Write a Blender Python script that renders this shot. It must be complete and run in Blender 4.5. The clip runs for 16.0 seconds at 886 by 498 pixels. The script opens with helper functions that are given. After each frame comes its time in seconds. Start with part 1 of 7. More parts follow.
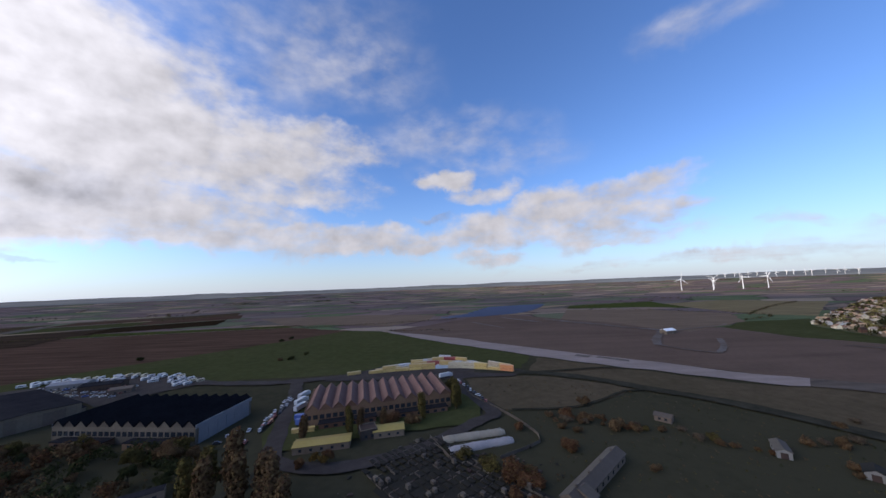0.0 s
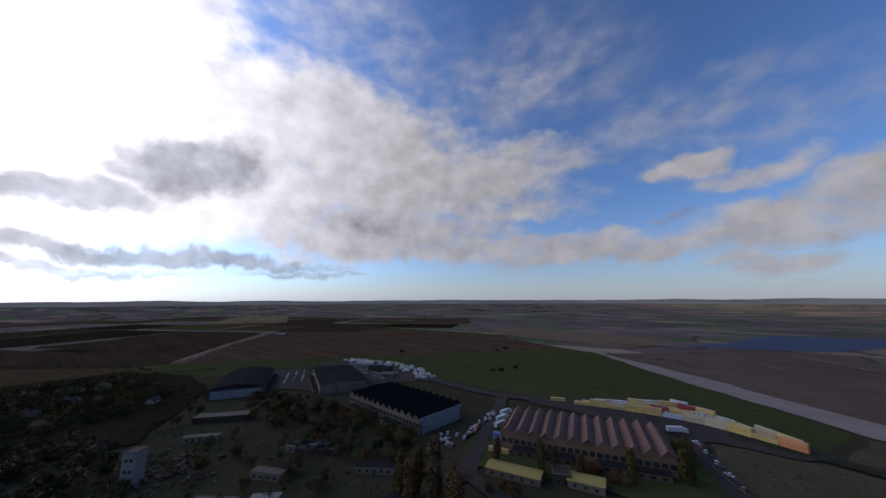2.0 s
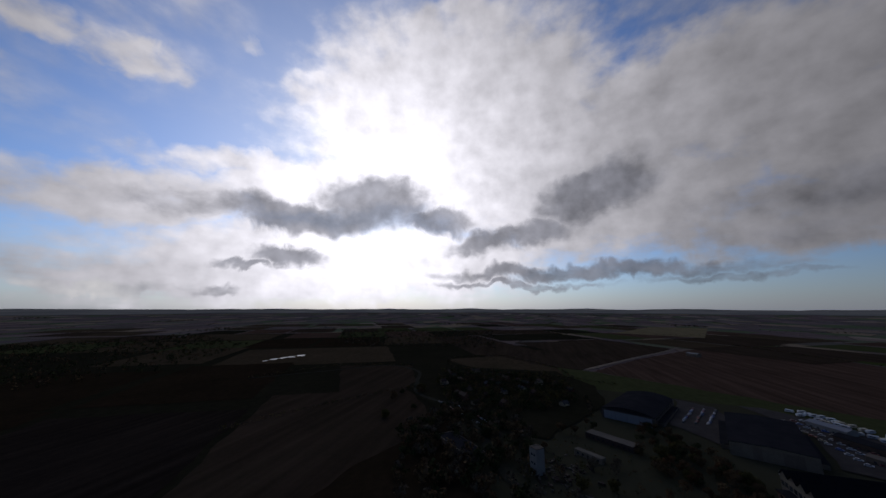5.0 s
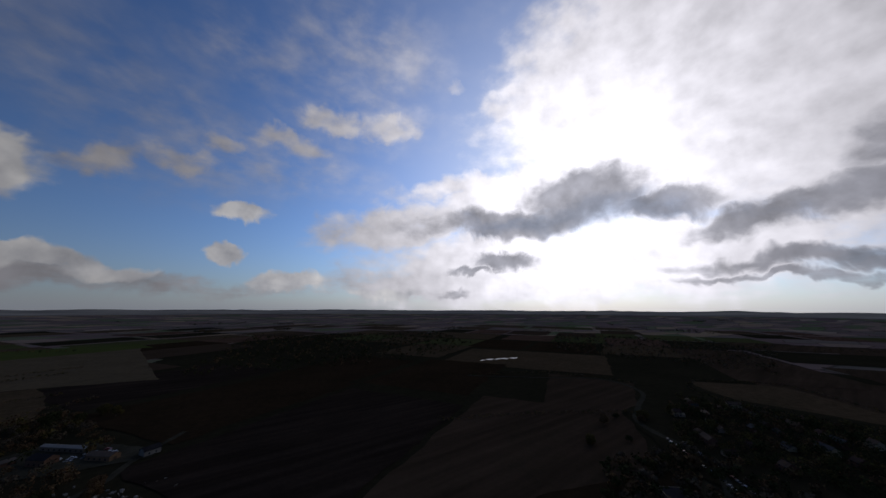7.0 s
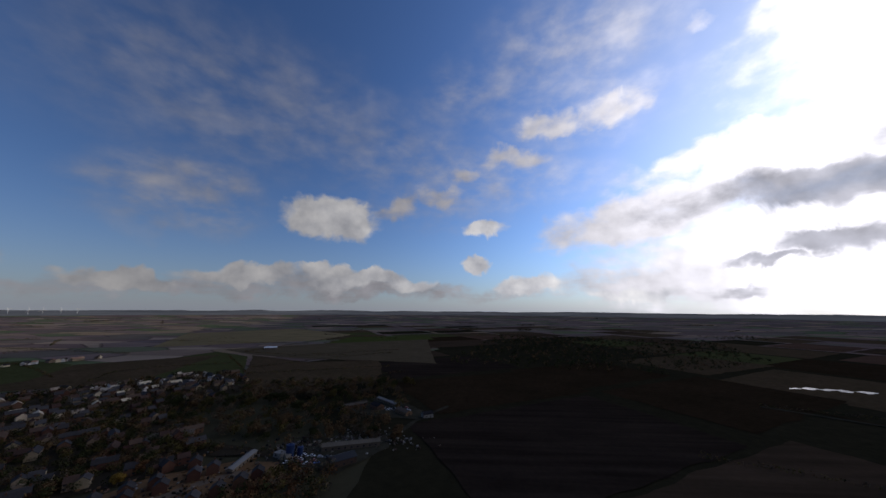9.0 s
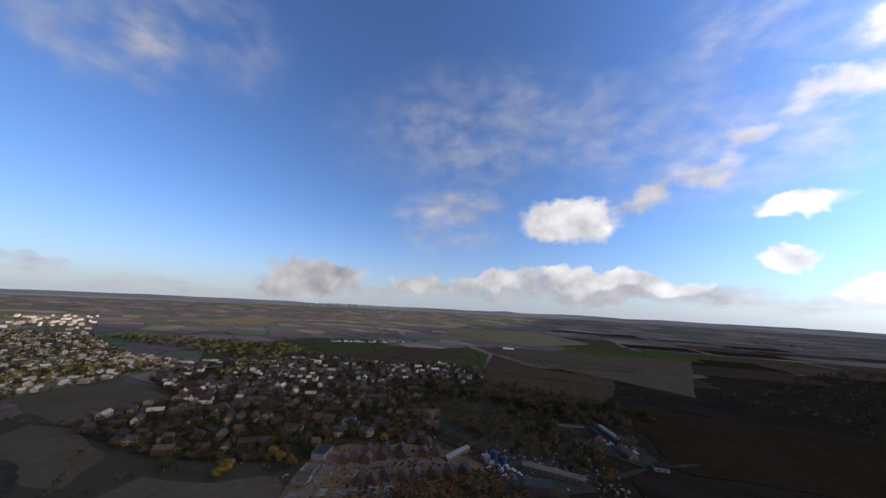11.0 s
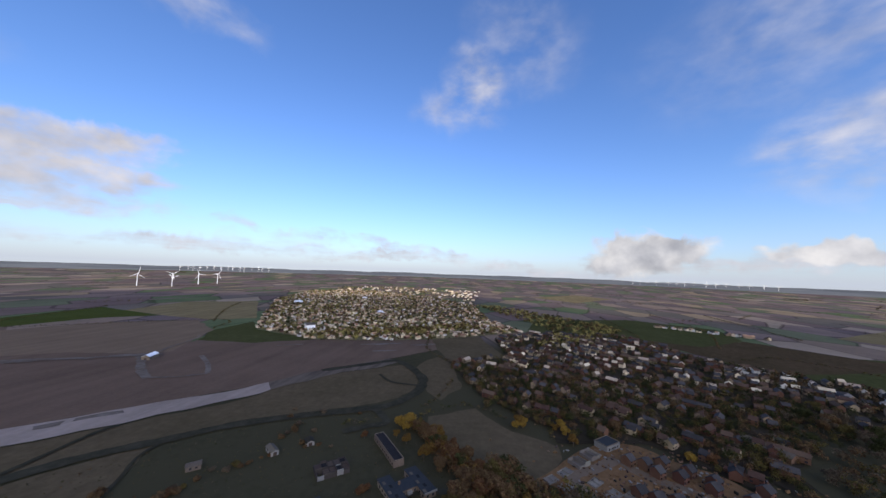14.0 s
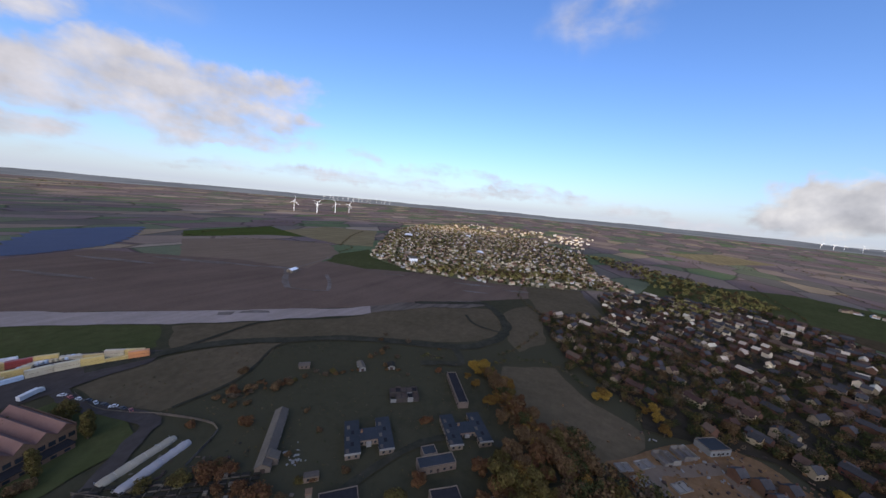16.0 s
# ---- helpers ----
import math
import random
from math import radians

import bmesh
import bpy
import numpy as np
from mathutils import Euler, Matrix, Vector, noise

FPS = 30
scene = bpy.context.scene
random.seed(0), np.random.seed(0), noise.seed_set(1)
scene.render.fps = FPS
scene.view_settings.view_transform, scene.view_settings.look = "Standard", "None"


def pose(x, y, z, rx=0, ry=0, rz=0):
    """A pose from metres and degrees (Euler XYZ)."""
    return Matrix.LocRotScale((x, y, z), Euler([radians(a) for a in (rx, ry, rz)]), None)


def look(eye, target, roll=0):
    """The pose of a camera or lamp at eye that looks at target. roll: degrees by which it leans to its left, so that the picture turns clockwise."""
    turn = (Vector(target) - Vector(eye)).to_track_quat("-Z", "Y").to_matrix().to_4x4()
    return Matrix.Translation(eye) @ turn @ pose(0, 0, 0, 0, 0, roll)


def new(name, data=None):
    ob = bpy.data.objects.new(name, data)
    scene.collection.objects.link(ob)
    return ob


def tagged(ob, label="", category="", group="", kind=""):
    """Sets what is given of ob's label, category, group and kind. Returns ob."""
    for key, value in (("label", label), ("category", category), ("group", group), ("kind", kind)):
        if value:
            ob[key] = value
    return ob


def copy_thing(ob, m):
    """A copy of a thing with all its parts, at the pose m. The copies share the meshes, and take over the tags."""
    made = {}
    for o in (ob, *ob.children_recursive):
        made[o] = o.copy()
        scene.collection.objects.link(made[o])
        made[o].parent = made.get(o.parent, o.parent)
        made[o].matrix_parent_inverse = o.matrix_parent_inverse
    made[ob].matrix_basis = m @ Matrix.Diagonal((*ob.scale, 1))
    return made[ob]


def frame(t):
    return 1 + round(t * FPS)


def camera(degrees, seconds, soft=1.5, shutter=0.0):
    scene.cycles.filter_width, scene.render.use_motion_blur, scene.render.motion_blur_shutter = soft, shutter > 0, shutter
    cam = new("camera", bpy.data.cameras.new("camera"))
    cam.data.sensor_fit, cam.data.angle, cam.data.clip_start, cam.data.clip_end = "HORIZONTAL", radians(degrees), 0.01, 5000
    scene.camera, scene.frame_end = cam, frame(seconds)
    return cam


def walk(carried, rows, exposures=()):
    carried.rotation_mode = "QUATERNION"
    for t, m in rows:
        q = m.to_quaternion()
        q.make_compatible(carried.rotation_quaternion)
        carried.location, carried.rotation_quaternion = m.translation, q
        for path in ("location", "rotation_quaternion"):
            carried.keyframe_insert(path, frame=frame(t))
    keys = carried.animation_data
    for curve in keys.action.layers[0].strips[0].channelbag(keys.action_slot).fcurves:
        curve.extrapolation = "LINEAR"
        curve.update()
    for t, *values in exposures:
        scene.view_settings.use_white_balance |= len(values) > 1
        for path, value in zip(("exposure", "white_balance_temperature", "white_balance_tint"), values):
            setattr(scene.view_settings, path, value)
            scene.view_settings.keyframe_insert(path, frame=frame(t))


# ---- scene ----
cam = camera(108.92, 16.0)
PATH = [
    (0.0, pose(0.34, -7.41, 78.86, 96.63, 2.25, 1.17)),
    (0.5, pose(5.79, -5.55, 81.54, 97.51, 2.14, 10.96)),
    (1.0, pose(10.29, -3.30, 84.08, 97.97, 1.37, 21.50)),
    (1.5, pose(13.36, -0.55, 86.09, 98.66, 1.58, 30.52)),
    (2.0, pose(15.74, 3.08, 87.67, 99.21, 0.23, 38.94)),
    (2.5, pose(18.39, 7.76, 89.13, 99.51, 1.22, 49.80)),
    (3.0, pose(21.63, 13.23, 90.73, 99.88, 2.53, 60.77)),
    (3.5, pose(25.08, 19.13, 92.73, 100.35, 3.20, 72.10)),
    (4.0, pose(28.32, 25.16, 95.23, 100.59, 1.85, 83.76)),
    (6.5, pose(3.77, 53.20, 112.83, 100.67, -0.33, 132.39)),
    (7.0, pose(-1.29, 55.48, 112.65, 100.63, -0.20, 141.98)),
    (7.5, pose(-6.38, 57.71, 112.37, 100.65, 0.40, 152.85)),
    (8.0, pose(-11.69, 59.77, 112.08, 100.60, 0.26, 162.82)),
    (8.5, pose(-17.45, 61.49, 112.03, 100.42, 0.42, 172.80)),
    (9.0, pose(-23.66, 62.60, 112.50, 100.86, -0.37, -177.07)),
    (11.5, pose(-64.80, 27.83, 127.05, 99.51, -2.32, -125.21)),
    (12.0, pose(-67.94, 19.01, 128.27, 98.86, -1.01, -115.32)),
    (12.5, pose(-70.67, 10.32, 129.45, 98.66, 0.19, -106.34)),
    (13.0, pose(-72.43, 2.31, 130.70, 96.83, -0.61, -96.31)),
    (13.5, pose(-72.68, -4.40, 132.00, 94.73, -1.48, -86.70)),
    (14.0, pose(-70.97, -9.52, 133.51, 93.97, -1.99, -80.86)),
    (14.5, pose(-67.21, -13.50, 135.41, 92.07, -2.93, -75.61)),
    (15.0, pose(-61.54, -17.07, 137.71, 88.73, -3.49, -70.31)),
    (15.5, pose(-54.55, -20.57, 140.21, 84.94, -4.14, -65.55)),
    (16.0, pose(-47.12, -24.03, 142.67, 81.66, -5.31, -61.17)),
]
EXPOSURES = [(0.0, -0.28), (0.8, -0.42), (1.5, -0.68), (2.5, -1.2), (3.5, -1.8), (5.2, -2.22), (7.0, -2.18), (9.0, -1.62), (10.3, -1.0),
             (11.5, -0.33), (12.5, -0.16), (14.5, -0.2), (16.0, -0.16)]
walk(cam, PATH, EXPOSURES)

# ---- world: sky with its clouds, and the sun ----
SUN_AZ, SUN_EL = 118.0, 17.0


def toward(az, el):
    """Unit vector for an azimuth counted from +y to -x and an elevation, in degrees."""
    a, e = radians(az), radians(el)
    return Vector((-math.sin(a) * math.cos(e), math.cos(a) * math.cos(e), math.sin(e)))


SUN_DIR = toward(SUN_AZ, SUN_EL)
world = bpy.data.worlds.new("world")
scene.world = world
world.use_nodes = True
wt = world.node_tree
WN, WL = wt.nodes, wt.links


def wmath(op, a, b=None, c=None, clamp=False):
    n = WN.new("ShaderNodeMath")
    n.operation, n.use_clamp = op, clamp
    for slot, v in zip(n.inputs, (a, b, c)):
        if v is None:
            continue
        if isinstance(v, (int, float)):
            slot.default_value = v
        else:
            WL.new(v, slot)
    return n.outputs[0]


def wmix(fac, a, b):
    n = WN.new("ShaderNodeMix")
    n.data_type = "RGBA"
    for slot, v in zip((n.inputs[0], n.inputs[6], n.inputs[7]), (fac, a, b)):
        if isinstance(v, (int, float)):
            slot.default_value = v
        elif isinstance(v, tuple):
            slot.default_value = (*v, 1)
        else:
            WL.new(v, slot)
    return n.outputs[2]


def wscale(col, fac):
    n = WN.new("ShaderNodeVectorMath")
    n.operation = "SCALE"
    if isinstance(col, tuple):
        n.inputs[0].default_value = col
    else:
        WL.new(col, n.inputs[0])
    if isinstance(fac, (int, float)):
        n.inputs[3].default_value = fac
    else:
        WL.new(fac, n.inputs[3])
    return n.outputs[0]


def wnoise(vec, scale, detail, rough, what=0):
    n = WN.new("ShaderNodeTexNoise")
    n.inputs["Scale"].default_value, n.inputs["Detail"].default_value, n.inputs["Roughness"].default_value = scale, detail, rough
    WL.new(vec, n.inputs["Vector"])
    return n.outputs[what]


direction = WN.new("ShaderNodeTexCoord").outputs["Generated"]


def warped(vec, scale, detail, amount):
    """vec shifted by a coloured noise."""
    col = wnoise(vec, scale, detail, 0.6, 1)
    n = WN.new("ShaderNodeVectorMath")
    n.operation = "SUBTRACT"
    WL.new(col, n.inputs[0])
    n.inputs[1].default_value = (0.5, 0.5, 0.5)
    s = wscale(n.outputs[0], amount)
    add = WN.new("ShaderNodeVectorMath")
    add.operation = "ADD"
    WL.new(vec, add.inputs[0])
    WL.new(s, add.inputs[1])
    return add.outputs[0]


puffy = warped(warped(direction, 5.0, 3.0, 0.12), 20.0, 3.0, 0.05)
layers = {"w": 0.0, "c": 0.0, "t": 0.0, "d": 0.0}
LAST = [None]


def cloud(layer, az, el, half_width, half_height, tilt, density):
    """One patch of cloud: a soft ellipse on the sky, in degrees, torn by the noise."""
    c = toward(az, el)
    right = Vector((math.cos(radians(az)), math.sin(radians(az)), 0))
    up = c.cross(right) * -1 if c.cross(right).z < 0 else c.cross(right)
    r = radians(tilt)
    right, up = right * math.cos(r) + up * math.sin(r), up * math.cos(r) - right * math.sin(r)
    m = WN.new("ShaderNodeMapping")
    m.vector_type = "TEXTURE"
    m.inputs["Location"].default_value = c
    m.inputs["Rotation"].default_value = Matrix((right, up, right.cross(up))).transposed().to_euler()
    m.inputs["Scale"].default_value = (radians(half_width), radians(half_height), radians(max(half_width, half_height)) * 1.5)
    at = puffy
    if LAST[0] is not None:  # one patch after the other, which keeps the shader small
        tie = WN.new("ShaderNodeVectorMath")
        tie.operation = "MULTIPLY_ADD"
        WL.new(LAST[0], tie.inputs[0])
        tie.inputs[1].default_value = (1e-7, 1e-7, 1e-7)
        WL.new(puffy, tie.inputs[2])
        at = tie.outputs[0]
    WL.new(at, m.inputs["Vector"])
    length = WN.new("ShaderNodeVectorMath")
    length.operation = "LENGTH"
    WL.new(m.outputs[0], length.inputs[0])
    rng = WN.new("ShaderNodeMapRange")
    rng.interpolation_type = "SMOOTHSTEP"
    for i, v in zip((1, 2, 3, 4), (1.45, 0.35, 0.0, density)):
        rng.inputs[i].default_value = v
    WL.new(length.outputs["Value"], rng.inputs[0])
    layers[layer] = LAST[0] = wmath("MAXIMUM", layers[layer], rng.outputs[0])


# Two unseen patches overhead, added to whiten the light on the ground.
cloud("t", 100.0, 68.0, 26.0, 20.0, 0, 1.0)
cloud("t", 300.0, 72.0, 22.0, 16.0, 0, 0.9)
cloud("c", 202.3, 15.6, 8.3, 3.9, 0, 1)
cloud("d", 205.4, 12.9, 6.5, 2.2, 0, 0.12)
cloud("t", 220.6, 16.8, 7.1, 5.2, 0, 1.2)
cloud("c", 175.1, 14.0, 4.1, 1.9, 0, 0.8)
cloud("c", 177.2, 7.5, 3.0, 1.5, 0, 0.8)
cloud("w", 162.6, 30.7, 5.7, 2.3, 0, 0.75)
cloud("w", 153.1, 30.6, 3.9, 2.0, 0, 0.7)
cloud("c", 226.3, 3.4, 3.8, 1.5, 0, 0.8)
cloud("c", 215.3, 4.8, 6.0, 1.3, 0, 0.75)
cloud("c", 201.1, 4.7, 6.1, 1.7, 0, 0.7)
cloud("c", 188.4, 4.3, 5.8, 1.6, 0, 0.7)
cloud("c", 167.5, 4.0, 7.3, 2.0, 0, 0.75)
cloud("c", 152.2, 2.6, 8.0, 1.1, 0, 0.6)
cloud("d", 197.3, 2.7, 39.5, 1.9, 0, 0.25)
cloud("d", 226.3, 1.2, 17.8, 1.3, 0, 0.23)
cloud("w", 204.6, 3.2, 48.8, 1.8, 0, 0.6)
cloud("c", 245.7, 4.9, 8.2, 2.7, 0, 0.95)
cloud("d", 246.2, 2.8, 9.9, 1.4, 0, 0.2)
cloud("c", 227.8, 4.0, 3.9, 1.7, 0, 0.85)
cloud("c", 214.5, 5.6, 8.6, 1.7, 0, 0.8)
cloud("c", 202.5, 5.8, 6.5, 1.5, 0, 0.8)
cloud("c", 194.6, 5.6, 6.8, 1.5, 0, 0.8)
cloud("d", 208.2, 3.1, 32.9, 1.4, 0, 0.17)
cloud("w", 208.2, 3.7, 33.0, 1.9, 0, 0.6)
cloud("t", 273.4, 31.3, 4.3, 5.3, -35, 1.3)
cloud("t", 265.5, 36.6, 7.9, 5.4, -35, 0.6)
cloud("t", 217.9, 30.4, 20.7, 9.4, 0, 0.7)
cloud("t", 194.4, 27.1, 12.2, 8.2, 0, 0.7)
cloud("w", 190.8, 18.6, 3.9, 2.5, 25, 0.7)
cloud("w", 288.4, 2.5, 22.1, 1.3, 0, 0.5)
cloud("d", 288.8, 1.3, 23.6, 1.1, 0, 0.15)
cloud("w", 331.1, 10.2, 12.0, 2.7, 0, 0.66)
cloud("d", 329.7, 8.9, 11.3, 1.1, 0, 0.17)
cloud("w", 333.4, 6.2, 2.4, 0.9, 0, 0.6)
cloud("c", 244.9, 5.2, 8.3, 2.3, 0, 0.85)
cloud("d", 246.0, 3.5, 9.8, 1.2, 0, 0.17)
cloud("c", 230.5, 4.2, 3.9, 1.3, 0, 0.7)
cloud("t", 227.2, 15.7, 6.1, 5.0, 0, 1.2)
cloud("d", 277.6, 2.9, 64.7, 2.0, 0, 0.14)
cloud("w", 306.2, 2.7, 52.5, 1.4, 0, 0.4)
cloud("t", 318.9, 33.1, 6.4, 2.4, 0, 1.0)
cloud("w", 347.1, 11.0, 9.3, 4.3, 0, 0.45)
cloud("w", 337.2, 8.7, 18.2, 3.9, -4, 0.6)
cloud("d", 344.3, 3.7, 16.6, 1.6, 0, 0.15)
cloud("c", 247.8, 2.8, 7.4, 2.2, 0, 0.8)
cloud("w", 278.2, 3.2, 48.8, 1.6, -6, 0.4)
cloud("t", 277.0, 27.3, 5.8, 3.6, 0, 1.1)
cloud("w", 184.0, 20.6, 4.6, 2.0, 0, 0.62)
cloud("w", 179.0, 23.8, 3.4, 1.7, 0, 0.58)
cloud("w", 169.5, 26.1, 5.8, 2.0, 0, 0.6)
cloud("t", 181.4, 22.1, 15.0, 6.9, 0, 0.9)
cloud("w", 343.9, 11.2, 24.1, 4.2, 10, 0.72)
cloud("w", 330.5, 14.6, 11.6, 2.4, 6, 0.62)
cloud("w", 359.8, 19.0, 5.5, 2.3, 0, 0.85)
cloud("w", 353.6, 16.0, 7.5, 2.3, 0, 0.6)
cloud("t", 358.3, 26.3, 14.4, 3.9, 0, 0.9)
cloud("t", 351.2, 21.3, 12.4, 3.4, 0, 0.9)
cloud("d", 1.9, 12.3, 5.3, 0.8, 0, 0.4)
cloud("d", 349.1, 7.6, 19.0, 2.0, 0, 0.3)
cloud("w", 11.5, 7.8, 24.9, 2.4, 0, 0.7)
cloud("w", 352.7, 4.8, 7.0, 1.9, 0, 0.6)
cloud("t", 20.2, 35.8, 13.6, 6.3, 0, 1)
cloud("t", 35.3, 37.7, 12.7, 3.0, 0, 0.8)
cloud("w", 23.0, 23.3, 12.6, 4.2, 0, 0.6)
cloud("w", 30.6, 15.4, 16.7, 3.0, 0, 0.65)
cloud("w", 17.3, 17.8, 8.9, 3.3, 0, 0.4)
cloud("w", 50.8, 22.6, 15.7, 11.2, -20, 0.95)
cloud("w", 40.8, 19.9, 18.7, 7.1, 0, 0.85)
cloud("d", 51.0, 11.7, 12.6, 2.3, 0, 0.34)
cloud("w", 44.9, 8.3, 22.1, 2.6, 0, 0.7)
cloud("d", 54.7, 4.1, 3.8, 0.6, 0, 0.5)
cloud("d", 40.3, 7.4, 19.2, 1.2, 0, 0.3)
cloud("t", 309.6, 3.4, 12.9, 1.3, 8, 0.6)
cloud("w", 91.7, 25.6, 20.0, 15.7, 0, 1)
cloud("w", 79.4, 18.3, 25.1, 11.7, 0, 0.95)
cloud("w", 54.2, 25.4, 22.9, 9.8, 0, 0.85)
cloud("w", 30.8, 20.2, 18.9, 6.3, 0, 0.6)
cloud("t", 57.2, 42.0, 18.0, 6.6, 0, 0.95)
cloud("t", 25.8, 36.7, 14.3, 7.1, 20, 0.9)
cloud("w", 52.6, 12.1, 28.6, 6.3, 0, 0.8)
cloud("d", 57.4, 10.4, 20.1, 3.4, 0, 0.4)
cloud("d", 27.0, 9.1, 35.7, 1.7, 0, 0.36)
cloud("w", 22.2, 8.9, 31.6, 2.8, 0, 0.65)
cloud("w", 100.6, 33.1, 29.2, 17.2, 0, 0.92)
cloud("w", 123.5, 33.3, 7.3, 3.4, 0, 0.8)
cloud("w", 101.0, 45.2, 14.0, 5.1, 0, 0.75)
cloud("w", 65.0, 27.7, 24.7, 10.7, 0, 0.95)
cloud("w", 47.7, 23.6, 20.4, 6.2, 0, 0.85)
cloud("w", 129.7, 21.5, 21.4, 2.9, 0, 0.8)
cloud("w", 121.6, 7.2, 35.3, 7.0, 0, 1)
cloud("t", 54.1, 35.9, 17.0, 5.7, 20, 0.9)
cloud("t", 39.1, 32.3, 15.5, 4.9, 0, 0.8)
cloud("t", 35.0, 22.7, 16.6, 5.9, 0, 0.9)
cloud("w", 36.6, 13.9, 13.5, 2.0, 8, 0.5)
cloud("d", 78.2, 18.6, 9.9, 4.6, 15, 1)
cloud("d", 93.1, 12.4, 13.3, 2.6, 8, 0.9)
cloud("d", 53.8, 13.4, 15.4, 3.3, 0, 0.55)
cloud("d", 56.7, 10.1, 17.4, 2.1, 0, 0.4)
cloud("d", 81.9, 6.1, 25.2, 1.4, 0, 0.9)
cloud("d", 92.1, 4.1, 16.2, 0.8, 0, 0.75)
cloud("d", 63.4, 4.5, 9.9, 0.7, 0, 0.6)
cloud("d", 40.1, 8.4, 18.2, 1.2, 4, 0.4)
cloud("d", 117.3, 17.9, 10.2, 5.1, 0, 1.05)
cloud("d", 130.8, 14.9, 15.2, 3.3, 0, 1)
cloud("d", 106.2, 15.4, 8.5, 3.0, 0, 0.95)
cloud("d", 142.3, 14.6, 10.4, 2.3, 0, 0.6)
cloud("d", 130.8, 8.2, 7.1, 1.9, 0, 1)
cloud("d", 136.9, 6.3, 5.3, 0.8, 0, 0.8)
cloud("d", 139.9, 2.8, 4.0, 0.9, 0, 0.55)
cloud("w", 120.2, 21.5, 29.4, 5.1, 8, 1)
cloud("w", 149.3, 14.2, 16.9, 5.1, 10, 0.85)
cloud("w", 113.1, 36.6, 16.6, 13.1, 0, 0.78)
cloud("w", 92.9, 29.1, 15.9, 11.5, 0, 0.92)
cloud("w", 81.6, 25.3, 12.4, 7.5, 0, 0.95)
cloud("w", 130.8, 4.7, 32.8, 4.7, 0, 0.9)
cloud("w", 106.7, 8.9, 22.3, 5.3, 0, 0.95)
cloud("w", 128.5, 34.8, 7.0, 3.2, 0, 0.7)
cloud("t", 157.6, 41.3, 13.0, 6.5, 0, 1.1)
cloud("t", 174.7, 36.2, 10.6, 4.9, 0, 0.9)
cloud("t", 185.6, 24.3, 11.5, 7.2, 0, 0.8)
cloud("t", 156.5, 31.5, 11.2, 4.6, 0, 1.1)
cloud("t", 173.9, 22.8, 17.7, 4.9, 0, 1.1)
cloud("w", 152.4, 30.5, 6.3, 2.1, 0, 0.55)
cloud("w", 140.0, 37.9, 2.1, 1.6, 0, 0.5)

# plane over the head, on which the fine cloud texture lies, so that it flattens towards the horizon
sep = WN.new("ShaderNodeSeparateXYZ")
WL.new(direction, sep.inputs[0])
high = wmath("ADD", wmath("MAXIMUM", sep.outputs[2], 0.0), 0.12)
comb = WN.new("ShaderNodeCombineXYZ")
WL.new(wmath("DIVIDE", sep.outputs[0], high), comb.inputs[0])
WL.new(wmath("DIVIDE", sep.outputs[1], high), comb.inputs[1])
squash = WN.new("ShaderNodeVectorMath")
squash.operation = "MULTIPLY"
WL.new(direction, squash.inputs[0])
squash.inputs[1].default_value = (1.0, 1.0, 1.9)
tear = wmath("ADD", wmath("MULTIPLY", wnoise(comb.outputs[0], 2.2, 5.0, 0.58), 0.45), wmath("MULTIPLY", wnoise(squash.outputs[0], 6.0, 6.0, 0.6), 0.55))
fluff = wnoise(direction, 30.0, 5.0, 0.6)


def stepped(v, lo, hi):
    rng = WN.new("ShaderNodeMapRange")
    rng.interpolation_type = "SMOOTHSTEP"
    rng.inputs[1].default_value, rng.inputs[2].default_value = lo, hi
    WL.new(v, rng.inputs[0])
    return rng.outputs[0]


cells = wnoise(squash.outputs[0], 13.0, 5.0, 0.5)
torn = wmath("ADD", wmath("MULTIPLY", wmath("SUBTRACT", tear, 0.5), 1.4), wmath("MULTIPLY", wmath("SUBTRACT", fluff, 0.5), 0.3))
torn = wmath("ADD", torn, wmath("MULTIPLY", wmath("SUBTRACT", cells, 0.5), 1.0))
white_a = stepped(wmath("ADD", wmath("MULTIPLY", layers["w"], 1.1), wmath("MULTIPLY", torn, 0.7)), 0.2, 0.86)
white_a = wmath("MULTIPLY", white_a, wmath("MINIMUM", wmath("MULTIPLY", layers["w"], 4.0), 1.0))
crisp_a = stepped(wmath("ADD", wmath("MULTIPLY", layers["c"], 1.15), wmath("MULTIPLY", torn, 0.6)), 0.26, 0.82)
crisp_a = wmath("MULTIPLY", crisp_a, wmath("MINIMUM", wmath("MULTIPLY", layers["c"], 5.0), 1.0))
thin_a = wmath("MULTIPLY", layers["t"], stepped(wmath("ADD", wmath("MULTIPLY", tear, 0.6), wmath("MULTIPLY", cells, 0.4)), 0.34, 0.7))
dark_a = stepped(wmath("ADD", layers["d"], wmath("MULTIPLY", torn, 0.62)), 0.16, 0.95)
dark_a = wmath("MULTIPLY", dark_a, wmath("MINIMUM", wmath("MULTIPLY", layers["d"], 4.0), 1.0))

dot = WN.new("ShaderNodeVectorMath")
dot.operation = "DOT_PRODUCT"
WL.new(direction, dot.inputs[0])
dot.inputs[1].default_value = SUN_DIR
near_sun = wmath("MULTIPLY", wmath("ADD", dot.outputs["Value"], 1.0), 0.5, clamp=True)
halo = wmath("POWER", near_sun, 5.0)
core = wmath("POWER", near_sun, 40.0)

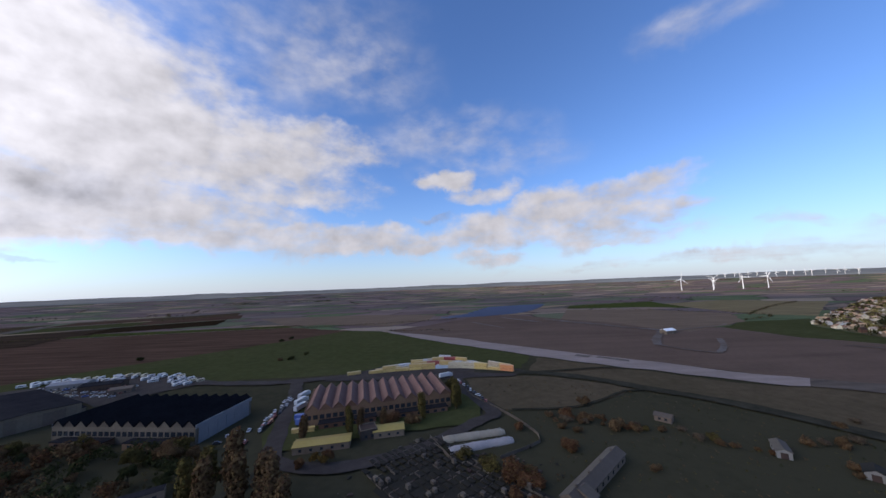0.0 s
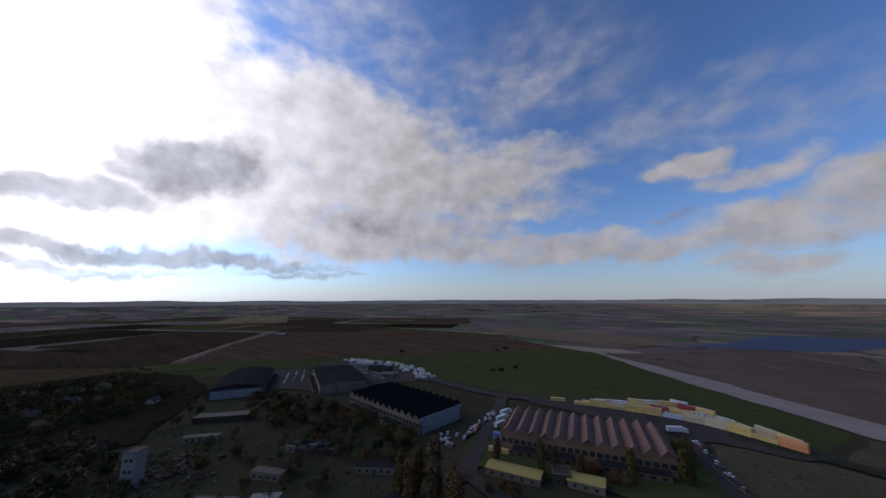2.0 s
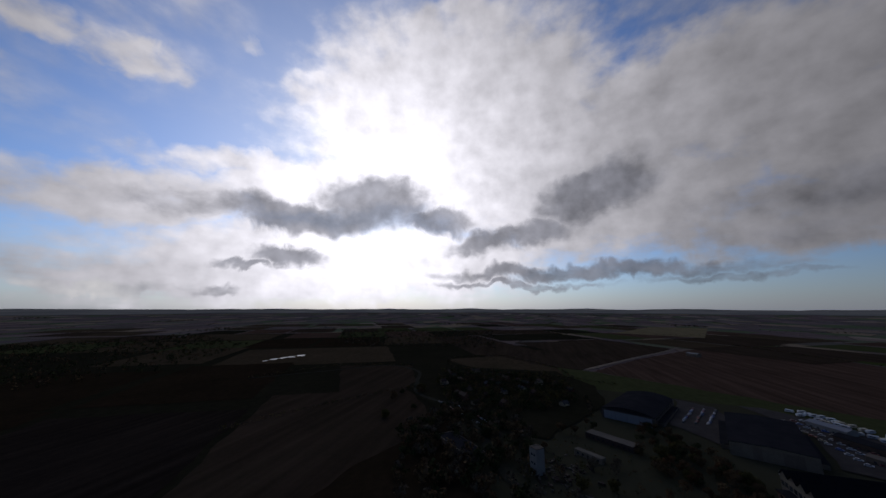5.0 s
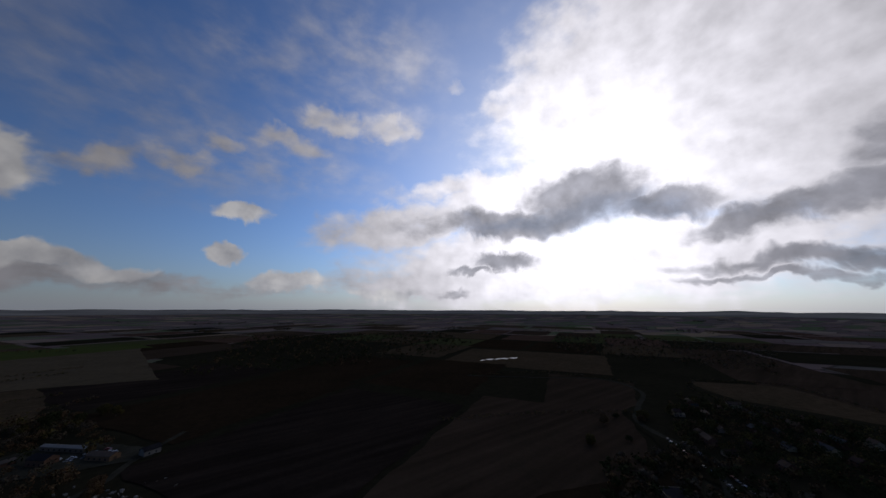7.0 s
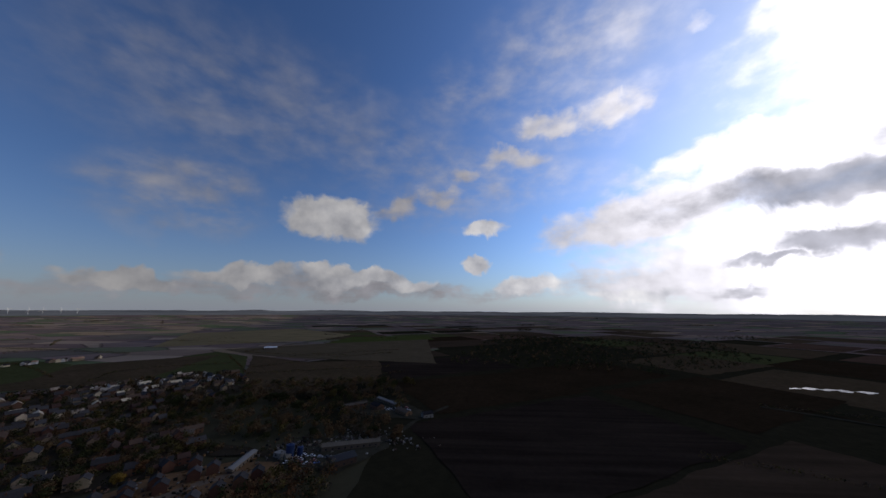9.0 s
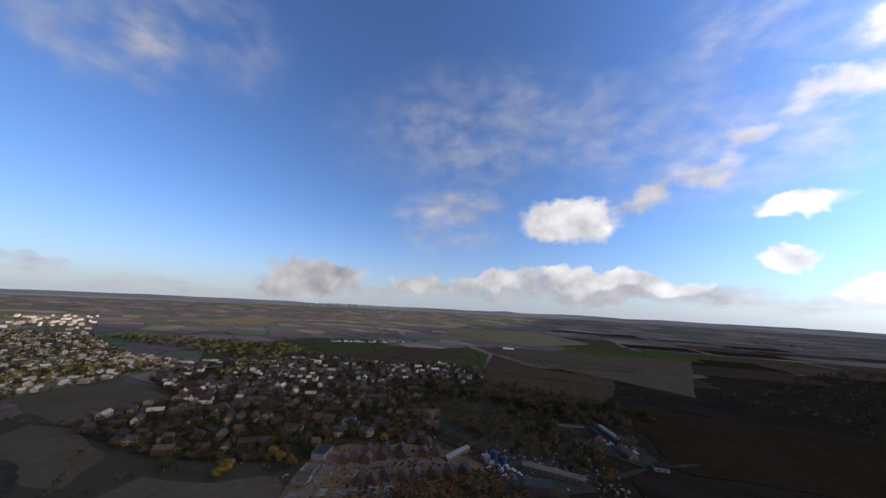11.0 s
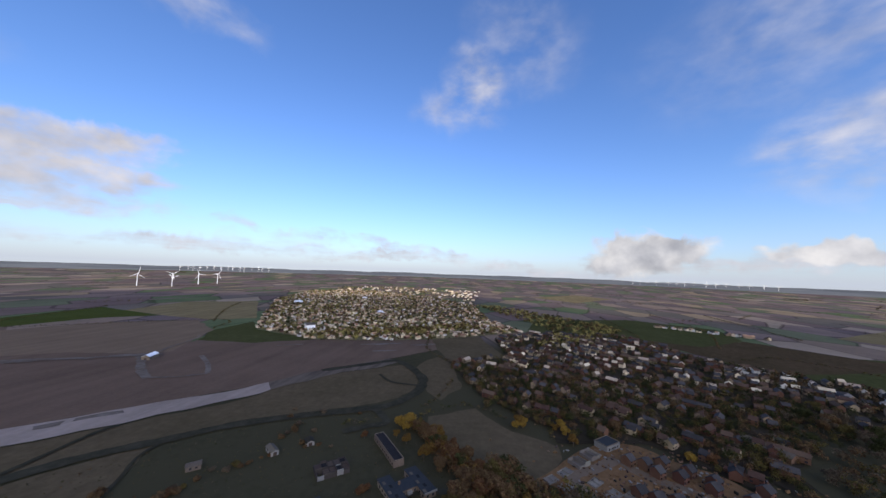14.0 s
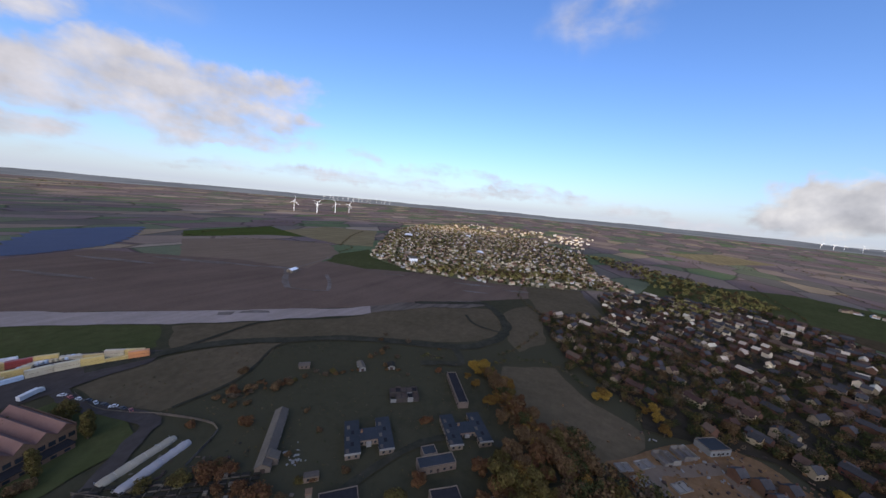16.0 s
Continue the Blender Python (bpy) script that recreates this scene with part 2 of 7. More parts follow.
sky = WN.new("ShaderNodeTexSky")
sky.sky_type, sky.sun_disc = "NISHITA", False
sky.sun_elevation, sky.sun_rotation = radians(SUN_EL), radians(-SUN_AZ)
sky.air_density, sky.dust_density, sky.ozone_density = 1.0, 0.2, 3.0
SKY_STRENGTH = 0.122
tint = WN.new("ShaderNodeVectorMath")
tint.operation = "MULTIPLY"
WL.new(sky.outputs[0], tint.inputs[0])
tint.inputs[1].default_value = (1.28, 1.5, 2.05)
gain = wmath("ADD", wmath("MULTIPLY", wmath("POWER", near_sun, 3.5), 1.9), 1.0)
clear = wscale(wscale(tint.outputs[0], SKY_STRENGTH), gain)
# pale haze low over the horizon
haze = wmath("POWER", wmath("SUBTRACT", 1.0, wmath("ABSOLUTE", sep.outputs[2]), clamp=True), 10.0)
haze_col = wscale((0.64, 0.7, 0.85), wmath("ADD", wmath("MULTIPLY", halo, 1.6), 1.0))
clear = wmix(wmath("MULTIPLY", haze, 0.85), clear, haze_col)
glare = wmath("POWER", near_sun, 18.0)
clear = wmix(wmath("MULTIPLY", glare, 0.6), clear, (4.0, 4.05, 4.2))
# billows: the side of each lump that faces the sun is the brighter one
ahead = WN.new("ShaderNodeVectorMath")
ahead.operation = "ADD"
WL.new(direction, ahead.inputs[0])
ahead.inputs[1].default_value = SUN_DIR * 0.022 + Vector((0, 0, 0.03))
billow = wmath("ADD", wmath("MULTIPLY", wmath("SUBTRACT", wnoise(direction, 13.0, 4.0, 0.5), wnoise(ahead.outputs[0], 13.0, 4.0, 0.5)), 1.5), 0.5, clamp=True)
lit = wmath("ADD", wmath("ADD", wmath("MULTIPLY", wmath("POWER", near_sun, 8.0), 3.4), 0.7), wmath("MULTIPLY", core, 2.2))
lit_c = wmath("MULTIPLY", wmath("ADD", wmath("MULTIPLY", wmath("POWER", near_sun, 3.0), 2.0), 0.68), wmath("ADD", wmath("ADD", wmath("MULTIPLY", billow, 0.6), wmath("MULTIPLY", cells, 0.4)), 0.48))
lit = wmath("MULTIPLY", lit, wmath("ADD", wmath("ADD", wmath("MULTIPLY", billow, 0.4), wmath("MULTIPLY", cells, 0.45)), 0.6))
white_col = wscale((0.99, 0.97, 1.06), lit)
dark_col = wscale((0.9, 0.92, 1.1), wmath("MULTIPLY", wmath("ADD", wmath("MULTIPLY", halo, 0.55), 0.52), wmath("ADD", wmath("MULTIPLY", billow, 1.1), 0.45)))
air = wmix(wmath("MULTIPLY", thin_a, 0.7), clear, white_col)
air = wmix(white_a, air, white_col)
air = wmix(crisp_a, air, wmix(billow, wscale((0.98, 1.0, 1.12), lit_c), wscale((1.16, 1.13, 1.13), lit_c)))
air = wmix(wmath("MULTIPLY", dark_a, 0.85), air, dark_col)
WL.new(air, WN["Background"].inputs[0])
WN["Background"].inputs[1].default_value = 1.0

sun = new("sun", bpy.data.lights.new("sun", "SUN"))
sun.data.energy, sun.data.angle, sun.data.color = 5.0, radians(0.5), (1.0, 0.9, 0.76)
sun.matrix_world = look((0, 0, 500), Vector((0, 0, 500)) - SUN_DIR)

# ---- materials ----
def mat(name, base, other, rough=0.85, grain=0.5, patch=0.03, bump=0.3, metal=0.0, spread=0.0, spec=0.15, mottle=0.00):
    """A painted, earthen or built surface: two colours mixed by patches and grain, varied from piece to piece by spread."""
    m = bpy.data.materials.new(name)
    m.use_nodes = True
    t = m.node_tree
    n, ln = t.nodes, t.links
    b = n["Principled BSDF"]
    b.inputs["Roughness"].default_value, b.inputs["Metallic"].default_value = rough, metal
    b.inputs["Specular IOR Level"].default_value = spec
    co = n.new("ShaderNodeNewGeometry").outputs["Position"]
    big, small = n.new("ShaderNodeTexNoise"), n.new("ShaderNodeTexNoise")
    for node, s, d in ((big, patch, 4.0), (small, grain, 5.0)):
        node.inputs["Scale"].default_value, node.inputs["Detail"].default_value = s, d
        node.inputs["Roughness"].default_value = 0.65
        ln.new(co, node.inputs["Vector"])
    add = n.new("ShaderNodeMath")
    add.operation = "MULTIPLY_ADD"
    ln.new(big.outputs[0], add.inputs[0])
    add.inputs[1].default_value = 1.6
    sub = n.new("ShaderNodeMath")
    sub.operation = "MULTIPLY_ADD"
    ln.new(small.outputs[0], sub.inputs[0])
    sub.inputs[1].default_value, sub.inputs[2].default_value = 1.1, -0.85
    ln.new(sub.outputs[0], add.inputs[2])
    add.use_clamp = True
    mix = n.new("ShaderNodeMix")
    mix.data_type = "RGBA"
    mix.inputs[6].default_value, mix.inputs[7].default_value = (*base, 1), (*other, 1)
    ln.new(add.outputs[0], mix.inputs[0])
    col = mix.outputs[2]
    if mottle:
        tuft = n.new("ShaderNodeTexNoise")
        tuft.inputs["Scale"].default_value, tuft.inputs["Detail"].default_value, tuft.inputs["Roughness"].default_value = 0.11, 8.0, 0.72
        ln.new(co, tuft.inputs["Vector"])
        tr_ = n.new("ShaderNodeMapRange")
        tr_.inputs[1].default_value, tr_.inputs[2].default_value = 0.34, 0.66
        tr_.inputs[3].default_value, tr_.inputs[4].default_value = 1 - mottle, 1 + mottle
        ln.new(tuft.outputs[0], tr_.inputs[0])
        ts = n.new("ShaderNodeVectorMath")
        ts.operation = "SCALE"
        ln.new(col, ts.inputs[0])
        ln.new(tr_.outputs[0], ts.inputs[3])
        col = ts.outputs[0]
    if spread:
        ob = n.new("ShaderNodeObjectInfo")
        isl = n.new("ShaderNodeNewGeometry")
        rnd = n.new("ShaderNodeMath")
        rnd.operation = "ADD"
        ln.new(ob.outputs["Random"], rnd.inputs[0])
        ln.new(isl.outputs["Random Per Island"], rnd.inputs[1])
        fr = n.new("ShaderNodeMath")
        fr.operation = "FRACT"
        ln.new(rnd.outputs[0], fr.inputs[0])
        rng = n.new("ShaderNodeMapRange")
        rng.inputs[3].default_value, rng.inputs[4].default_value = 1 - spread, 1 + spread
        ln.new(fr.outputs[0], rng.inputs[0])
        hs = n.new("ShaderNodeHueSaturation")
        ln.new(col, hs.inputs["Color"])
        ln.new(rng.outputs[0], hs.inputs["Value"])
        hr = n.new("ShaderNodeMapRange")
        hr.inputs[3].default_value, hr.inputs[4].default_value = 0.5 - 0.05 * spread, 0.5 + 0.07 * spread
        ln.new(fr.outputs[0], hr.inputs[0])
        ln.new(hr.outputs[0], hs.inputs["Hue"])
        col = hs.outputs[0]
    ln.new(col, b.inputs["Base Color"])
    if bump:
        bp = n.new("ShaderNodeBump")
        bp.inputs["Strength"].default_value = bump
        bp.inputs["Distance"].default_value = 0.3
        ln.new(small.outputs[0], bp.inputs["Height"])
        ln.new(bp.outputs[0], b.inputs["Normal"])
    return m


def furrowed(name, base, other, angle, spacing, streak, amount=0.5, rough=0.95):
    """Ploughed or drilled soil: streaks and furrows along one direction."""
    m = mat(name, base, other, rough, 0.25, 0.012, 0.4, spec=0.0)
    n, ln = m.node_tree.nodes, m.node_tree.links
    b = n["Principled BSDF"]
    col = b.inputs["Base Color"].links[0].from_socket
    co = n.new("ShaderNodeNewGeometry").outputs["Position"]
    mp = n.new("ShaderNodeMapping")
    mp.inputs["Rotation"].default_value = (0, 0, radians(-angle))
    mp.inputs["Scale"].default_value = (1.0 / streak, 1.0 / spacing, 1)
    ln.new(co, mp.inputs["Vector"])
    no = n.new("ShaderNodeTexNoise")
    no.inputs["Scale"].default_value, no.inputs["Detail"].default_value = 1.0, 4.0
    ln.new(mp.outputs[0], no.inputs["Vector"])
    rng = n.new("ShaderNodeMapRange")
    rng.inputs[1].default_value, rng.inputs[2].default_value = 0.3, 0.7
    rng.inputs[3].default_value, rng.inputs[4].default_value = 1 - amount, 1 + amount
    ln.new(no.outputs[0], rng.inputs[0])
    sc = n.new("ShaderNodeVectorMath")
    sc.operation = "SCALE"
    ln.new(col, sc.inputs[0])
    ln.new(rng.outputs[0], sc.inputs[3])
    ln.new(sc.outputs[0], b.inputs["Base Color"])
    return m


def farmland():
    """Open country: a patchwork of fields and dark hedge lines, with rough grass over the airfield in the middle."""
    m = bpy.data.materials.new("farmland")
    m.use_nodes = True
    n, ln = m.node_tree.nodes, m.node_tree.links
    b = n["Principled BSDF"]
    b.inputs["Roughness"].default_value, b.inputs["Specular IOR Level"].default_value = 1.0, 0.0
    co = n.new("ShaderNodeNewGeometry").outputs["Position"]
    mp = n.new("ShaderNodeMapping")
    mp.inputs["Rotation"].default_value = (0, 0, radians(28))
    mp.inputs["Scale"].default_value = (1 / 820, 1 / 430, 0)
    ln.new(co, mp.inputs["Vector"])
    wig = n.new("ShaderNodeTexNoise")
    wig.inputs["Scale"].default_value = 0.6
    ln.new(mp.outputs[0], wig.inputs["Vector"])
    wadd = n.new("ShaderNodeMix")
    wadd.data_type = "VECTOR"
    wadd.inputs[0].default_value = 0.12
    ln.new(mp.outputs[0], wadd.inputs[4])
    ln.new(wig.outputs[1], wadd.inputs[5])
    cell, edge = n.new("ShaderNodeTexVoronoi"), n.new("ShaderNodeTexVoronoi")
    edge.feature = "DISTANCE_TO_EDGE"
    for v in (cell, edge):
        v.inputs["Randomness"].default_value = 0.8
        ln.new(wadd.outputs[1], v.inputs["Vector"])
    sep = n.new("ShaderNodeSeparateColor")
    ln.new(cell.outputs["Color"], sep.inputs[0])
    ramp = n.new("ShaderNodeValToRGB")
    ramp.color_ramp.interpolation = "CONSTANT"
    e = ramp.color_ramp.elements
    e[0].position, e[0].color = 0.0, (0.122, 0.088, 0.079, 1)
    e[1].position, e[1].color = 0.2, (0.102, 0.108, 0.066, 1)
    for pos, c in ((0.32, (0.168, 0.125, 0.096)), (0.46, (0.098, 0.085, 0.070)), (0.58, (0.145, 0.108, 0.094)), (0.68, (0.085, 0.105, 0.054)), (0.76, (0.12, 0.1, 0.084)),
                   (0.84, (0.2, 0.15, 0.098)), (0.91, (0.105, 0.082, 0.079)), (0.97, (0.225, 0.175, 0.132))):
        x = e.new(pos)
        x.color = (*c, 1)
    ln.new(sep.outputs[0], ramp.inputs[0])
    no, no2 = n.new("ShaderNodeTexNoise"), n.new("ShaderNodeTexNoise")
    for v, s in ((no, 0.006), (no2, 0.15)):
        v.inputs["Scale"].default_value, v.inputs["Detail"].default_value, v.inputs["Roughness"].default_value = s, 6.0, 0.65
        ln.new(co, v.inputs["Vector"])
    var = n.new("ShaderNodeMath")
    var.operation = "MULTIPLY_ADD"
    ln.new(no.outputs[0], var.inputs[0])
    var.inputs[1].default_value, var.inputs[2].default_value = 0.9, 0.3
    var2 = n.new("ShaderNodeMath")
    var2.operation = "MULTIPLY_ADD"
    ln.new(no2.outputs[0], var2.inputs[0])
    var2.inputs[1].default_value = 0.6
    ln.new(var.outputs[0], var2.inputs[2])
    sc = n.new("ShaderNodeVectorMath")
    sc.operation = "SCALE"
    ln.new(ramp.outputs[0], sc.inputs[0])
    ln.new(var2.outputs[0], sc.inputs[3])
    hedge = n.new("ShaderNodeMapRange")
    hedge.inputs[1].default_value, hedge.inputs[2].default_value = 0.018, 0.03
    hedge.inputs[3].default_value, hedge.inputs[4].default_value = 0.6, 1.0
    ln.new(edge.outputs["Distance"], hedge.inputs[0])
    sc2 = n.new("ShaderNodeVectorMath")
    sc2.operation = "SCALE"
    ln.new(sc.outputs[0], sc2.inputs[0])
    ln.new(hedge.outputs[0], sc2.inputs[3])
    # rough grass round the airfield
    grass = n.new("ShaderNodeMix")
    grass.data_type = "RGBA"
    grass.inputs[6].default_value, grass.inputs[7].default_value = (0.017, 0.018, 0.011, 1), (0.046, 0.042, 0.025, 1)
    gm = n.new("ShaderNodeMapRange")
    gm.inputs[1].default_value, gm.inputs[2].default_value = 0.55, 1.05
    ln.new(var2.outputs[0], gm.inputs[0])
    ln.new(gm.outputs[0], grass.inputs[0])
    far = n.new("ShaderNodeVectorMath")
    far.operation = "LENGTH"
    ln.new(co, far.inputs[0])
    fm = n.new("ShaderNodeMapRange")
    fm.inputs[1].default_value, fm.inputs[2].default_value = 500, 600
    ln.new(far.outputs["Value"], fm.inputs[0])
    mix = n.new("ShaderNodeMix")
    mix.data_type = "RGBA"
    ln.new(fm.outputs[0], mix.inputs[0])
    ln.new(grass.outputs[2], mix.inputs[6])
    ln.new(sc2.outputs[0], mix.inputs[7])
    ln.new(mix.outputs[2], b.inputs["Base Color"])
    bp = n.new("ShaderNodeBump")
    bp.inputs["Strength"].default_value, bp.inputs["Distance"].default_value = 0.5, 0.8
    ln.new(no2.outputs[0], bp.inputs["Height"])
    ln.new(bp.outputs[0], b.inputs["Normal"])
    return m


M_LAND = farmland()
M_GREEN = mat("mown_grass", (0.0390, 0.0455, 0.0165), (0.0620, 0.0610, 0.0260), 0.95, 0.12, 0.012, spec=0.0, mottle=0.15)
M_BRIGHT = mat("winter_wheat", (0.03938, 0.05198, 0.01444), (0.05906, 0.06615, 0.02021), 0.95, 0.1, 0.01, spec=0.0, mottle=0.11)
M_TUSSOCK = mat("rough_grass", (0.0620, 0.0500, 0.0295), (0.0950, 0.0720, 0.0450), 0.95, 0.2, 0.015, spec=0.0, mottle=0.12)
M_OLIVE = mat("meadow", (0.0420, 0.0330, 0.0180), (0.0740, 0.0500, 0.0300), 0.95, 0.2, 0.014, spec=0.0, mottle=0.23)
M_PLOUGH = furrowed("ploughed_soil", (0.0553, 0.0335, 0.0228), (0.0853, 0.0516, 0.0349), 20, 9, 160, 0.3)
M_BROWN = furrowed("drilled_soil", (0.0900, 0.0620, 0.0460), (0.1300, 0.0905, 0.0680), -44, 22, 260, 0.12)
M_PINK = furrowed("dry_soil", (0.1220, 0.0880, 0.0610), (0.1620, 0.1170, 0.0810), -44, 14, 200, 0.08)
M_DARKF = furrowed("dark_field", (0.0318, 0.0237, 0.0148), (0.0517, 0.0342, 0.0228), 60, 9, 150, 0.25)
# Soil and grass towards the sun: their backlit darkness is painted into the colours.
M_SHADESOIL = furrowed("shade_darkened_soil", (0.01505, 0.0114, 0.00912), (0.02842, 0.02052, 0.0152), 70, 9, 150, 0.3)
M_SHADEGRASS = mat("shade_darkened_grass", (0.01623, 0.01192, 0.006452), (0.03084, 0.01967, 0.01162), 0.95, 0.2, 0.014, spec=0.0, mottle=0.17)
M_STUBBLE = furrowed("stubble", (0.136, 0.104, 0.056), (0.192, 0.152, 0.08), 35, 8, 150, 0.2)
M_CONC = furrowed("old_concrete", (0.1966, 0.1581, 0.1351), (0.2752, 0.2223, 0.1924), -41, 6, 90, 0.1)
M_WET = furrowed("worn_concrete", (0.07532, 0.05909, 0.04745), (0.1159, 0.09632, 0.07812), -41, 7, 60, 0.3)
M_ROAD = mat("old_asphalt", (0.0225, 0.0214, 0.0149), (0.0506, 0.0473, 0.0340), 0.95, 0.25, 0.04, spec=0.0, mottle=0.17)
M_TRACK = mat("gravel_track", (0.09408, 0.06776, 0.04665), (0.1411, 0.1042, 0.07336), 0.9, 0.4, 0.03)
M_YARD = mat("yard_concrete", (0.03849, 0.03196, 0.02862), (0.06118, 0.05227, 0.04633), 0.9, 0.3, 0.04, spec=0.02, mottle=0.14)
M_SAND = mat("bare_earth", (0.1001, 0.05721, 0.0283), (0.1718, 0.1019, 0.05252), 0.95, 0.35, 0.035, spec=0.0, mottle=0.17)
M_RUBBLE = mat("overgrown_soil", (0.0144, 0.01296, 0.00936), (0.0288, 0.02448, 0.018), 0.95, 0.6, 0.08)
M_PINKROOF = mat("faded_red_sheeting", (0.1236, 0.06683, 0.05419), (0.1651, 0.09493, 0.07694), 0.75, 0.6, 0.08)
M_BLACKROOF = mat("black_sheeting", (0.008, 0.008, 0.009), (0.016, 0.015, 0.017), 0.95, 0.6, 0.08, spec=0.0)
M_DARKROOF = mat("dark_felt_roof", (0.016, 0.016, 0.018), (0.03, 0.028, 0.03), 0.95, 0.5, 0.08, spec=0.0)
M_BLUEROOF = mat("blue_grey_felt", (0.01848, 0.021, 0.02499), (0.03003, 0.03234, 0.0357), 0.75, 0.5, 0.1, spread=0.15)
M_GREYROOF = mat("asbestos_sheeting", (0.06885, 0.05655, 0.04552), (0.1102, 0.08984, 0.07013), 0.85, 0.6, 0.1, spread=0.2)
M_BRICK = mat("dull_brick", (0.108, 0.0603, 0.03825), (0.162, 0.09825, 0.06443), 0.9, 1.5, 0.1, spread=0.2)
M_CREAM = mat("cream_render", (0.1174, 0.08954, 0.0659), (0.1615, 0.1249, 0.09469), 0.85, 0.8, 0.1, spread=0.15)
M_PALE = mat("weathered_white_wall", (0.1411, 0.1355, 0.1271), (0.2016, 0.1935, 0.1774), 0.8, 0.6, 0.08)
M_BLUEWHITE = mat("pale_blue_sheeting", (0.1450, 0.1515, 0.1713), (0.1900, 0.1934, 0.2056), 0.6, 0.5, 0.06)
M_GLASS = mat("window_glass", (0.015, 0.018, 0.022), (0.03, 0.034, 0.04), 0.12, 1.0, 0.2, 0, spec=0.5)
M_WHITE = mat("white_paint", (0.7, 0.7, 0.7), (0.82, 0.81, 0.79), 0.55, 0.8, 0.1, spread=0.08)
M_STEEL = mat("galvanised_steel", (0.4, 0.42, 0.44), (0.55, 0.56, 0.58), 0.45, 0.9, 0.2, 0.1, metal=0.6)
M_RUST = mat("rusty_dark_steel", (0.036, 0.027, 0.024), (0.072, 0.045, 0.033), 0.8, 0.9, 0.2, spread=0.3)
M_YELLOW = mat("yellow_sheeting", (0.2486, 0.1766, 0.04781), (0.3251, 0.239, 0.0816), 0.6, 0.7, 0.1, spread=0.12)
M_PLASTIC = mat("silage_plastic", (0.2185, 0.1997, 0.2016), (0.2957, 0.2746, 0.2668), 0.5, 0.5, 0.1)
M_CREAMPL = mat("stained_plastic", (0.21, 0.18, 0.135), (0.285, 0.2475, 0.1875), 0.6, 0.5, 0.1)
M_TYRE = mat("tyre_rubber", (0.015, 0.015, 0.015), (0.03, 0.03, 0.03), 0.8, 2.0, 0.3)
M_BARK = mat("bark", (0.06, 0.045, 0.032), (0.1, 0.08, 0.06), 0.95, 3.0, 0.3)
M_DAMP = mat("damp_soil", (0.07838, 0.05434, 0.0395), (0.1463, 0.1283, 0.111), 0.9, 0.12, 0.02, spec=0.02, mottle=0.22)
M_SLAB = mat("new_concrete", (0.12, 0.1056, 0.092), (0.184, 0.164, 0.144), 0.9, 0.8, 0.1, spread=0.25)
# Pasture on the sunward side, also darkened in colour to stand for shade.
M_SHADEPASTURE = mat("shade_darkened_pasture", (0.0147, 0.01396, 0.00784), (0.02695, 0.02303, 0.01372), 0.95, 0.1, 0.008, spec=0.0, mottle=0.17)


# ---- mesh helpers ----
class Geo:
    """Collects faces for one mesh."""

    def __init__(self):
        self.v, self.f = [], []

    def poly(self, pts):
        k = len(self.v)
        self.v += [tuple(p) for p in pts]
        self.f.append(tuple(range(k, k + len(pts))))
        return self

    def box(self, x0, x1, y0, y1, z0, z1):
        k = len(self.v)
        self.v += [(x, y, z) for z in (z0, z1) for x, y in ((x0, y0), (x1, y0), (x1, y1), (x0, y1))]
        self.f += [(k + a, k + b, k + c, k + d) for a, b, c, d in
                   ((3, 2, 1, 0), (4, 5, 6, 7), (0, 1, 5, 4), (1, 2, 6, 5), (2, 3, 7, 6), (3, 0, 4, 7))]
        return self

    def prism(self, profile, a, b, axis="x"):
        """A closed profile of (across, up) pairs drawn from a to b along x or y."""
        k, n = len(self.v), len(profile)
        for s in (a, b):
            self.v += [(s, p, q) if axis == "x" else (p, s, q) for p, q in profile]
        self.f += [(k + i, k + (i + 1) % n, k + n + (i + 1) % n, k + n + i) for i in range(n)]
        self.f += [tuple(k + i for i in reversed(range(n))), tuple(k + n + i for i in range(n))]
        return self

    def cyl(self, x, y, z0, z1, r0, r1, n=10):
        k = len(self.v)
        for z, r in ((z0, r0), (z1, r1)):
            self.v += [(x + r * math.cos(2 * math.pi * i / n), y + r * math.sin(2 * math.pi * i / n), z) for i in range(n)]
        self.f += [(k + i, k + (i + 1) % n, k + n + (i + 1) % n, k + n + i) for i in range(n)]
        self.f += [tuple(k + i for i in reversed(range(n))), tuple(k + n + i for i in range(n))]
        return self

    def mesh(self, name, material):
        me = bpy.data.meshes.new(name)
        me.from_pydata(self.v, [], self.f)
        bm = bmesh.new()
        bm.from_mesh(me)
        bmesh.ops.recalc_face_normals(bm, faces=bm.faces)
        bm.to_mesh(me)
        bm.free()
        me.materials.append(material)
        return me


def part(name, geo, material, parent, label="", at=None):
    ob = new(name, geo.mesh(name, material) if isinstance(geo, Geo) else geo)
    ob.parent = parent
    if at is not None:
        ob.matrix_basis = at
    if label:
        ob["label"] = label
    return ob


def thing(name, label, category, m, group="", kind=""):
    ob = new(name)
    ob.matrix_basis = m
    ob.empty_display_size = 1
    return tagged(ob, label, category, group, kind)


def inside(x, y, poly):
    hit = False
    for (x0, y0), (x1, y1) in zip(poly, poly[1:] + poly[:1]):
        if (y0 > y) != (y1 > y) and x < (x1 - x0) * (y - y0) / (y1 - y0) + x0:
            hit = not hit
    return hit


# ---- the land ----
def land_height(x, y):
    """Flat fen country that climbs gently far out."""
    r = math.hypot(x, y)
    return 62 * max(0.0, (min(r, 4900) - 2600) / 2300) ** 1.4


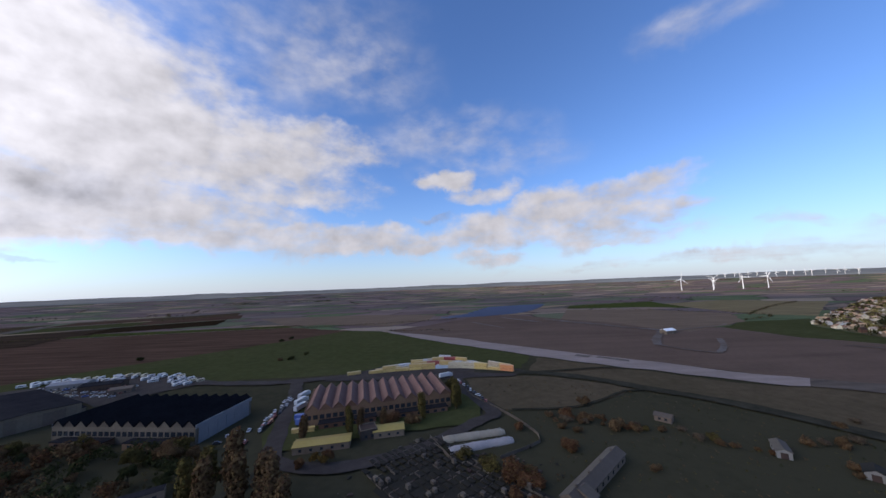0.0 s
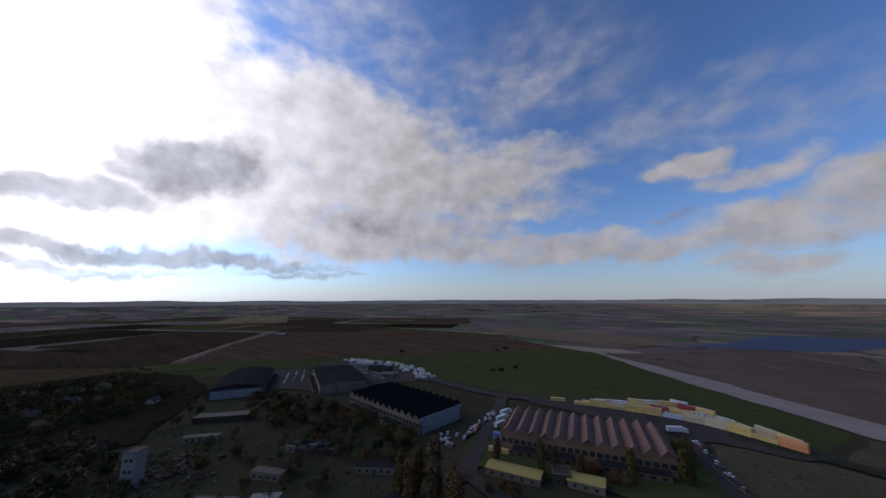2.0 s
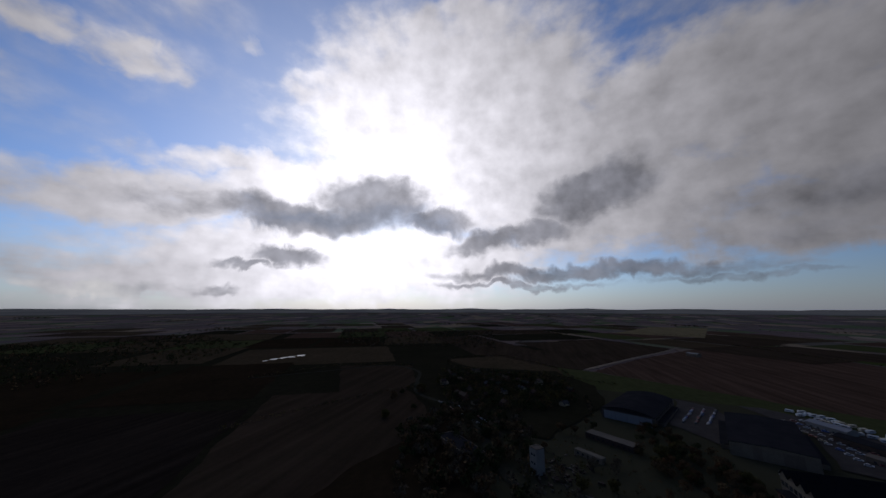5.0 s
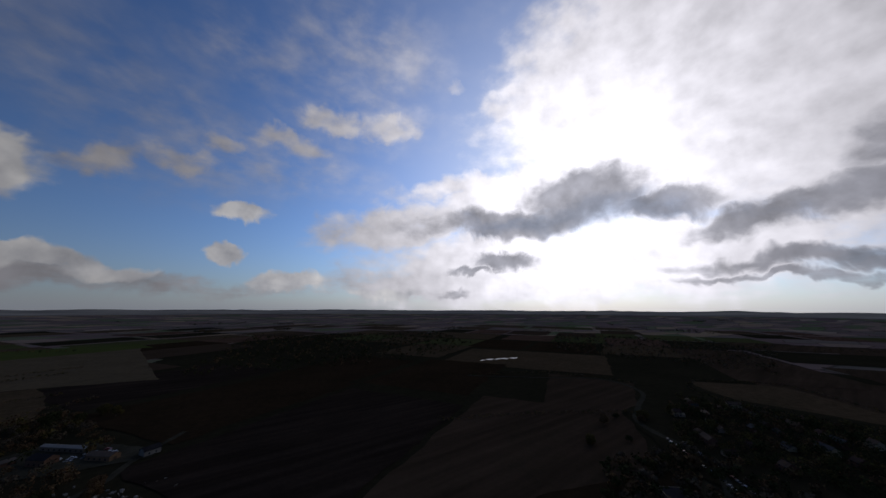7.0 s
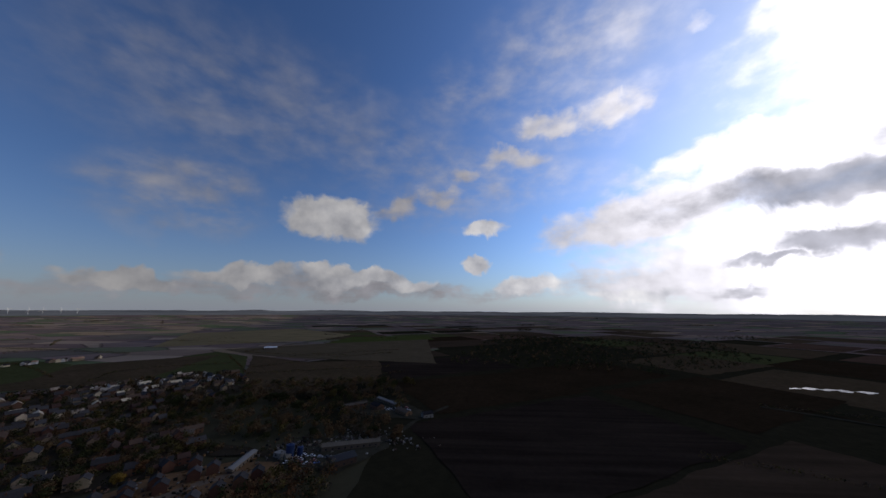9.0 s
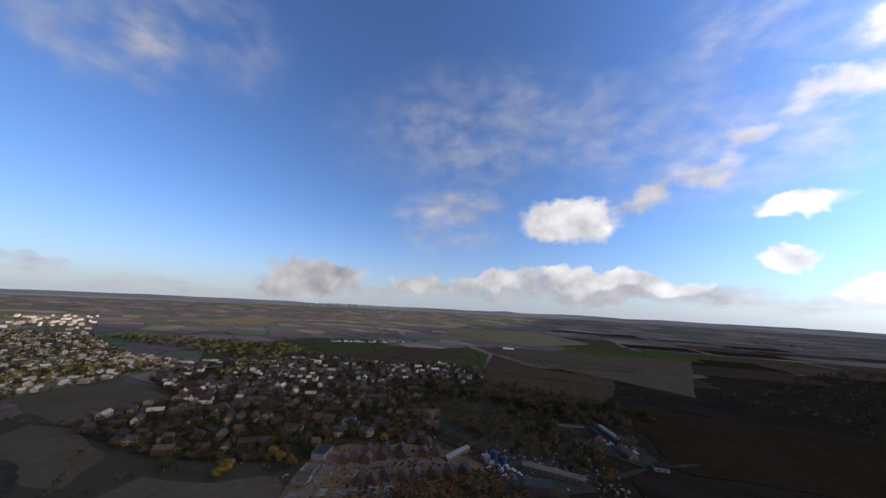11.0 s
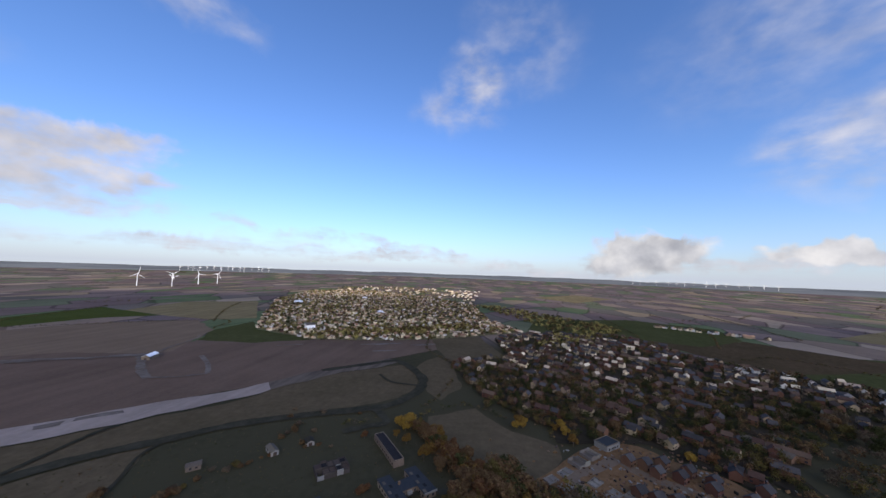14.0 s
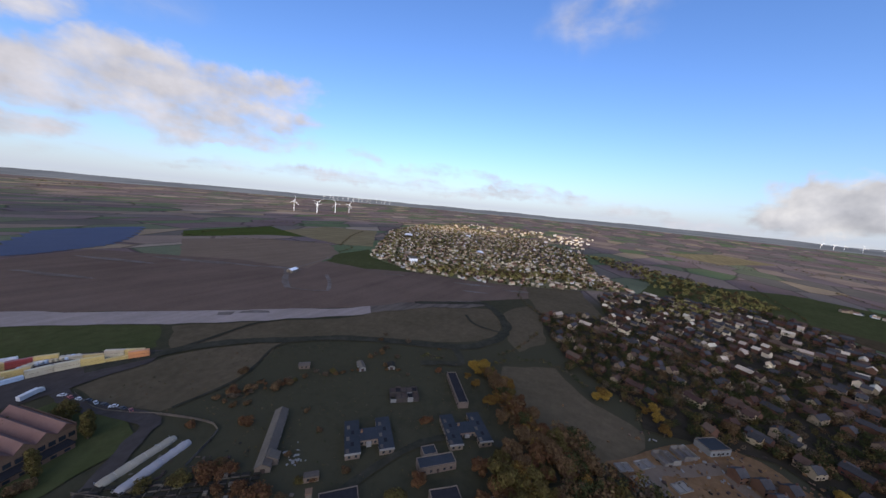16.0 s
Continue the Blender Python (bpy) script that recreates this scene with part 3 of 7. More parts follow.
def land():
    g, n = Geo(), 96
    radii = [0, 150, 400, 800, 1300, 2000, 2300, 2600, 2900, 3200, 3500, 3800, 4100, 4400, 4650, 4900]
    g.v.append((0, 0, 0))
    for r in radii[1:]:
        for i in range(n):
            a = 2 * math.pi * i / n
            bumpy = (noise.noise(Vector((math.cos(a) * 6, math.sin(a) * 6, r / 900))) * 5) if r > 3000 else 0
            g.v.append((r * math.cos(a), r * math.sin(a), land_height(r, 0) + bumpy))
    for i in range(n):
        g.f.append((0, 1 + i, 1 + (i + 1) % n))
    for k in range(len(radii) - 2):
        for i in range(n):
            a, b = 1 + k * n + i, 1 + k * n + (i + 1) % n
            g.f.append((a, a + n, b + n, b))
    ob = new("ground", g.mesh("ground", M_LAND))
    return tagged(ob, "flat open farmland of brown and green fields", "ground", kind="structure")


land()


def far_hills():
    """The last low hills, all round the horizon, their blue haze painted in as glow."""
    m = bpy.data.materials.new("painted_haze")
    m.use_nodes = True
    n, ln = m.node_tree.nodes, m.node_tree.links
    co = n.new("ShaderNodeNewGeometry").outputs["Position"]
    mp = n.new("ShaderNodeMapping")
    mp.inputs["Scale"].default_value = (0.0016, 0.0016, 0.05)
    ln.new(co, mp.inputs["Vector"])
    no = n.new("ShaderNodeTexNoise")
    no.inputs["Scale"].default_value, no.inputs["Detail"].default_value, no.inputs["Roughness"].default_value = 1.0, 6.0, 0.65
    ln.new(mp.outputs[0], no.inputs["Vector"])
    # Haze painted as blue-grey tones, which glow through the emission below.
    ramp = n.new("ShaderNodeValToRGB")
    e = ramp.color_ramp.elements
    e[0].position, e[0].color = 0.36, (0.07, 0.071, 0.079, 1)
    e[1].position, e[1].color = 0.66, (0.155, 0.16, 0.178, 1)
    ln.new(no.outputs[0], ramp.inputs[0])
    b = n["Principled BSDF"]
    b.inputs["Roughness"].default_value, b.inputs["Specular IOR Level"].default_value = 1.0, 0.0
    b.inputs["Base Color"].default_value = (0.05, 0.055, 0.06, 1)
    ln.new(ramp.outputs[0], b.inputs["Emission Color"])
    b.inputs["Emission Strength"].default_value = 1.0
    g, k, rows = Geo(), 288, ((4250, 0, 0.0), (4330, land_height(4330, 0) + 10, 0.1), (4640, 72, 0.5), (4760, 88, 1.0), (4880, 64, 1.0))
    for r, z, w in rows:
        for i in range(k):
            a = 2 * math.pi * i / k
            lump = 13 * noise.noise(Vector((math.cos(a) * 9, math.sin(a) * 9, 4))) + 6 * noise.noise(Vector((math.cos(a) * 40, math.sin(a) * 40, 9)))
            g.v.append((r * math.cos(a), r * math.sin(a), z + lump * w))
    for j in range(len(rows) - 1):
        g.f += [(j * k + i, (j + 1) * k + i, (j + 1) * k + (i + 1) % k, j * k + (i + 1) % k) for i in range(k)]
    return tagged(new("backdrop", g.mesh("backdrop", m)), "low hills along the horizon, blue haze painted in as glow", "distance", kind="structure")


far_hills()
LEVEL = [0.0]


def field(label, material, pts, name="field", category="field"):
    """A field laid on the land, its border a little uneven."""
    LEVEL[0] += 0.005
    rim = []
    for (x0, y0), (x1, y1) in zip(pts, pts[1:] + pts[:1]):
        n = max(2, int(math.hypot(x1 - x0, y1 - y0) / (9 if math.hypot(x0, y0) < 900 else 25)))
        for i in range(n):
            x, y = x0 + (x1 - x0) * i / n, y0 + (y1 - y0) * i / n
            rim.append((x + noise.noise(Vector((x / 30, y / 30, 1))) * 4 + noise.noise(Vector((x / 7, y / 7, 5))) * 1.6,
                        y + noise.noise(Vector((x / 30, y / 30, 7))) * 4 + noise.noise(Vector((x / 7, y / 7, 8))) * 1.6, 0.04 + LEVEL[0]))
    bm = bmesh.new()
    bm.faces.new([bm.verts.new(p) for p in rim])
    bmesh.ops.triangulate(bm, faces=bm.faces)
    bmesh.ops.recalc_face_normals(bm, faces=bm.faces)
    if sum(f.normal.z for f in bm.faces) < 0:
        bmesh.ops.reverse_faces(bm, faces=bm.faces)
    me = bpy.data.meshes.new(name)
    bm.to_mesh(me)
    bm.free()
    me.materials.append(material)
    return tagged(new(name, me), label, category, kind="structure")


def smooth_line(pts, step=8.0):
    """Catmull-Rom through the points."""
    out = []
    p = [pts[0]] + list(pts) + [pts[-1]]
    for a, b, c, d in zip(p, p[1:], p[2:], p[3:]):
        n = max(1, int(math.hypot(c[0] - b[0], c[1] - b[1]) / step))
        for i in range(n):
            t = i / n
            out.append(tuple(0.5 * (2 * b[k] + (c[k] - a[k]) * t + (2 * a[k] - 5 * b[k] + 4 * c[k] - d[k]) * t * t
                                    + (3 * b[k] - a[k] - 3 * c[k] + d[k]) * t ** 3) for k in (0, 1)))
    return out + [tuple(pts[-1])]


def road(label, material, pts, width, name="road", category="road"):
    LEVEL[0] += 0.005
    line, g = smooth_line(pts, 4.0), Geo()
    for i, (x, y) in enumerate(line):
        a, b = line[max(i - 1, 0)], line[min(i + 1, len(line) - 1)]
        dx, dy = b[0] - a[0], b[1] - a[1]
        d = math.hypot(dx, dy) or 1
        w = width / 2 * (1 + 0.3 * noise.noise(Vector((x / 12, y / 12, 3))) + 0.25 * noise.noise(Vector((x / 4, y / 4, 6))))
        g.v += [(x - dy / d * w, y + dx / d * w, 0.1 + LEVEL[0]), (x + dy / d * w, y - dx / d * w, 0.1 + LEVEL[0])]
    g.f += [(2 * i + 1, 2 * i + 3, 2 * i + 2, 2 * i) for i in range(len(line) - 1)]
    return tagged(new(name, g.mesh(name, material)), label, category, kind="structure")


field("fen pasture round the hamlet with shade painted in", M_SHADEPASTURE, [(-967, -536), (-925, 48), (-709, 147), (-526, 113), (-337, 61), (-252, -106), (-326, -367), (-534, -567)])
field("fen pasture below the village with shade painted in", M_SHADEPASTURE, [(37, -219), (256, -400), (372, -549), (258, -700), (77, -772), (-3, -1010), (-236, -1366), (-975, -1131), (-533, -543), (-212, -294)])
field("bare dark brown ploughed field", M_PLOUGH, [(-960, 450), (-1080, 610), (-359, 702), (-250, 640), (-199, 616), (-260, 517), (-479, 255), (-576, 139), (-737, 252)])
field("dark ploughed field beyond a track", M_DARKF, [(-773, -83), (-839, 70), (-973, 313), (-940, 396), (-737, 242), (-585, 132), (-638, -9), (-598, -62)])
field("narrow bright green strip of winter wheat", M_BRIGHT, [(-1210, 690), (-345, 745), (-359, 705), (-1090, 618)])
field("wide mown green airfield grass", M_GREEN, [(-576, 136), (-479, 255), (-260, 517), (-199, 616), (-130, 588), (-106, 558), (-21, 456), (54, 383), (82, 348), (64, 300), (20, 300), (-92, 300), (-140, 296), (-222, 290), (-321, 322), (-408, 262), (-455, 100), (-493, 102), (-600, -30), (-640, 0)])
field("brown drilled arable field beside the runway", M_BROWN, [(-121, 592), (-54, 640), (40, 760), (150, 800), (232, 677), (296, 583), (321, 485), (411, 492), (422, 392), (488, 330), (474, 315), (541, 105), (469, 82), (420, 120), (395, 142), (345, 187), (302, 223), (262, 240), (188, 305), (104, 381), (24, 465), (-54, 531)])
field("paler dry brown field", M_PINK, [(232, 677), (318, 879), (490, 810), (574, 666), (491, 542), (426, 507), (340, 463), (321, 485), (296, 583)])
field("dull green meadow before the town", M_GREEN, [(491, 542), (602, 545), (525, 473), (474, 315), (422, 392), (411, 492)])
field("pale stubble field", M_STUBBLE, [(635, 960), (858, 1010), (977, 840), (647, 575), (592, 645), (599, 773)])
field("green meadow behind the town edge", M_BRIGHT, [(378, 1021), (665, 1074), (600, 800), (527, 876), (333, 913)])
field("tan rough grass field", M_TUSSOCK, [(66, 290), (90, 340), (142, 295), (208, 238), (300, 200), (350, 140), (372, 112), (338, 90), (312, 78), (284, 76), (258, 86), (240, 102), (222, 130), (196, 170), (170, 208), (140, 236), (112, 262)])
field("tan rough grass beside the fence", M_TUSSOCK, [(14, 270), (50, 278), (84, 268), (110, 252), (134, 230), (95, 211), (71, 201), (36, 201), (30, 204), (14, 238)])
field("brown fallow field", M_TUSSOCK, [(562, 113), (598, 20), (444, -34), (429, 11), (397, 49), (469, 82)])
field("small tan paddock", M_TUSSOCK, [(402, 88), (424, 74), (385, 45), (299, 24), (262, 44), (282, 60), (330, 74), (363, 92)])
field("grey-brown fallow field beside the huts", M_TUSSOCK, [(224, 46), (251, 6), (230, -11), (214, -28), (195, -62), (180, -62), (154, -42), (130, -24), (141, 6), (169, 30), (196, 42)])
field("fen grass with shade painted into its colour", M_SHADEPASTURE, [(-92, -89), (-17, -77), (47, -104), (41, -310), (25, -627), (-236, -1279), (-1014, -1115), (-1442, -234), (-769, -100), (-675, -156), (-511, -126), (-407, -117), (-315, -53), (-221, -47)])
fr = random.Random(12)
NO_FIELD = [(-500, 330, 440), (230, 245, 330), (-431, -3, 150), (-534, -205, 125), (-598, -27, 160)]
for i in range(-10, 3):
    for j in range(-12, 9):
        u, v = i * 257 + fr.uniform(-30, 30), j * 183 + fr.uniform(-25, 25)
        x, y = u * 0.88 - v * 0.47, u * 0.47 + v * 0.88
        far = math.hypot(x, y)
        if x * 0.88 + y * 0.47 > -180 or far > 2300 or any(math.hypot(x - a, y - b) < r for a, b, r in NO_FIELD):
            continue
        hw, hh = 127 + fr.uniform(-8, 2), 90 + fr.uniform(-8, 1)
        ring = [(x + a * hw * 0.88 - b * hh * 0.47 + fr.uniform(-6, 6), y + a * hw * 0.47 + b * hh * 0.88 + fr.uniform(-6, 6)) for a, b in ((-1, -1), (1, -1), (1, 1), (-1, 1))]
        # Backlit shade painted by distance: darkest fields near, lighter ones farther out.
        near_kinds = ((M_SHADESOIL, "shade-painted bare"), (M_SHADESOIL, "shade-painted bare"), (M_SHADEGRASS, "shade-painted grass"), (M_DARKF, "dark brown ploughed"), (M_SHADEGRASS, "shade-painted grass"))
        mid_kinds = ((M_SHADEPASTURE, "shade-painted pasture"), (M_SHADEPASTURE, "shade-painted pasture"), (M_SHADEGRASS, "shade-painted grass"), (M_DARKF, "dark brown ploughed"), (M_OLIVE, "dull meadow"))
        far_kinds = ((M_OLIVE, "dull meadow"), (M_GREEN, "dull green"), (M_PLOUGH, "brown ploughed"), (M_DARKF, "dark brown ploughed"), (M_SHADEPASTURE, "shade-painted pasture"), (M_OLIVE, "dull meadow"))
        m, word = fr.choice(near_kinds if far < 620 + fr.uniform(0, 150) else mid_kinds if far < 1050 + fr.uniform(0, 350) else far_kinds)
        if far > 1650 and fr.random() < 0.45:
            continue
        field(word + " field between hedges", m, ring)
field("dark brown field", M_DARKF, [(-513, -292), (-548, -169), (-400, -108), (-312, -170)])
field("grass below the village with shade painted in", M_SHADEGRASS, [(-305, -31), (-182, -80), (-47, -94), (55, -104), (44, -44), (-37, 5), (-137, 20), (-195, 7), (-251, -13)])
field("dull green field beyond the hamlet", M_OLIVE, [(-638, -122), (-704, -26), (-582, 84), (-507, 93), (-549, -83)])
field("dull green pasture between hedges", M_GREEN, [(481, -382), (355, -470), (300, -420), (480, -700), (612, -774), (640, -560), (560, -380)])
field("dull green pasture beyond the village", M_GREEN, [(703, -281), (665, -80), (880, -130), (1010, -420), (900, -600), (740, -560), (640, -420)])
field("dark hedged paddocks beyond the village", M_OLIVE, [(640, -335), (700, -285), (640, -420), (740, -560), (560, -720), (470, -420)])
field("wide brown field", M_TUSSOCK, [(628, -816), (420, -1000), (99, -1182), (27, -640), (156, -663), (352, -682), (493, -733)])
field("dark pasture", M_OLIVE, [(295, -411), (219, -359), (109, -463), (120, -540), (135, -608), (156, -663), (302, -634), (480, -720)])
field("golden stubble field", M_STUBBLE, [(1193, -1340), (919, -1765), (455, -1370), (479, -1112), (866, -843)])
field("green winter wheat field", M_BRIGHT, [(418, -1267), (120, -1343), (70, -1190), (99, -1182), (420, -1000)])
field("pale stubble field far off", M_STUBBLE, [(1794, -234), (2184, -546), (1950, -702), (1560, -406)])
field("gold field far off", M_STUBBLE, [(-1480, 389), (-2028, 702), (-1950, 936), (-1320, 636)])
field("tan field far off", M_PINK, [(-580, 960), (-252, 948), (-40, 875), (-52, 748), (-132, 656), (-289, 729), (-359, 712)])
field("dark muddy ground of the plant yard", M_ROAD, [(122, -192), (62, -178), (34, -222), (40, -242), (78, -236), (112, -214)], "yard", "yard")
field("dark muddy ground of the farmyard", M_ROAD, [(122, -312), (60, -296), (8, -290), (4, -306), (45, -350), (82, -372), (112, -344)], "yard", "yard")
road("grey farm lane", M_ROAD, [(116, -192), (40, -250), (20, -290), (-10, -340)], 5)
field("bare sandy earth of the building site", M_SAND, [(153, -40), (193, -76), (213, -102), (212, -125), (198, -137), (185, -160), (163, -179), (140, -192), (112, -192), (88, -165), (112, -100)], "building_site", "bare earth")
SITE_Z = 0.04 + LEVEL[0]
field("dark soil of the allotment plot", M_RUBBLE, [(-12, 147), (25, 112), (14, 94), (-6, 98), (-32, 125), (-28, 138)], "allotment_ground", "allotment")
field("short green grass round the sawtooth hangar", M_GREEN, [(2, 258), (14, 215), (14, 180), (-10, 182), (-95, 155), (-106, 175), (-112, 225), (-100, 250)])
field("grey concrete yard between hangars", M_YARD, [(-326, 159), (-421, 199), (-396, 225), (-355, 218), (-284, 178)], "yard", "yard")
field("grey parking ground", M_YARD, [(-262, 230), (-330, 262), (-410, 252), (-408, 270), (-355, 302), (-321, 320), (-237, 303), (-225, 285)], "yard", "yard")
field("worn concrete apron", M_YARD, [(-112, 276), (-102, 294), (-70, 318), (-20, 326), (20, 332), (64, 288), (50, 276), (8, 270), (-30, 272)], "apron", "apron")
field("pale worn concrete runway", M_CONC, [(-121, 590), (-95, 562), (-54, 529), (-18, 499), (24, 462), (64, 418), (104, 379), (144, 341), (188, 303), (228, 264), (262, 238), (244, 221), (214, 240), (168, 275), (127, 309), (88, 345), (54, 381), (16, 418), (-21, 454), (-106, 556)], "runway", "runway")
field("patched darker runway end", M_WET, [(262, 238), (302, 221), (345, 185), (395, 140), (380, 122), (350, 140), (316, 180), (244, 221)], "runway", "runway")
road("wet grey strip of old concrete", M_DAMP, [(306, 474), (290, 450), (262, 414), (240, 376)], 9, "hardstanding", "concrete")
road("wet grey strip of old concrete", M_DAMP, [(242, 378), (252, 350), (270, 328)], 4, "hardstanding", "concrete")
road("wet grey strip of old concrete", M_DAMP, [(270, 328), (300, 358), (332, 402)], 6, "hardstanding", "concrete")
road("pale farm track", M_TRACK, [(310, 466), (360, 486), (420, 505), (440, 520)], 5)
field("stained patch on the runway", M_DAMP, [(150, 332), (146, 326), (158, 312), (168, 304), (172, 310), (164, 320)], "runway_patch", "concrete")
field("stained patch on the runway", M_DAMP, [(132, 345), (128, 338), (139, 327), (146, 334)], "runway_patch", "concrete")
road("faint dark track across rough grass", M_ROAD, [(322, 130), (300, 108), (296, 76)], 4)
road("thin bright water ditch", M_SHADEGRASS, [(-419, -369), (-443, -318), (-477, -285), (-513, -254), (-565, -240)], 5, "ditch", "ditch")
for x, y, w, d in ((477, 183, 40, 6), (494, 114, 24, 7), (424, 327, 22, 4), (434, 162, 22, 4), (268, 558, 70, 6), (303, 495, 45, 6), (226, 624, 70, 8), (68, 620, 60, 6), (147, 685, 70, 7)):
    field("pale wet streak on bare soil", M_DAMP, [(x + w * math.cos(a) * 0.45 - d * math.sin(a) * 0.9, y - w * math.cos(a) * 0.9 - d * math.sin(a) * 0.45) for a in [2 * math.pi * k / 12 for k in range(12)]], "wet_patch", "wet soil")
road("dark overgrown perimeter track", M_ROAD, [(20, 292), (57, 284), (84, 275), (111, 258), (138, 231), (170, 200), (196, 160), (218, 118), (236, 90), (254, 79), (281, 70), (315, 72), (344, 88), (368, 108), (384, 130), (360, 158), (316, 206)], 11)
road("dark field path", M_ROAD, [(137, 228), (118, 226), (95, 211), (71, 201), (36, 201)], 2.4)
road("dark field path", M_ROAD, [(54, 282), (89, 284), (136, 289), (149, 285)], 4)
road("dark farm track", M_ROAD, [(226, 98), (203, 80), (192, 94), (180, 109)], 8)
road("grey concrete taxiway", M_YARD, [(-250, 296), (-218, 283), (-162, 277), (-136, 280), (-100, 288)], 12)
road("grey hangar road", M_YARD, [(-136, 278), (-118, 235), (-108, 205), (-96, 172), (-85, 149), (-52, 142), (-14, 160), (14, 186), (24, 196), (16, 222), (6, 248), (4, 270)], 9)
road("pale gravel track across ploughed land", M_TRACK, [(-585, 130), (-737, 242), (-860, 340), (-937, 394), (-985, 420)], 9)
road("grey village lane", M_ROAD, [(-384, -365), (-467, -285), (-538, -213), (-503, -143), (-427, -117), (-367, -93), (-321, -29), (-262, -3), (-208, 16), (-153, 59), (-98, 113), (-84, 148)], 6)
road("grey lane beside the huts", M_ROAD, [(-98, 113), (-52, 76), (12, 72), (60, 71), (108, 53), (128, 15), (118, -43)], 5)
road("sandy site road", M_TRACK, [(127, -84), (145, -69), (160, -64), (170, -79), (188, -101)], 8)
road("sandy site road", M_TRACK, [(184, -104), (172, -112), (160, -134), (140, -164), (116, -180)], 8)


# ---- hangars ----
def hangar_gabled(label, m, roof_mat, wall_mat, end_mat, bays=12, length=88.0, depth=42.0, eave=9.0, ridge=12.6):
    """A long hangar under a row of transverse gables, its door leaves across both short ends."""
    h = thing("hangar", label, "hangar", m, "hangars of the airfield")
    x0, y0, step = -length / 2, -depth / 2, length / bays
    part("wall", Geo().box(x0, -x0, y0, -y0, 0, eave), wall_mat, h)
    for i in range(bays):
        a = x0 + i * step
        part("gable", Geo().prism([(a + 0.15, eave), (a + step - 0.15, eave), (a + step / 2, ridge - 0.25)], y0 + 0.05, -y0 - 0.05, "y"), wall_mat, h)
        part("roof", Geo().prism([(a - 0.1, eave + 0.03), (a + step / 2, ridge), (a + step / 2, ridge + 0.25), (a - 0.1, eave + 0.3)], y0 - 0.5, -y0 + 0.5, "y"), roof_mat, h)
        part("roof", Geo().prism([(a + step + 0.1, eave + 0.03), (a + step / 2 + 0.02, ridge), (a + step / 2 + 0.02, ridge + 0.25), (a + step + 0.1, eave + 0.3)], y0 - 0.5, -y0 + 0.5, "y"), roof_mat, h)
    for i in range(bays * 2):
        a = x0 + (i + 0.5) * length / (bays * 2)
        for y in (y0 - 0.06, -y0 + 0.06):
            part("window", Geo().box(a - 1.3, a + 1.3, y - 0.05, y + 0.05, 4.2, 6.6), M_GLASS, h)
    for s in (-1, 1):
        for i in range(6):
            a = y0 + 2 + i * (depth - 4) / 6
            part("door_leaf", Geo().box(s * (length / 2 + 0.15) - 0.12, s * (length / 2 + 0.15) + 0.12, a + 0.1, a + (depth - 4) / 6 - 0.1, 0, eave - 0.8), end_mat, h)
        part("parapet", Geo().box(s * (length / 2 + 0.2) - 0.25, s * (length / 2 + 0.2) + 0.25, y0, -y0, eave - 0.6, eave + 1.3), end_mat, h)
    for k in range(2):
        part("annexe", Geo().box(x0 + 8 + k * 44, x0 + 40 + k * 44, y0 - 6, y0 - 0.1, 0, 3.4), M_BRICK, h)
        part("annexe_roof", Geo().box(x0 + 7.6 + k * 44, x0 + 40.4 + k * 44, y0 - 6.4, y0 - 0.12, 3.42, 3.75), M_DARKROOF, h)
        for i in range(6):
            a = x0 + 11 + k * 44 + i * 5
            part("annexe_window", Geo().box(a, a + 2.2, y0 - 6.08, y0 - 5.98, 1.1, 2.5), M_GLASS, h)
    return h


def hangar_plain(label, m, roof_mat, wall_mat, door_mat, curved, length=84.0, width=44.0, eave=9.0, crown=3.0):
    """A wide hangar under one low roof, doors in the front end, which faces -y."""
    h = thing("hangar", label, "hangar", m, "hangars of the airfield")
    w, d = width / 2, length / 2
    part("wall", Geo().box(-w, w, -d, d, 0, eave), wall_mat, h)
    n = 14 if curved else 2
    top = []
    for i in range(n + 1):
        u = -1 + 2 * i / n
        top.append((u * (w + 0.4), eave + 0.02 + (crown * (1 - u * u) if curved else crown * (1 - abs(u)))))
    part("roof", Geo().prism(top + [(x, z + 0.3) for x, z in reversed(top)], -d - 0.5, d + 0.5, "y"), roof_mat, h)
    gable = [(x * 0.985, z - 0.03) for x, z in top]
    part("gable", Geo().prism([(-w, eave - 0.05)] + gable[1:-1] + [(w, eave - 0.05)], -d + 0.02, -d + 0.4, "y"), roof_mat if curved else wall_mat, h)
    for i in range(8):
        a = -w + 2 + i * (width - 4) / 8
        part("door_leaf", Geo().box(a + 0.08, a + (width - 4) / 8 - 0.08, -d - 0.2 - 0.15 * (i % 2), -d - 0.05 - 0.15 * (i % 2), 0, eave - 1), door_mat, h)
    for s in (-1, 1):
        for i in range(10):
            a = -d + 5 + i * 8.6
            part("window", Geo().box(s * w - 0.06, s * w + 0.06, a, a + 4, 5.2, 7.2), M_GLASS, h)
        part("lean_to", Geo().box(min(s * w, s * (w + 5)), max(s * w, s * (w + 5)), -d + 10, d - 10, 0, 3.2), wall_mat, h)
        part("lean_to_roof", Geo().box(min(s * (w + 0.1), s * (w + 5.3)), max(s * (w + 0.1), s * (w + 5.3)), -d + 9.6, d - 9.6, 3.22, 3.5), roof_mat, h)
    return h


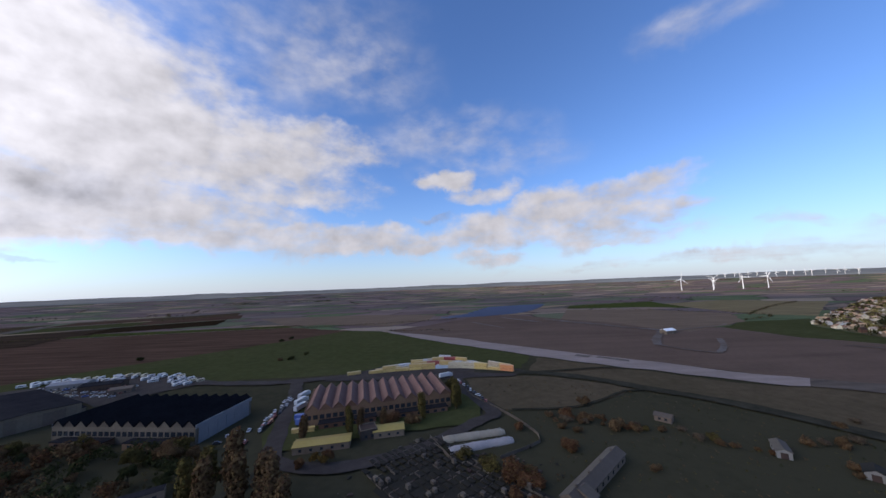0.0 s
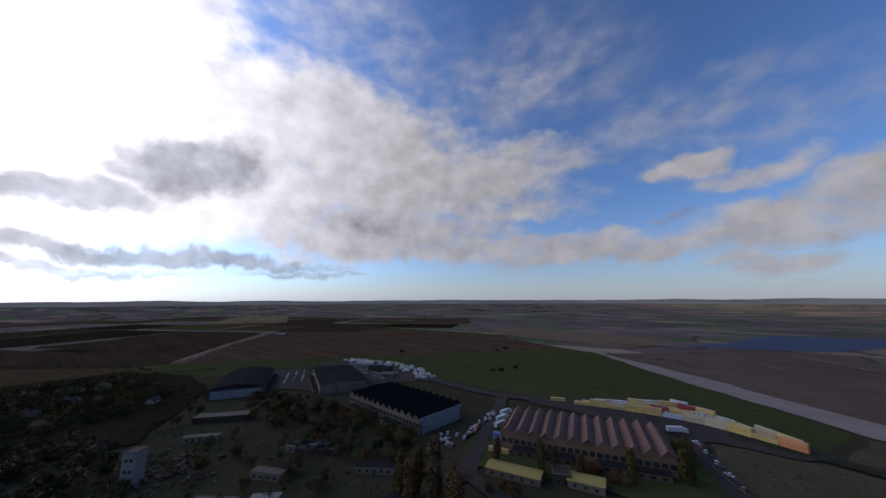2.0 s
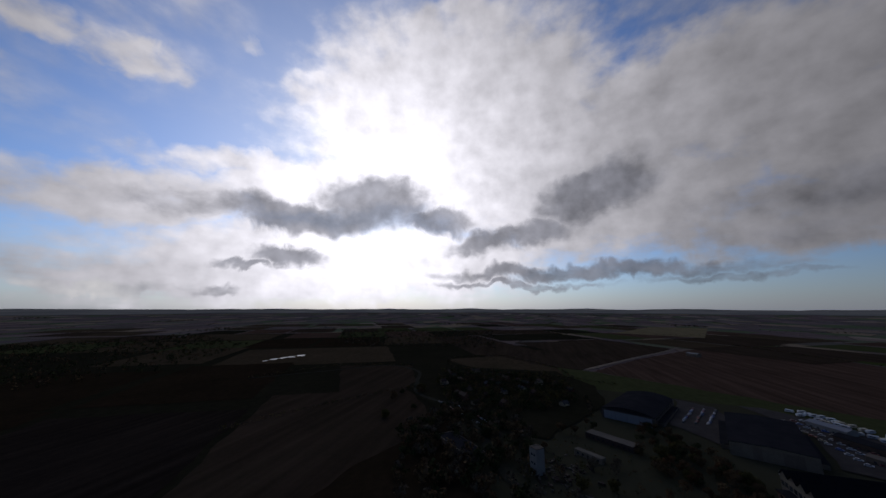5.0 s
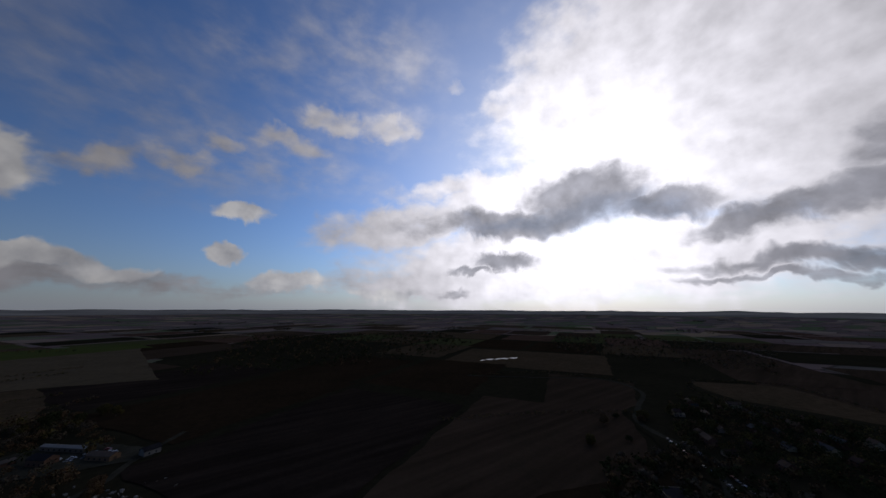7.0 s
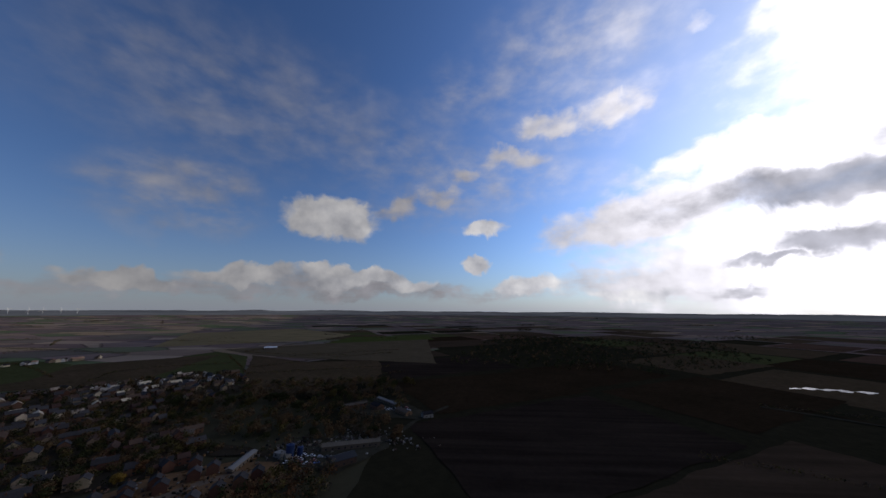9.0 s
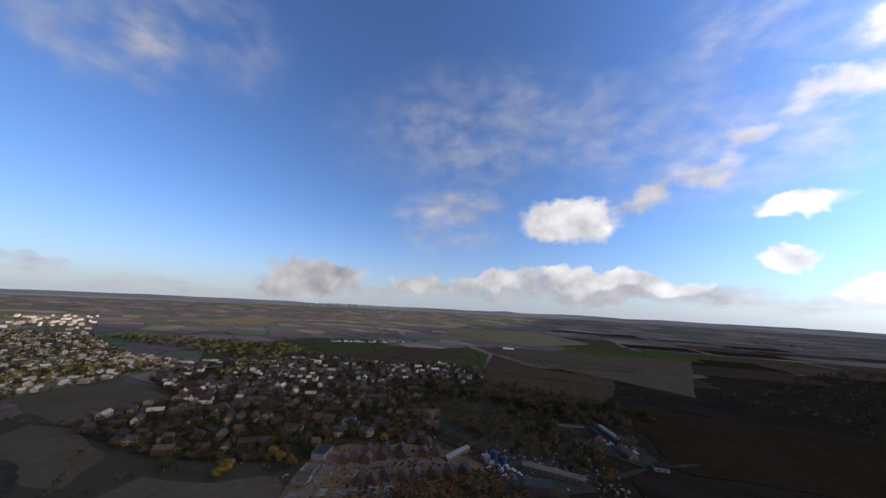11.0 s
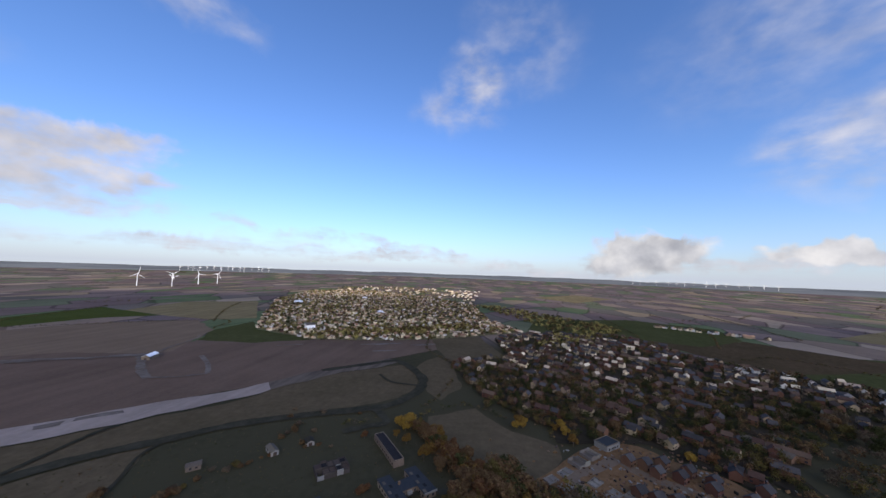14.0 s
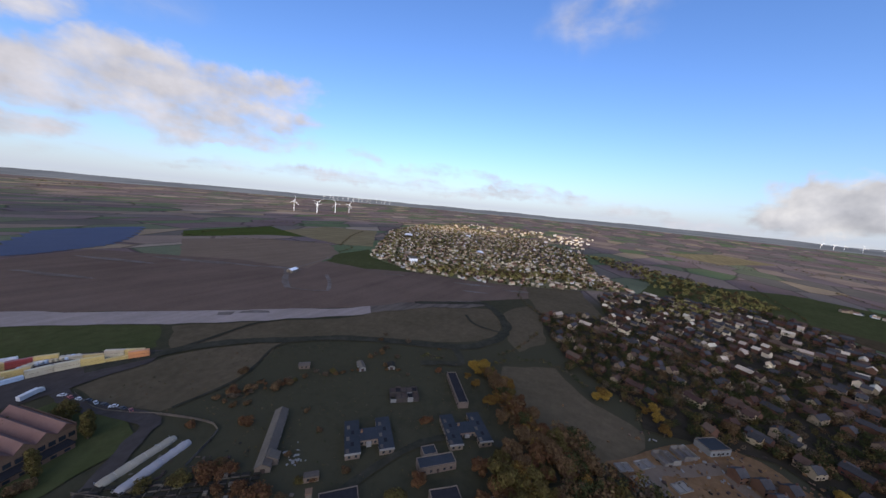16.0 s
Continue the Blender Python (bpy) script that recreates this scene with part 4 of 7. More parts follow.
hangar_gabled("long hangar with a faded pink ribbed roof of gables", pose(-50, 217, 0, 0, 0, 16), M_PINKROOF, M_BRICK, M_BRICK)
hangar_gabled("long hangar with a black gabled roof and pale end", pose(-180, 193, 0, 0, 0, -5), M_BLACKROOF, M_GREYROOF, M_BLUEWHITE)
hangar_plain("wide hangar with a dark flat-pitched roof", pose(-302, 213, 0, 0, 0, 65), M_DARKROOF, M_CREAM, M_CREAM, False, crown=1.2)
hangar_plain("wide hangar with a curved dark roof, pale blue doors", pose(-363, 144, 0, 0, 0, 60), M_DARKROOF, M_GREYROOF, M_BLUEWHITE, True, crown=3.6, eave=8)


# ---- station buildings ----
def windows_row(parent, x0, x1, y, z0, z1, count, width=1.3):
    for i in range(count):
        a = x0 + (i + 0.5) * (x1 - x0) / count
        part("window", Geo().box(a - width / 2, a + width / 2, y - 0.05, y + 0.05, z0, z1), M_GLASS, parent)


def h_block(label, m):
    """Derelict single-storey barrack block of two wings and a link, with flat patched roofs."""
    b = thing("barrack_block", label, "building", m, "old station blocks")
    for x in (-9.3, 9.3):
        part("wing", Geo().box(x - 4.0, x + 4.0, -13, 13, 0, 3.6), M_CREAM, b)
        part("roof", Geo().box(x - 4.3, x + 4.3, -13.3, 13.3, 3.62, 3.95), M_BLUEROOF, b)
        part("parapet", Geo().box(x - 4.3, x + 4.3, -13.75, -13.32, 3.3, 4.3), M_PALE, b)
        for k in range(5):
            a, c = x - 2.8 + (k * 2.7) % 5, -11 + k * 4.6
            part("roof_patch", Geo().box(a - 0.9, a + 0.9, c - 1.5, c + 1.5, 3.96, 4.02), M_DARKROOF if k % 2 else M_GREYROOF, b)
        windows_row(b, x - 3.6, x + 3.6, -13.03, 1.0, 2.4, 2)
        for s in (-4.03, 4.03):
            for i in range(6):
                a = -11.8 + i * 4.0
                part("window", Geo().box(x + s - 0.05, x + s + 0.05, a, a + 1.5, 1.0, 2.4), M_GLASS, b)
    part("link", Geo().box(-5.28, 5.28, -4.2, 5, 0, 3.6), M_CREAM, b)
    part("roof", Geo().box(-4.96, 4.96, -4.5, 5.3, 3.64, 3.92), M_BLUEROOF, b)
    windows_row(b, -5, 5, -4.23, 1.0, 2.4, 4)
    windows_row(b, -5, 5, 5.03, 1.0, 2.4, 4)
    part("chimney", Geo().box(-4.4, -3.3, 1.6, 2.7, 3.93, 5.6), M_BRICK, b)
    part("porch", Geo().box(-1.4, 1.4, -5.6, -4.26, 0, 2.6), M_PALE, b)
    return b


h_block("derelict H-shaped barrack block with a dark flat roof", pose(86, 85, 0, 0, 0, -44))
h_block("derelict H-shaped barrack block beside brown trees", pose(125, 40, 0, 0, 0, -47))


def flat_block(label, m, lx, ly, h, roof_mat=None, wall_mat=None, floors=2, parapet=True):
    b = thing("flat_roofed_block", label, "building", m, "old station blocks")
    part("wall", Geo().box(-lx / 2, lx / 2, -ly / 2, ly / 2, 0, h), wall_mat or M_CREAM, b)
    part("roof", Geo().box(-lx / 2 + 0.1, lx / 2 - 0.1, -ly / 2 + 0.1, ly / 2 - 0.1, h + 0.02, h + 0.25), roof_mat or M_BLUEROOF, b)
    if parapet:
        for s in (-1, 1):
            part("parapet", Geo().box(-lx / 2, lx / 2, min(s * ly / 2, s * (ly / 2 - 0.4)), max(s * ly / 2, s * (ly / 2 - 0.4)), h + 0.26, h + 0.55), M_CREAM, b)
            part("parapet", Geo().box(min(s * lx / 2, s * (lx / 2 - 0.4)), max(s * lx / 2, s * (lx / 2 - 0.4)), -ly / 2 + 0.42, ly / 2 - 0.42, h + 0.26, h + 0.55), M_CREAM, b)
    for k in range(floors):
        z = 1.0 + k * h / floors
        for y in (-ly / 2 - 0.03, ly / 2 + 0.03):
            windows_row(b, -lx / 2 + 1, lx / 2 - 1, y, z, z + 1.3, max(2, int(lx / 4)))
    part("door", Geo().box(-0.6, 0.6, -ly / 2 - 0.08, -ly / 2 - 0.02, 0, 2.1), M_RUST, b)
    return b


flat_block("long dark-roofed block with broken roof patches", pose(162, 64, 0, 0, 0, 40), 40.0, 7.4, 4.2, M_DARKROOF, floors=1)
flat_block("low block with a pale parapet round its roof", pose(92, 42, 0, 0, 0, -43), 20.8, 7.4, 4, floors=1)
flat_block("small low annexe block", pose(96, 49, 0, 0, 0, -41), 8.0, 6.6, 4, floors=1)
flat_block("flat-roofed block with a light well", pose(75, 27, 0, 0, 0, -46), 14.4, 9.8, 5, M_DARKROOF, floors=1)
flat_block("flat-roofed block beside bushes", pose(83, 7, 0, 0, 0, -46), 19.2, 8.2, 5, M_DARKROOF, floors=1)
flat_block("flat-roofed block beside the chimney", pose(48, 69, 0, 0, 0, -42), 17.6, 7.4, 4, M_DARKROOF, floors=1)
flat_block("small pale brick hut", pose(50, 90, 0, 0, 0, -43), 7.2, 3.7, 2.8, M_GREYROOF, floors=1, parapet=False)
flat_block("roofless grey concrete store", pose(-47, 173, 0, 0, 0, 23), 8.8, 9.0, 4.5, M_RUST, M_YARD, floors=1)
flat_block("long low workshop with a pale roof edge", pose(-230, -15, 0, 0, 0, 44), 44.0, 14.8, 5, M_DARKROOF, M_CREAM, floors=1)
flat_block("long hut with a pale flat roof", pose(-272, 97, 0, 0, 0, 51), 36.8, 9.8, 4, M_GREYROOF, M_RUST, floors=1, parapet=False)
flat_block("narrow hut with a pale roof", pose(-241, 76, 0, 0, 0, 49), 20.8, 4.9, 3.2, M_GREYROOF, floors=1, parapet=False)
flat_block("narrow windowed hut in the scrub", pose(-163, 84, 0, 0, 0, 27), 17.6, 5.7, 3.4, M_GREYROOF, floors=1, parapet=False)
flat_block("narrow windowed hut beside trees", pose(-125, 121, 0, 0, 0, 34), 20.8, 4.9, 3.4, M_DARKROOF, floors=1, parapet=False)
flat_block("low hut with a pale sheet roof", pose(-156, 58, 0, 0, 0, 37), 19.2, 7.4, 3.2, M_GREYROOF, floors=1, parapet=False)
flat_block("low hut with white roof lights", pose(-141, 73, 0, 0, 0, 44), 12.8, 7.4, 3.2, M_PALE, floors=1, parapet=False)
flat_block("small dark hut by the poplars", pose(-97, 111, 0, 0, 0, 12), 7.2, 9.8, 3.2, M_DARKROOF, floors=1, parapet=False)
flat_block("square pale water tower block", pose(-210, 40, 0, 0, 0, 42), 6.4, 6.6, 15, M_GREYROOF, M_PALE, floors=3)
flat_block("white store at the village edge", pose(555, 372, 0, 0, 0, 37), 32.0, 18.0, 12, M_GREYROOF, M_WHITE, floors=2)


def ruin(label, m, lx, ly, h, seed):
    """A roofless shell of pale walls with broken tops, rooms open to the sky."""
    rnd = random.Random(seed)
    b = thing("ruined_block", label, "ruin", m, "old station blocks")
    xs = [-lx / 2 + i * lx / 5 for i in range(6)]
    ys = [-ly / 2, 0, ly / 2]
    for y in ys:
        for a, c in zip(xs, xs[1:]):
            part("wall", Geo().box(a + 0.02, c - 0.02, y - 0.25, y + 0.25, 0, h * rnd.uniform(0.6, 1)), M_YARD if rnd.random() < 0.75 else M_PALE, b)
    for x in xs:
        for y in (-ly / 4, ly / 4):
            part("wall", Geo().box(x - 0.25, x + 0.25, y - ly / 4 + 0.3, y + ly / 4 - 0.3, 0, h * rnd.uniform(0.5, 1)), M_YARD, b)
    for i in range(10):
        a, y = xs[i % 5], ys[i // 5]
        if rnd.random() < 0.2:
            continue
        part("roof_sheet", Geo().box(a + 0.4, a + lx / 5 - 0.4, y + 0.4, y + ly / 2 - 0.4, h * 0.55 + 0.1 * (i % 3), h * 0.55 + 0.15 + 0.1 * (i % 3)), M_RUST if i % 3 else M_DARKROOF, b)
    return b


ruin("derelict block with broken walls and a collapsed dark roof", pose(133, 93, 0, 0, 0, -49), 20.0, 13.9, 4.0, 1)
ruin("derelict hut with broken red-brown roof", pose(-173, 114, 0, 0, 0, 30), 30.4, 9.8, 4, 2)
ruin("derelict walls among scrap", pose(138, -25, 0, 0, 0, 36), 24.0, 11.5, 4, 3)


def pitched_shed(label, m, lx, ly, h, rise, wall_mat, roof_mat, name="long_shed", bays=0):
    s = thing(name, label, "shed", m)
    part("wall", Geo().prism([(-ly / 2, 0), (ly / 2, 0), (ly / 2, h), (0, h + rise - 0.1), (-ly / 2, h)], -lx / 2, lx / 2, "x"), wall_mat, s)
    for k in (-1, 1):
        cover = part("roof", Geo().prism([(k * (ly / 2 + 0.4), h - 0.1), (0, h + rise), (0, h + rise + 0.2), (k * (ly / 2 + 0.4), h + 0.12)], -lx / 2 - 0.4, lx / 2 + 0.4, "x"), roof_mat, s)
        windows_row(s, -lx / 2 + 1, lx / 2 - 1, k * (ly / 2 + 0.03), 1.0, 2.2, max(2, int(lx / 5)))
    part("door", Geo().box(-lx / 2 - 0.08, -lx / 2 - 0.02, -1.2, 1.2, 0, 2.4), M_RUST, s)
    for i in range(bays):
        a = -lx / 2 + (i + 0.5) * lx / bays
        part("ridge_vent", Geo().box(a - 0.5, a + 0.5, -0.4, 0.4, h + rise + 0.22, h + rise + 0.8), roof_mat, cover)
    return s


pitched_shed("long brick shed with a grey sheet roof", pose(55, 128, 0, 0, 0, 44), 44.8, 7.1, 3.2, 2.1, M_CREAM, M_GREYROOF, bays=4)
pitched_shed("cross wing of the brick shed", pose(45, 116, 0, 0, 0, 43), 4.8, 9.0, 3.4, 2.2, M_CREAM, M_GREYROOF)
pitched_shed("small derelict hut with a grey roof", pose(116, 180, 0, 0, 0, -46), 8.0, 5.7, 2.8, 1.2, M_CREAM, M_GREYROOF, "small_hut")
pitched_shed("small derelict hut with open walls", pose(143, 144, 0, 0, 0, 56), 11.2, 4.9, 2.8, 1.2, M_PALE, M_GREYROOF, "small_hut")
pitched_shed("small hut covered with dark earth", pose(159, 125, 0, 0, 0, 42), 7.2, 5.7, 2.6, 1.4, M_PALE, M_RUBBLE, "small_hut")
pitched_shed("pale farm barn with a white roof", pose(304, 454, 0, 0, 0, 22), 19.2, 9.8, 4.5, 2.5, M_CREAM, M_WHITE, "barn")
pitched_shed("long white-roofed building at the site edge", pose(136, -187, 0, 0, 0, -86), 30.4, 4.9, 3.4, 1.0, M_CREAM, M_PALE, "barn")
pitched_shed("brick barn under a grey sheet roof", pose(226, -225, 0, 0, 0, 27), 32.0, 9.8, 4.5, 2.5, M_BRICK, M_GREYROOF, "barn")
YZ = 0.35
pitched_shed("long plant-yard shed with a pale sheet roof", pose(66, -221, YZ, 0, 0, 19), 46, 8, 3.6, 1.4, M_GREYROOF, M_GREYROOF, "long_shed")
pitched_shed("dark-roofed barn beside the plant yard", pose(64, -193, YZ, 0, 0, 40), 19, 11, 4.5, 2.0, M_RUST, M_BLUEROOF, "barn")
pitched_shed("low stable range with a grey roof", pose(100, -330, YZ, 0, 0, 36), 30, 6, 2.8, 1.4, M_BRICK, M_GREYROOF, "stable")
pitched_shed("long farm shed with a white sheet roof", pose(64, -346, YZ, 0, 0, -43), 40, 5, 3.4, 1.0, M_CREAM, M_PALE, "long_shed")
pitched_shed("brick farm barn with a dark roof", pose(71, -324, YZ, 0, 0, -43), 15, 9, 4.5, 2.4, M_BRICK, M_DARKROOF, "barn")
pitched_shed("farm shed with a rusty roof", pose(38, -309, YZ, 0, 0, -43), 20, 8, 3.6, 1.6, M_BRICK, M_RUST, "barn")
pitched_shed("small pale-gabled farm building", pose(11, -300, YZ, 0, 0, 30), 11, 7, 3.6, 2.4, M_PALE, M_DARKROOF, "barn")


def tank(label, x, y, r, h, material):
    """An upright steel tank with a shallow cone on top and a ladder."""
    t = thing("storage_tank", label, "tank", pose(x, y, YZ))
    n = 20
    ring = [(math.cos(2 * math.pi * i / n), math.sin(2 * math.pi * i / n)) for i in range(n)]
    g = Geo()
    g.v = [(r * a, r * b, z) for z in (0, h) for a, b in ring]
    g.f = [(i, (i + 1) % n, n + (i + 1) % n, n + i) for i in range(n)] + [tuple(reversed(range(n))), tuple(range(n, 2 * n))]
    part("body", g, material, t)
    c = Geo()
    c.v = [(r * 1.04 * a, r * 1.04 * b, h + 0.01) for a, b in ring] + [(0, 0, h + r * 0.4)]
    c.f = [(i, (i + 1) % n, n) for i in range(n)] + [tuple(reversed(range(n)))]
    top = part("roof", c, material, t)
    part("hatch", Geo().box(-0.4, 0.4, -0.4, 0.4, h + r * 0.36, h + r * 0.4 + 0.3), M_RUST, top)
    for z in (h * 0.33, h * 0.66):
        b = Geo()
        b.v = [(r * 1.015 * p, r * 1.015 * q, z + d) for d in (0, 0.2) for p, q in ring]
        b.f = [(i, (i + 1) % n, n + (i + 1) % n, n + i) for i in range(n)]
        part("band", b, material, t)
    ladder = Geo()
    for s in (-0.25, 0.25):
        ladder.box(r + 0.1, r + 0.16, s - 0.03, s + 0.03, 0, h)
    for i in range(int(h / 0.4)):
        ladder.box(r + 0.1, r + 0.16, -0.22, 0.22, 0.3 + i * 0.4, 0.34 + i * 0.4)
    part("ladder", ladder, M_STEEL, t)
    return t


M_TANK = mat("blue_tank_paint", (0.012, 0.024, 0.075), (0.022, 0.04, 0.11), 0.5, 0.6, 0.1, spread=0.1)
tank("tall dark blue steel storage tank in the plant yard", 107, -200, 3.0, 9.0, M_TANK)
tank("smaller blue steel storage tank in the plant yard", 101, -204, 2.2, 6.0, M_TANK)
tank("pale steel storage tank in the plant yard", 111, -195, 1.8, 5.0, M_PALE)
for k, (x, y, w) in enumerate(((-67, 162, 27), (-36, 175, 16))):
    pitched_shed("low shed with a yellow sheet roof", pose(x, y, 0, 0, 0, 12), w, 9, 3.4, 0.8, M_CREAM, M_YELLOW, "yellow_shed")


def tunnel(label, m, length, radius, material):
    """A plastic-covered tunnel, sagging a little between its hoops."""
    t = thing("storage_tunnel", label, "tunnel", m)
    g, n, k = Geo(), 12, int(length / 2)
    for j in range(k + 1):
        y = -length / 2 + length * j / k
        r = radius * (1 - 0.07 * (j % 2) + 0.08 * noise.noise(Vector((j * 0.4, length, radius)))) * (1 - 0.25 * max(0, abs(y) - length / 2 + 2) / 2)
        for i in range(n + 1):
            a = math.pi * i / n
            w = 1 + 0.05 * noise.noise(Vector((i * 0.7, j * 0.9, length)))
            g.v.append((r * math.cos(a) * w, y, r * 0.95 * math.sin(a) * w))
    for j in range(k):
        g.f += [(j * (n + 1) + i, j * (n + 1) + i + 1, (j + 1) * (n + 1) + i + 1, (j + 1) * (n + 1) + i) for i in range(n)]
    g.f += [tuple(range(n + 1)), tuple(k * (n + 1) + i for i in reversed(range(n + 1)))]
    part("cover", g, material, t)
    for j in range(0, k + 1, 3):
        y, h = -length / 2 + length * j / k, Geo()
        for i in range(9):
            a = math.pi * (i + 0.5) / 9
            h.box((radius + 0.06) * math.cos(a) - 0.08, (radius + 0.06) * math.cos(a) + 0.08, y - 0.08, y + 0.08, (radius + 0.02) * 0.95 * math.sin(a), (radius + 0.02) * 0.95 * math.sin(a) + 0.12)
        part("hoop", h, M_STEEL, t)
    return t


tunnel("long stained cream plastic-covered tunnel", pose(10, 168, 0, 0, 0, -77), 33, 2.6, M_CREAMPL)
tunnel("long white plastic-covered tunnel", pose(13, 158, 0, 0, 0, -74), 33, 2.6, M_PLASTIC)

chim = thing("boiler_chimney", "square pale brick chimney on an old boiler house", "chimney", pose(37, 76, 0, 0, 0, -42))
part("shaft", Geo().box(-1.3, 1.3, -1.3, 1.3, 0, 12), M_CREAM, chim)
part("cap", Geo().box(-1.5, 1.5, -1.5, 1.5, 12.02, 12.6), M_BRICK, chim)


def fence(label, pts, height=1.6, step=4.0):
    f = thing("fence", label, "fence", pose(pts[0][0], pts[0][1], 0))
    line = smooth_line(pts, step)
    ox, oy = pts[0]
    for (x0, y0), (x1, y1) in zip(line, line[1:]):
        d = math.hypot(x1 - x0, y1 - y0)
        a = math.degrees(math.atan2(y1 - y0, x1 - x0))
        at = pose(x0 - ox, y0 - oy, 0, 0, 0, a)
        part("post", Geo().box(-0.12, 0.12, -0.12, 0.12, 0, height + 0.15), M_GREYROOF, f, at=at)
        part("panel", Geo().box(0.13, d - 0.13, -0.06, 0.06, 0.02, height), M_GREYROOF, f, at=at)
    return f


fence("pale concrete panel fence round the yard", [(9, 262), (11, 235), (19, 217), (30, 199), (38, 182), (43, 167), (42, 160), (37, 156), (20, 146)])
fence("short pale concrete fence", [(-13, 168), (-2, 146)])
pitched_shed("workshop with a white sheet roof among caravans", pose(-346, 285, 0, 0, 0, 21), 27.2, 11.5, 4.5, 1.6, M_PALE, M_BLUEWHITE, "workshop")
pitched_shed("dark-roofed workshop among caravans", pose(-308, 278, 0, 0, 0, 21), 28.8, 13.1, 5, 1.8, M_RUST, M_DARKROOF, "workshop")
pitched_shed("small cream-roofed workshop beside parked cars", pose(-278, 265, 0, 0, 0, 26), 14.4, 8.2, 4, 1.4, M_CREAM, M_CREAM, "workshop")


# ---- vehicles and containers ----
PAINTS = [mat(n, a, b, 0.4, 0.9, 0.2, 0, spread=0.1, spec=0.5) for n, a, b in (
    ("white_car_paint", (0.4, 0.4, 0.4), (0.52, 0.52, 0.52)), ("silver_car_paint", (0.35, 0.36, 0.38), (0.45, 0.46, 0.48)),
    ("dark_car_paint", (0.02, 0.022, 0.03), (0.04, 0.042, 0.05)), ("red_car_paint", (0.2, 0.035, 0.03), (0.27, 0.05, 0.042)),
    ("blue_car_paint", (0.05, 0.1, 0.3), (0.08, 0.14, 0.36)), ("yellow_panel", (0.4, 0.28, 0.09), (0.5, 0.36, 0.14)),
    ("orange_panel", (0.45, 0.17, 0.07), (0.55, 0.24, 0.1)), ("pale_blue_panel", (0.3, 0.37, 0.45), (0.4, 0.46, 0.54)),
    ("cream_panel", (0.36, 0.3, 0.2), (0.45, 0.38, 0.27)))]
PAINT_WORDS = ["white", "silver", "dark", "red", "blue", "yellow", "orange-brown", "pale blue", "cream"]
MADE = {}


def wheels(parent, xs, y, r=0.32, w=0.22):
    g = Geo()
    n = 10
    for s in (0, w):
        g.v += [(r * math.cos(2 * math.pi * i / n), s - w / 2, r * math.sin(2 * math.pi * i / n)) for i in range(n)]
    g.f += [(i, (i + 1) % n, n + (i + 1) % n, n + i) for i in range(n)] + [tuple(reversed(range(n))), tuple(range(n, 2 * n))]
    me = g.mesh("wheel", M_TYRE)
    for x in xs:
        for s in (-1, 1):
            part("wheel", me, None, parent, at=pose(x, s * y, r))


def car(m, p):
    if ("car", p) in MADE:
        return copy_thing(MADE["car", p], m)
    c = thing("car", PAINT_WORDS[p] + " parked car on the yard", "car", m, "parked vehicles")
    part("body", Geo().prism([(-2.15, 0.3), (2.15, 0.3), (2.2, 0.7), (1.2, 0.92), (-2.0, 0.95), (-2.2, 0.75)], -0.85, 0.85, "y"), PAINTS[p], c)
    part("cabin", Geo().prism([(-1.7, 0.94), (1.15, 0.92), (0.45, 1.42), (-1.25, 1.45)], -0.74, 0.74, "y"), M_GLASS, c)
    part("roof", Geo().prism([(-1.3, 1.45), (0.5, 1.42), (0.4, 1.5), (-1.2, 1.52)], -0.72, 0.72, "y"), PAINTS[p], c)
    wheels(c, (-1.35, 1.35), 0.78)
    MADE["car", p] = c
    return c


def caravan(m, p):
    if ("caravan", p) in MADE:
        return copy_thing(MADE["caravan", p], m)
    c = thing("caravan", PAINT_WORDS[p] + " touring caravan parked in a row", "caravan", m, "stored caravans")
    part("body", Geo().prism([(-3, 0.5), (3, 0.5), (3.2, 1.4), (2.8, 2.6), (-2.8, 2.65), (-3.15, 1.5)], -1.1, 1.1, "y"), PAINTS[p], c)
    for s in (-1, 1):
        part("window", Geo().box(-1.8, 1.4, min(s * 1.1, s * 1.13), max(s * 1.1, s * 1.13), 1.4, 2.0), M_GLASS, c)
    part("front_window", Geo().box(3.0, 3.16, -0.8, 0.8, 1.5, 2.1), M_GLASS, c)
    part("drawbar", Geo().box(3.1, 4.2, -0.06, 0.06, 0.45, 0.55), M_STEEL, c)
    wheels(c, (0.0,), 1.05)
    MADE["caravan", p] = c
    return c


def trailer(m, p):
    if ("trailer", p) in MADE:
        return copy_thing(MADE["trailer", p], m)
    c = thing("container", PAINT_WORDS[p] + " steel storage container in a long row", "container", m, "rows of containers")
    side = []
    for i in range(17):
        a = -6 + i * 0.75
        side += [(a, 1.18), (a + 0.2, 1.24), (a + 0.45, 1.24), (a + 0.6, 1.18)] if i < 16 else [(6, 1.18)]
    outline = side + [(x, -y) for x, y in reversed(side)]
    body, n = Geo(), len(outline)
    body.v = [(x, y, z) for z in (0.15, 2.7) for x, y in outline]
    body.f = [(i, (i + 1) % n, n + (i + 1) % n, n + i) for i in range(n)] + [tuple(reversed(range(n))), tuple(range(n, 2 * n))]
    part("box", body, PAINTS[p], c)
    part("roof", Geo().box(-6.02, 6.02, -1.25, 1.25, 2.7, 2.78), PAINTS[p], c)
    for s in (-0.62, 0.62):
        part("door", Geo().box(6.0, 6.06, s - 0.58, s + 0.58, 0.3, 2.6), PAINTS[p], c)
    part("underframe", Geo().box(-5.9, 5.9, -1.1, 1.1, 0, 0.15), M_RUST, c)
    MADE["trailer", p] = c
    return c


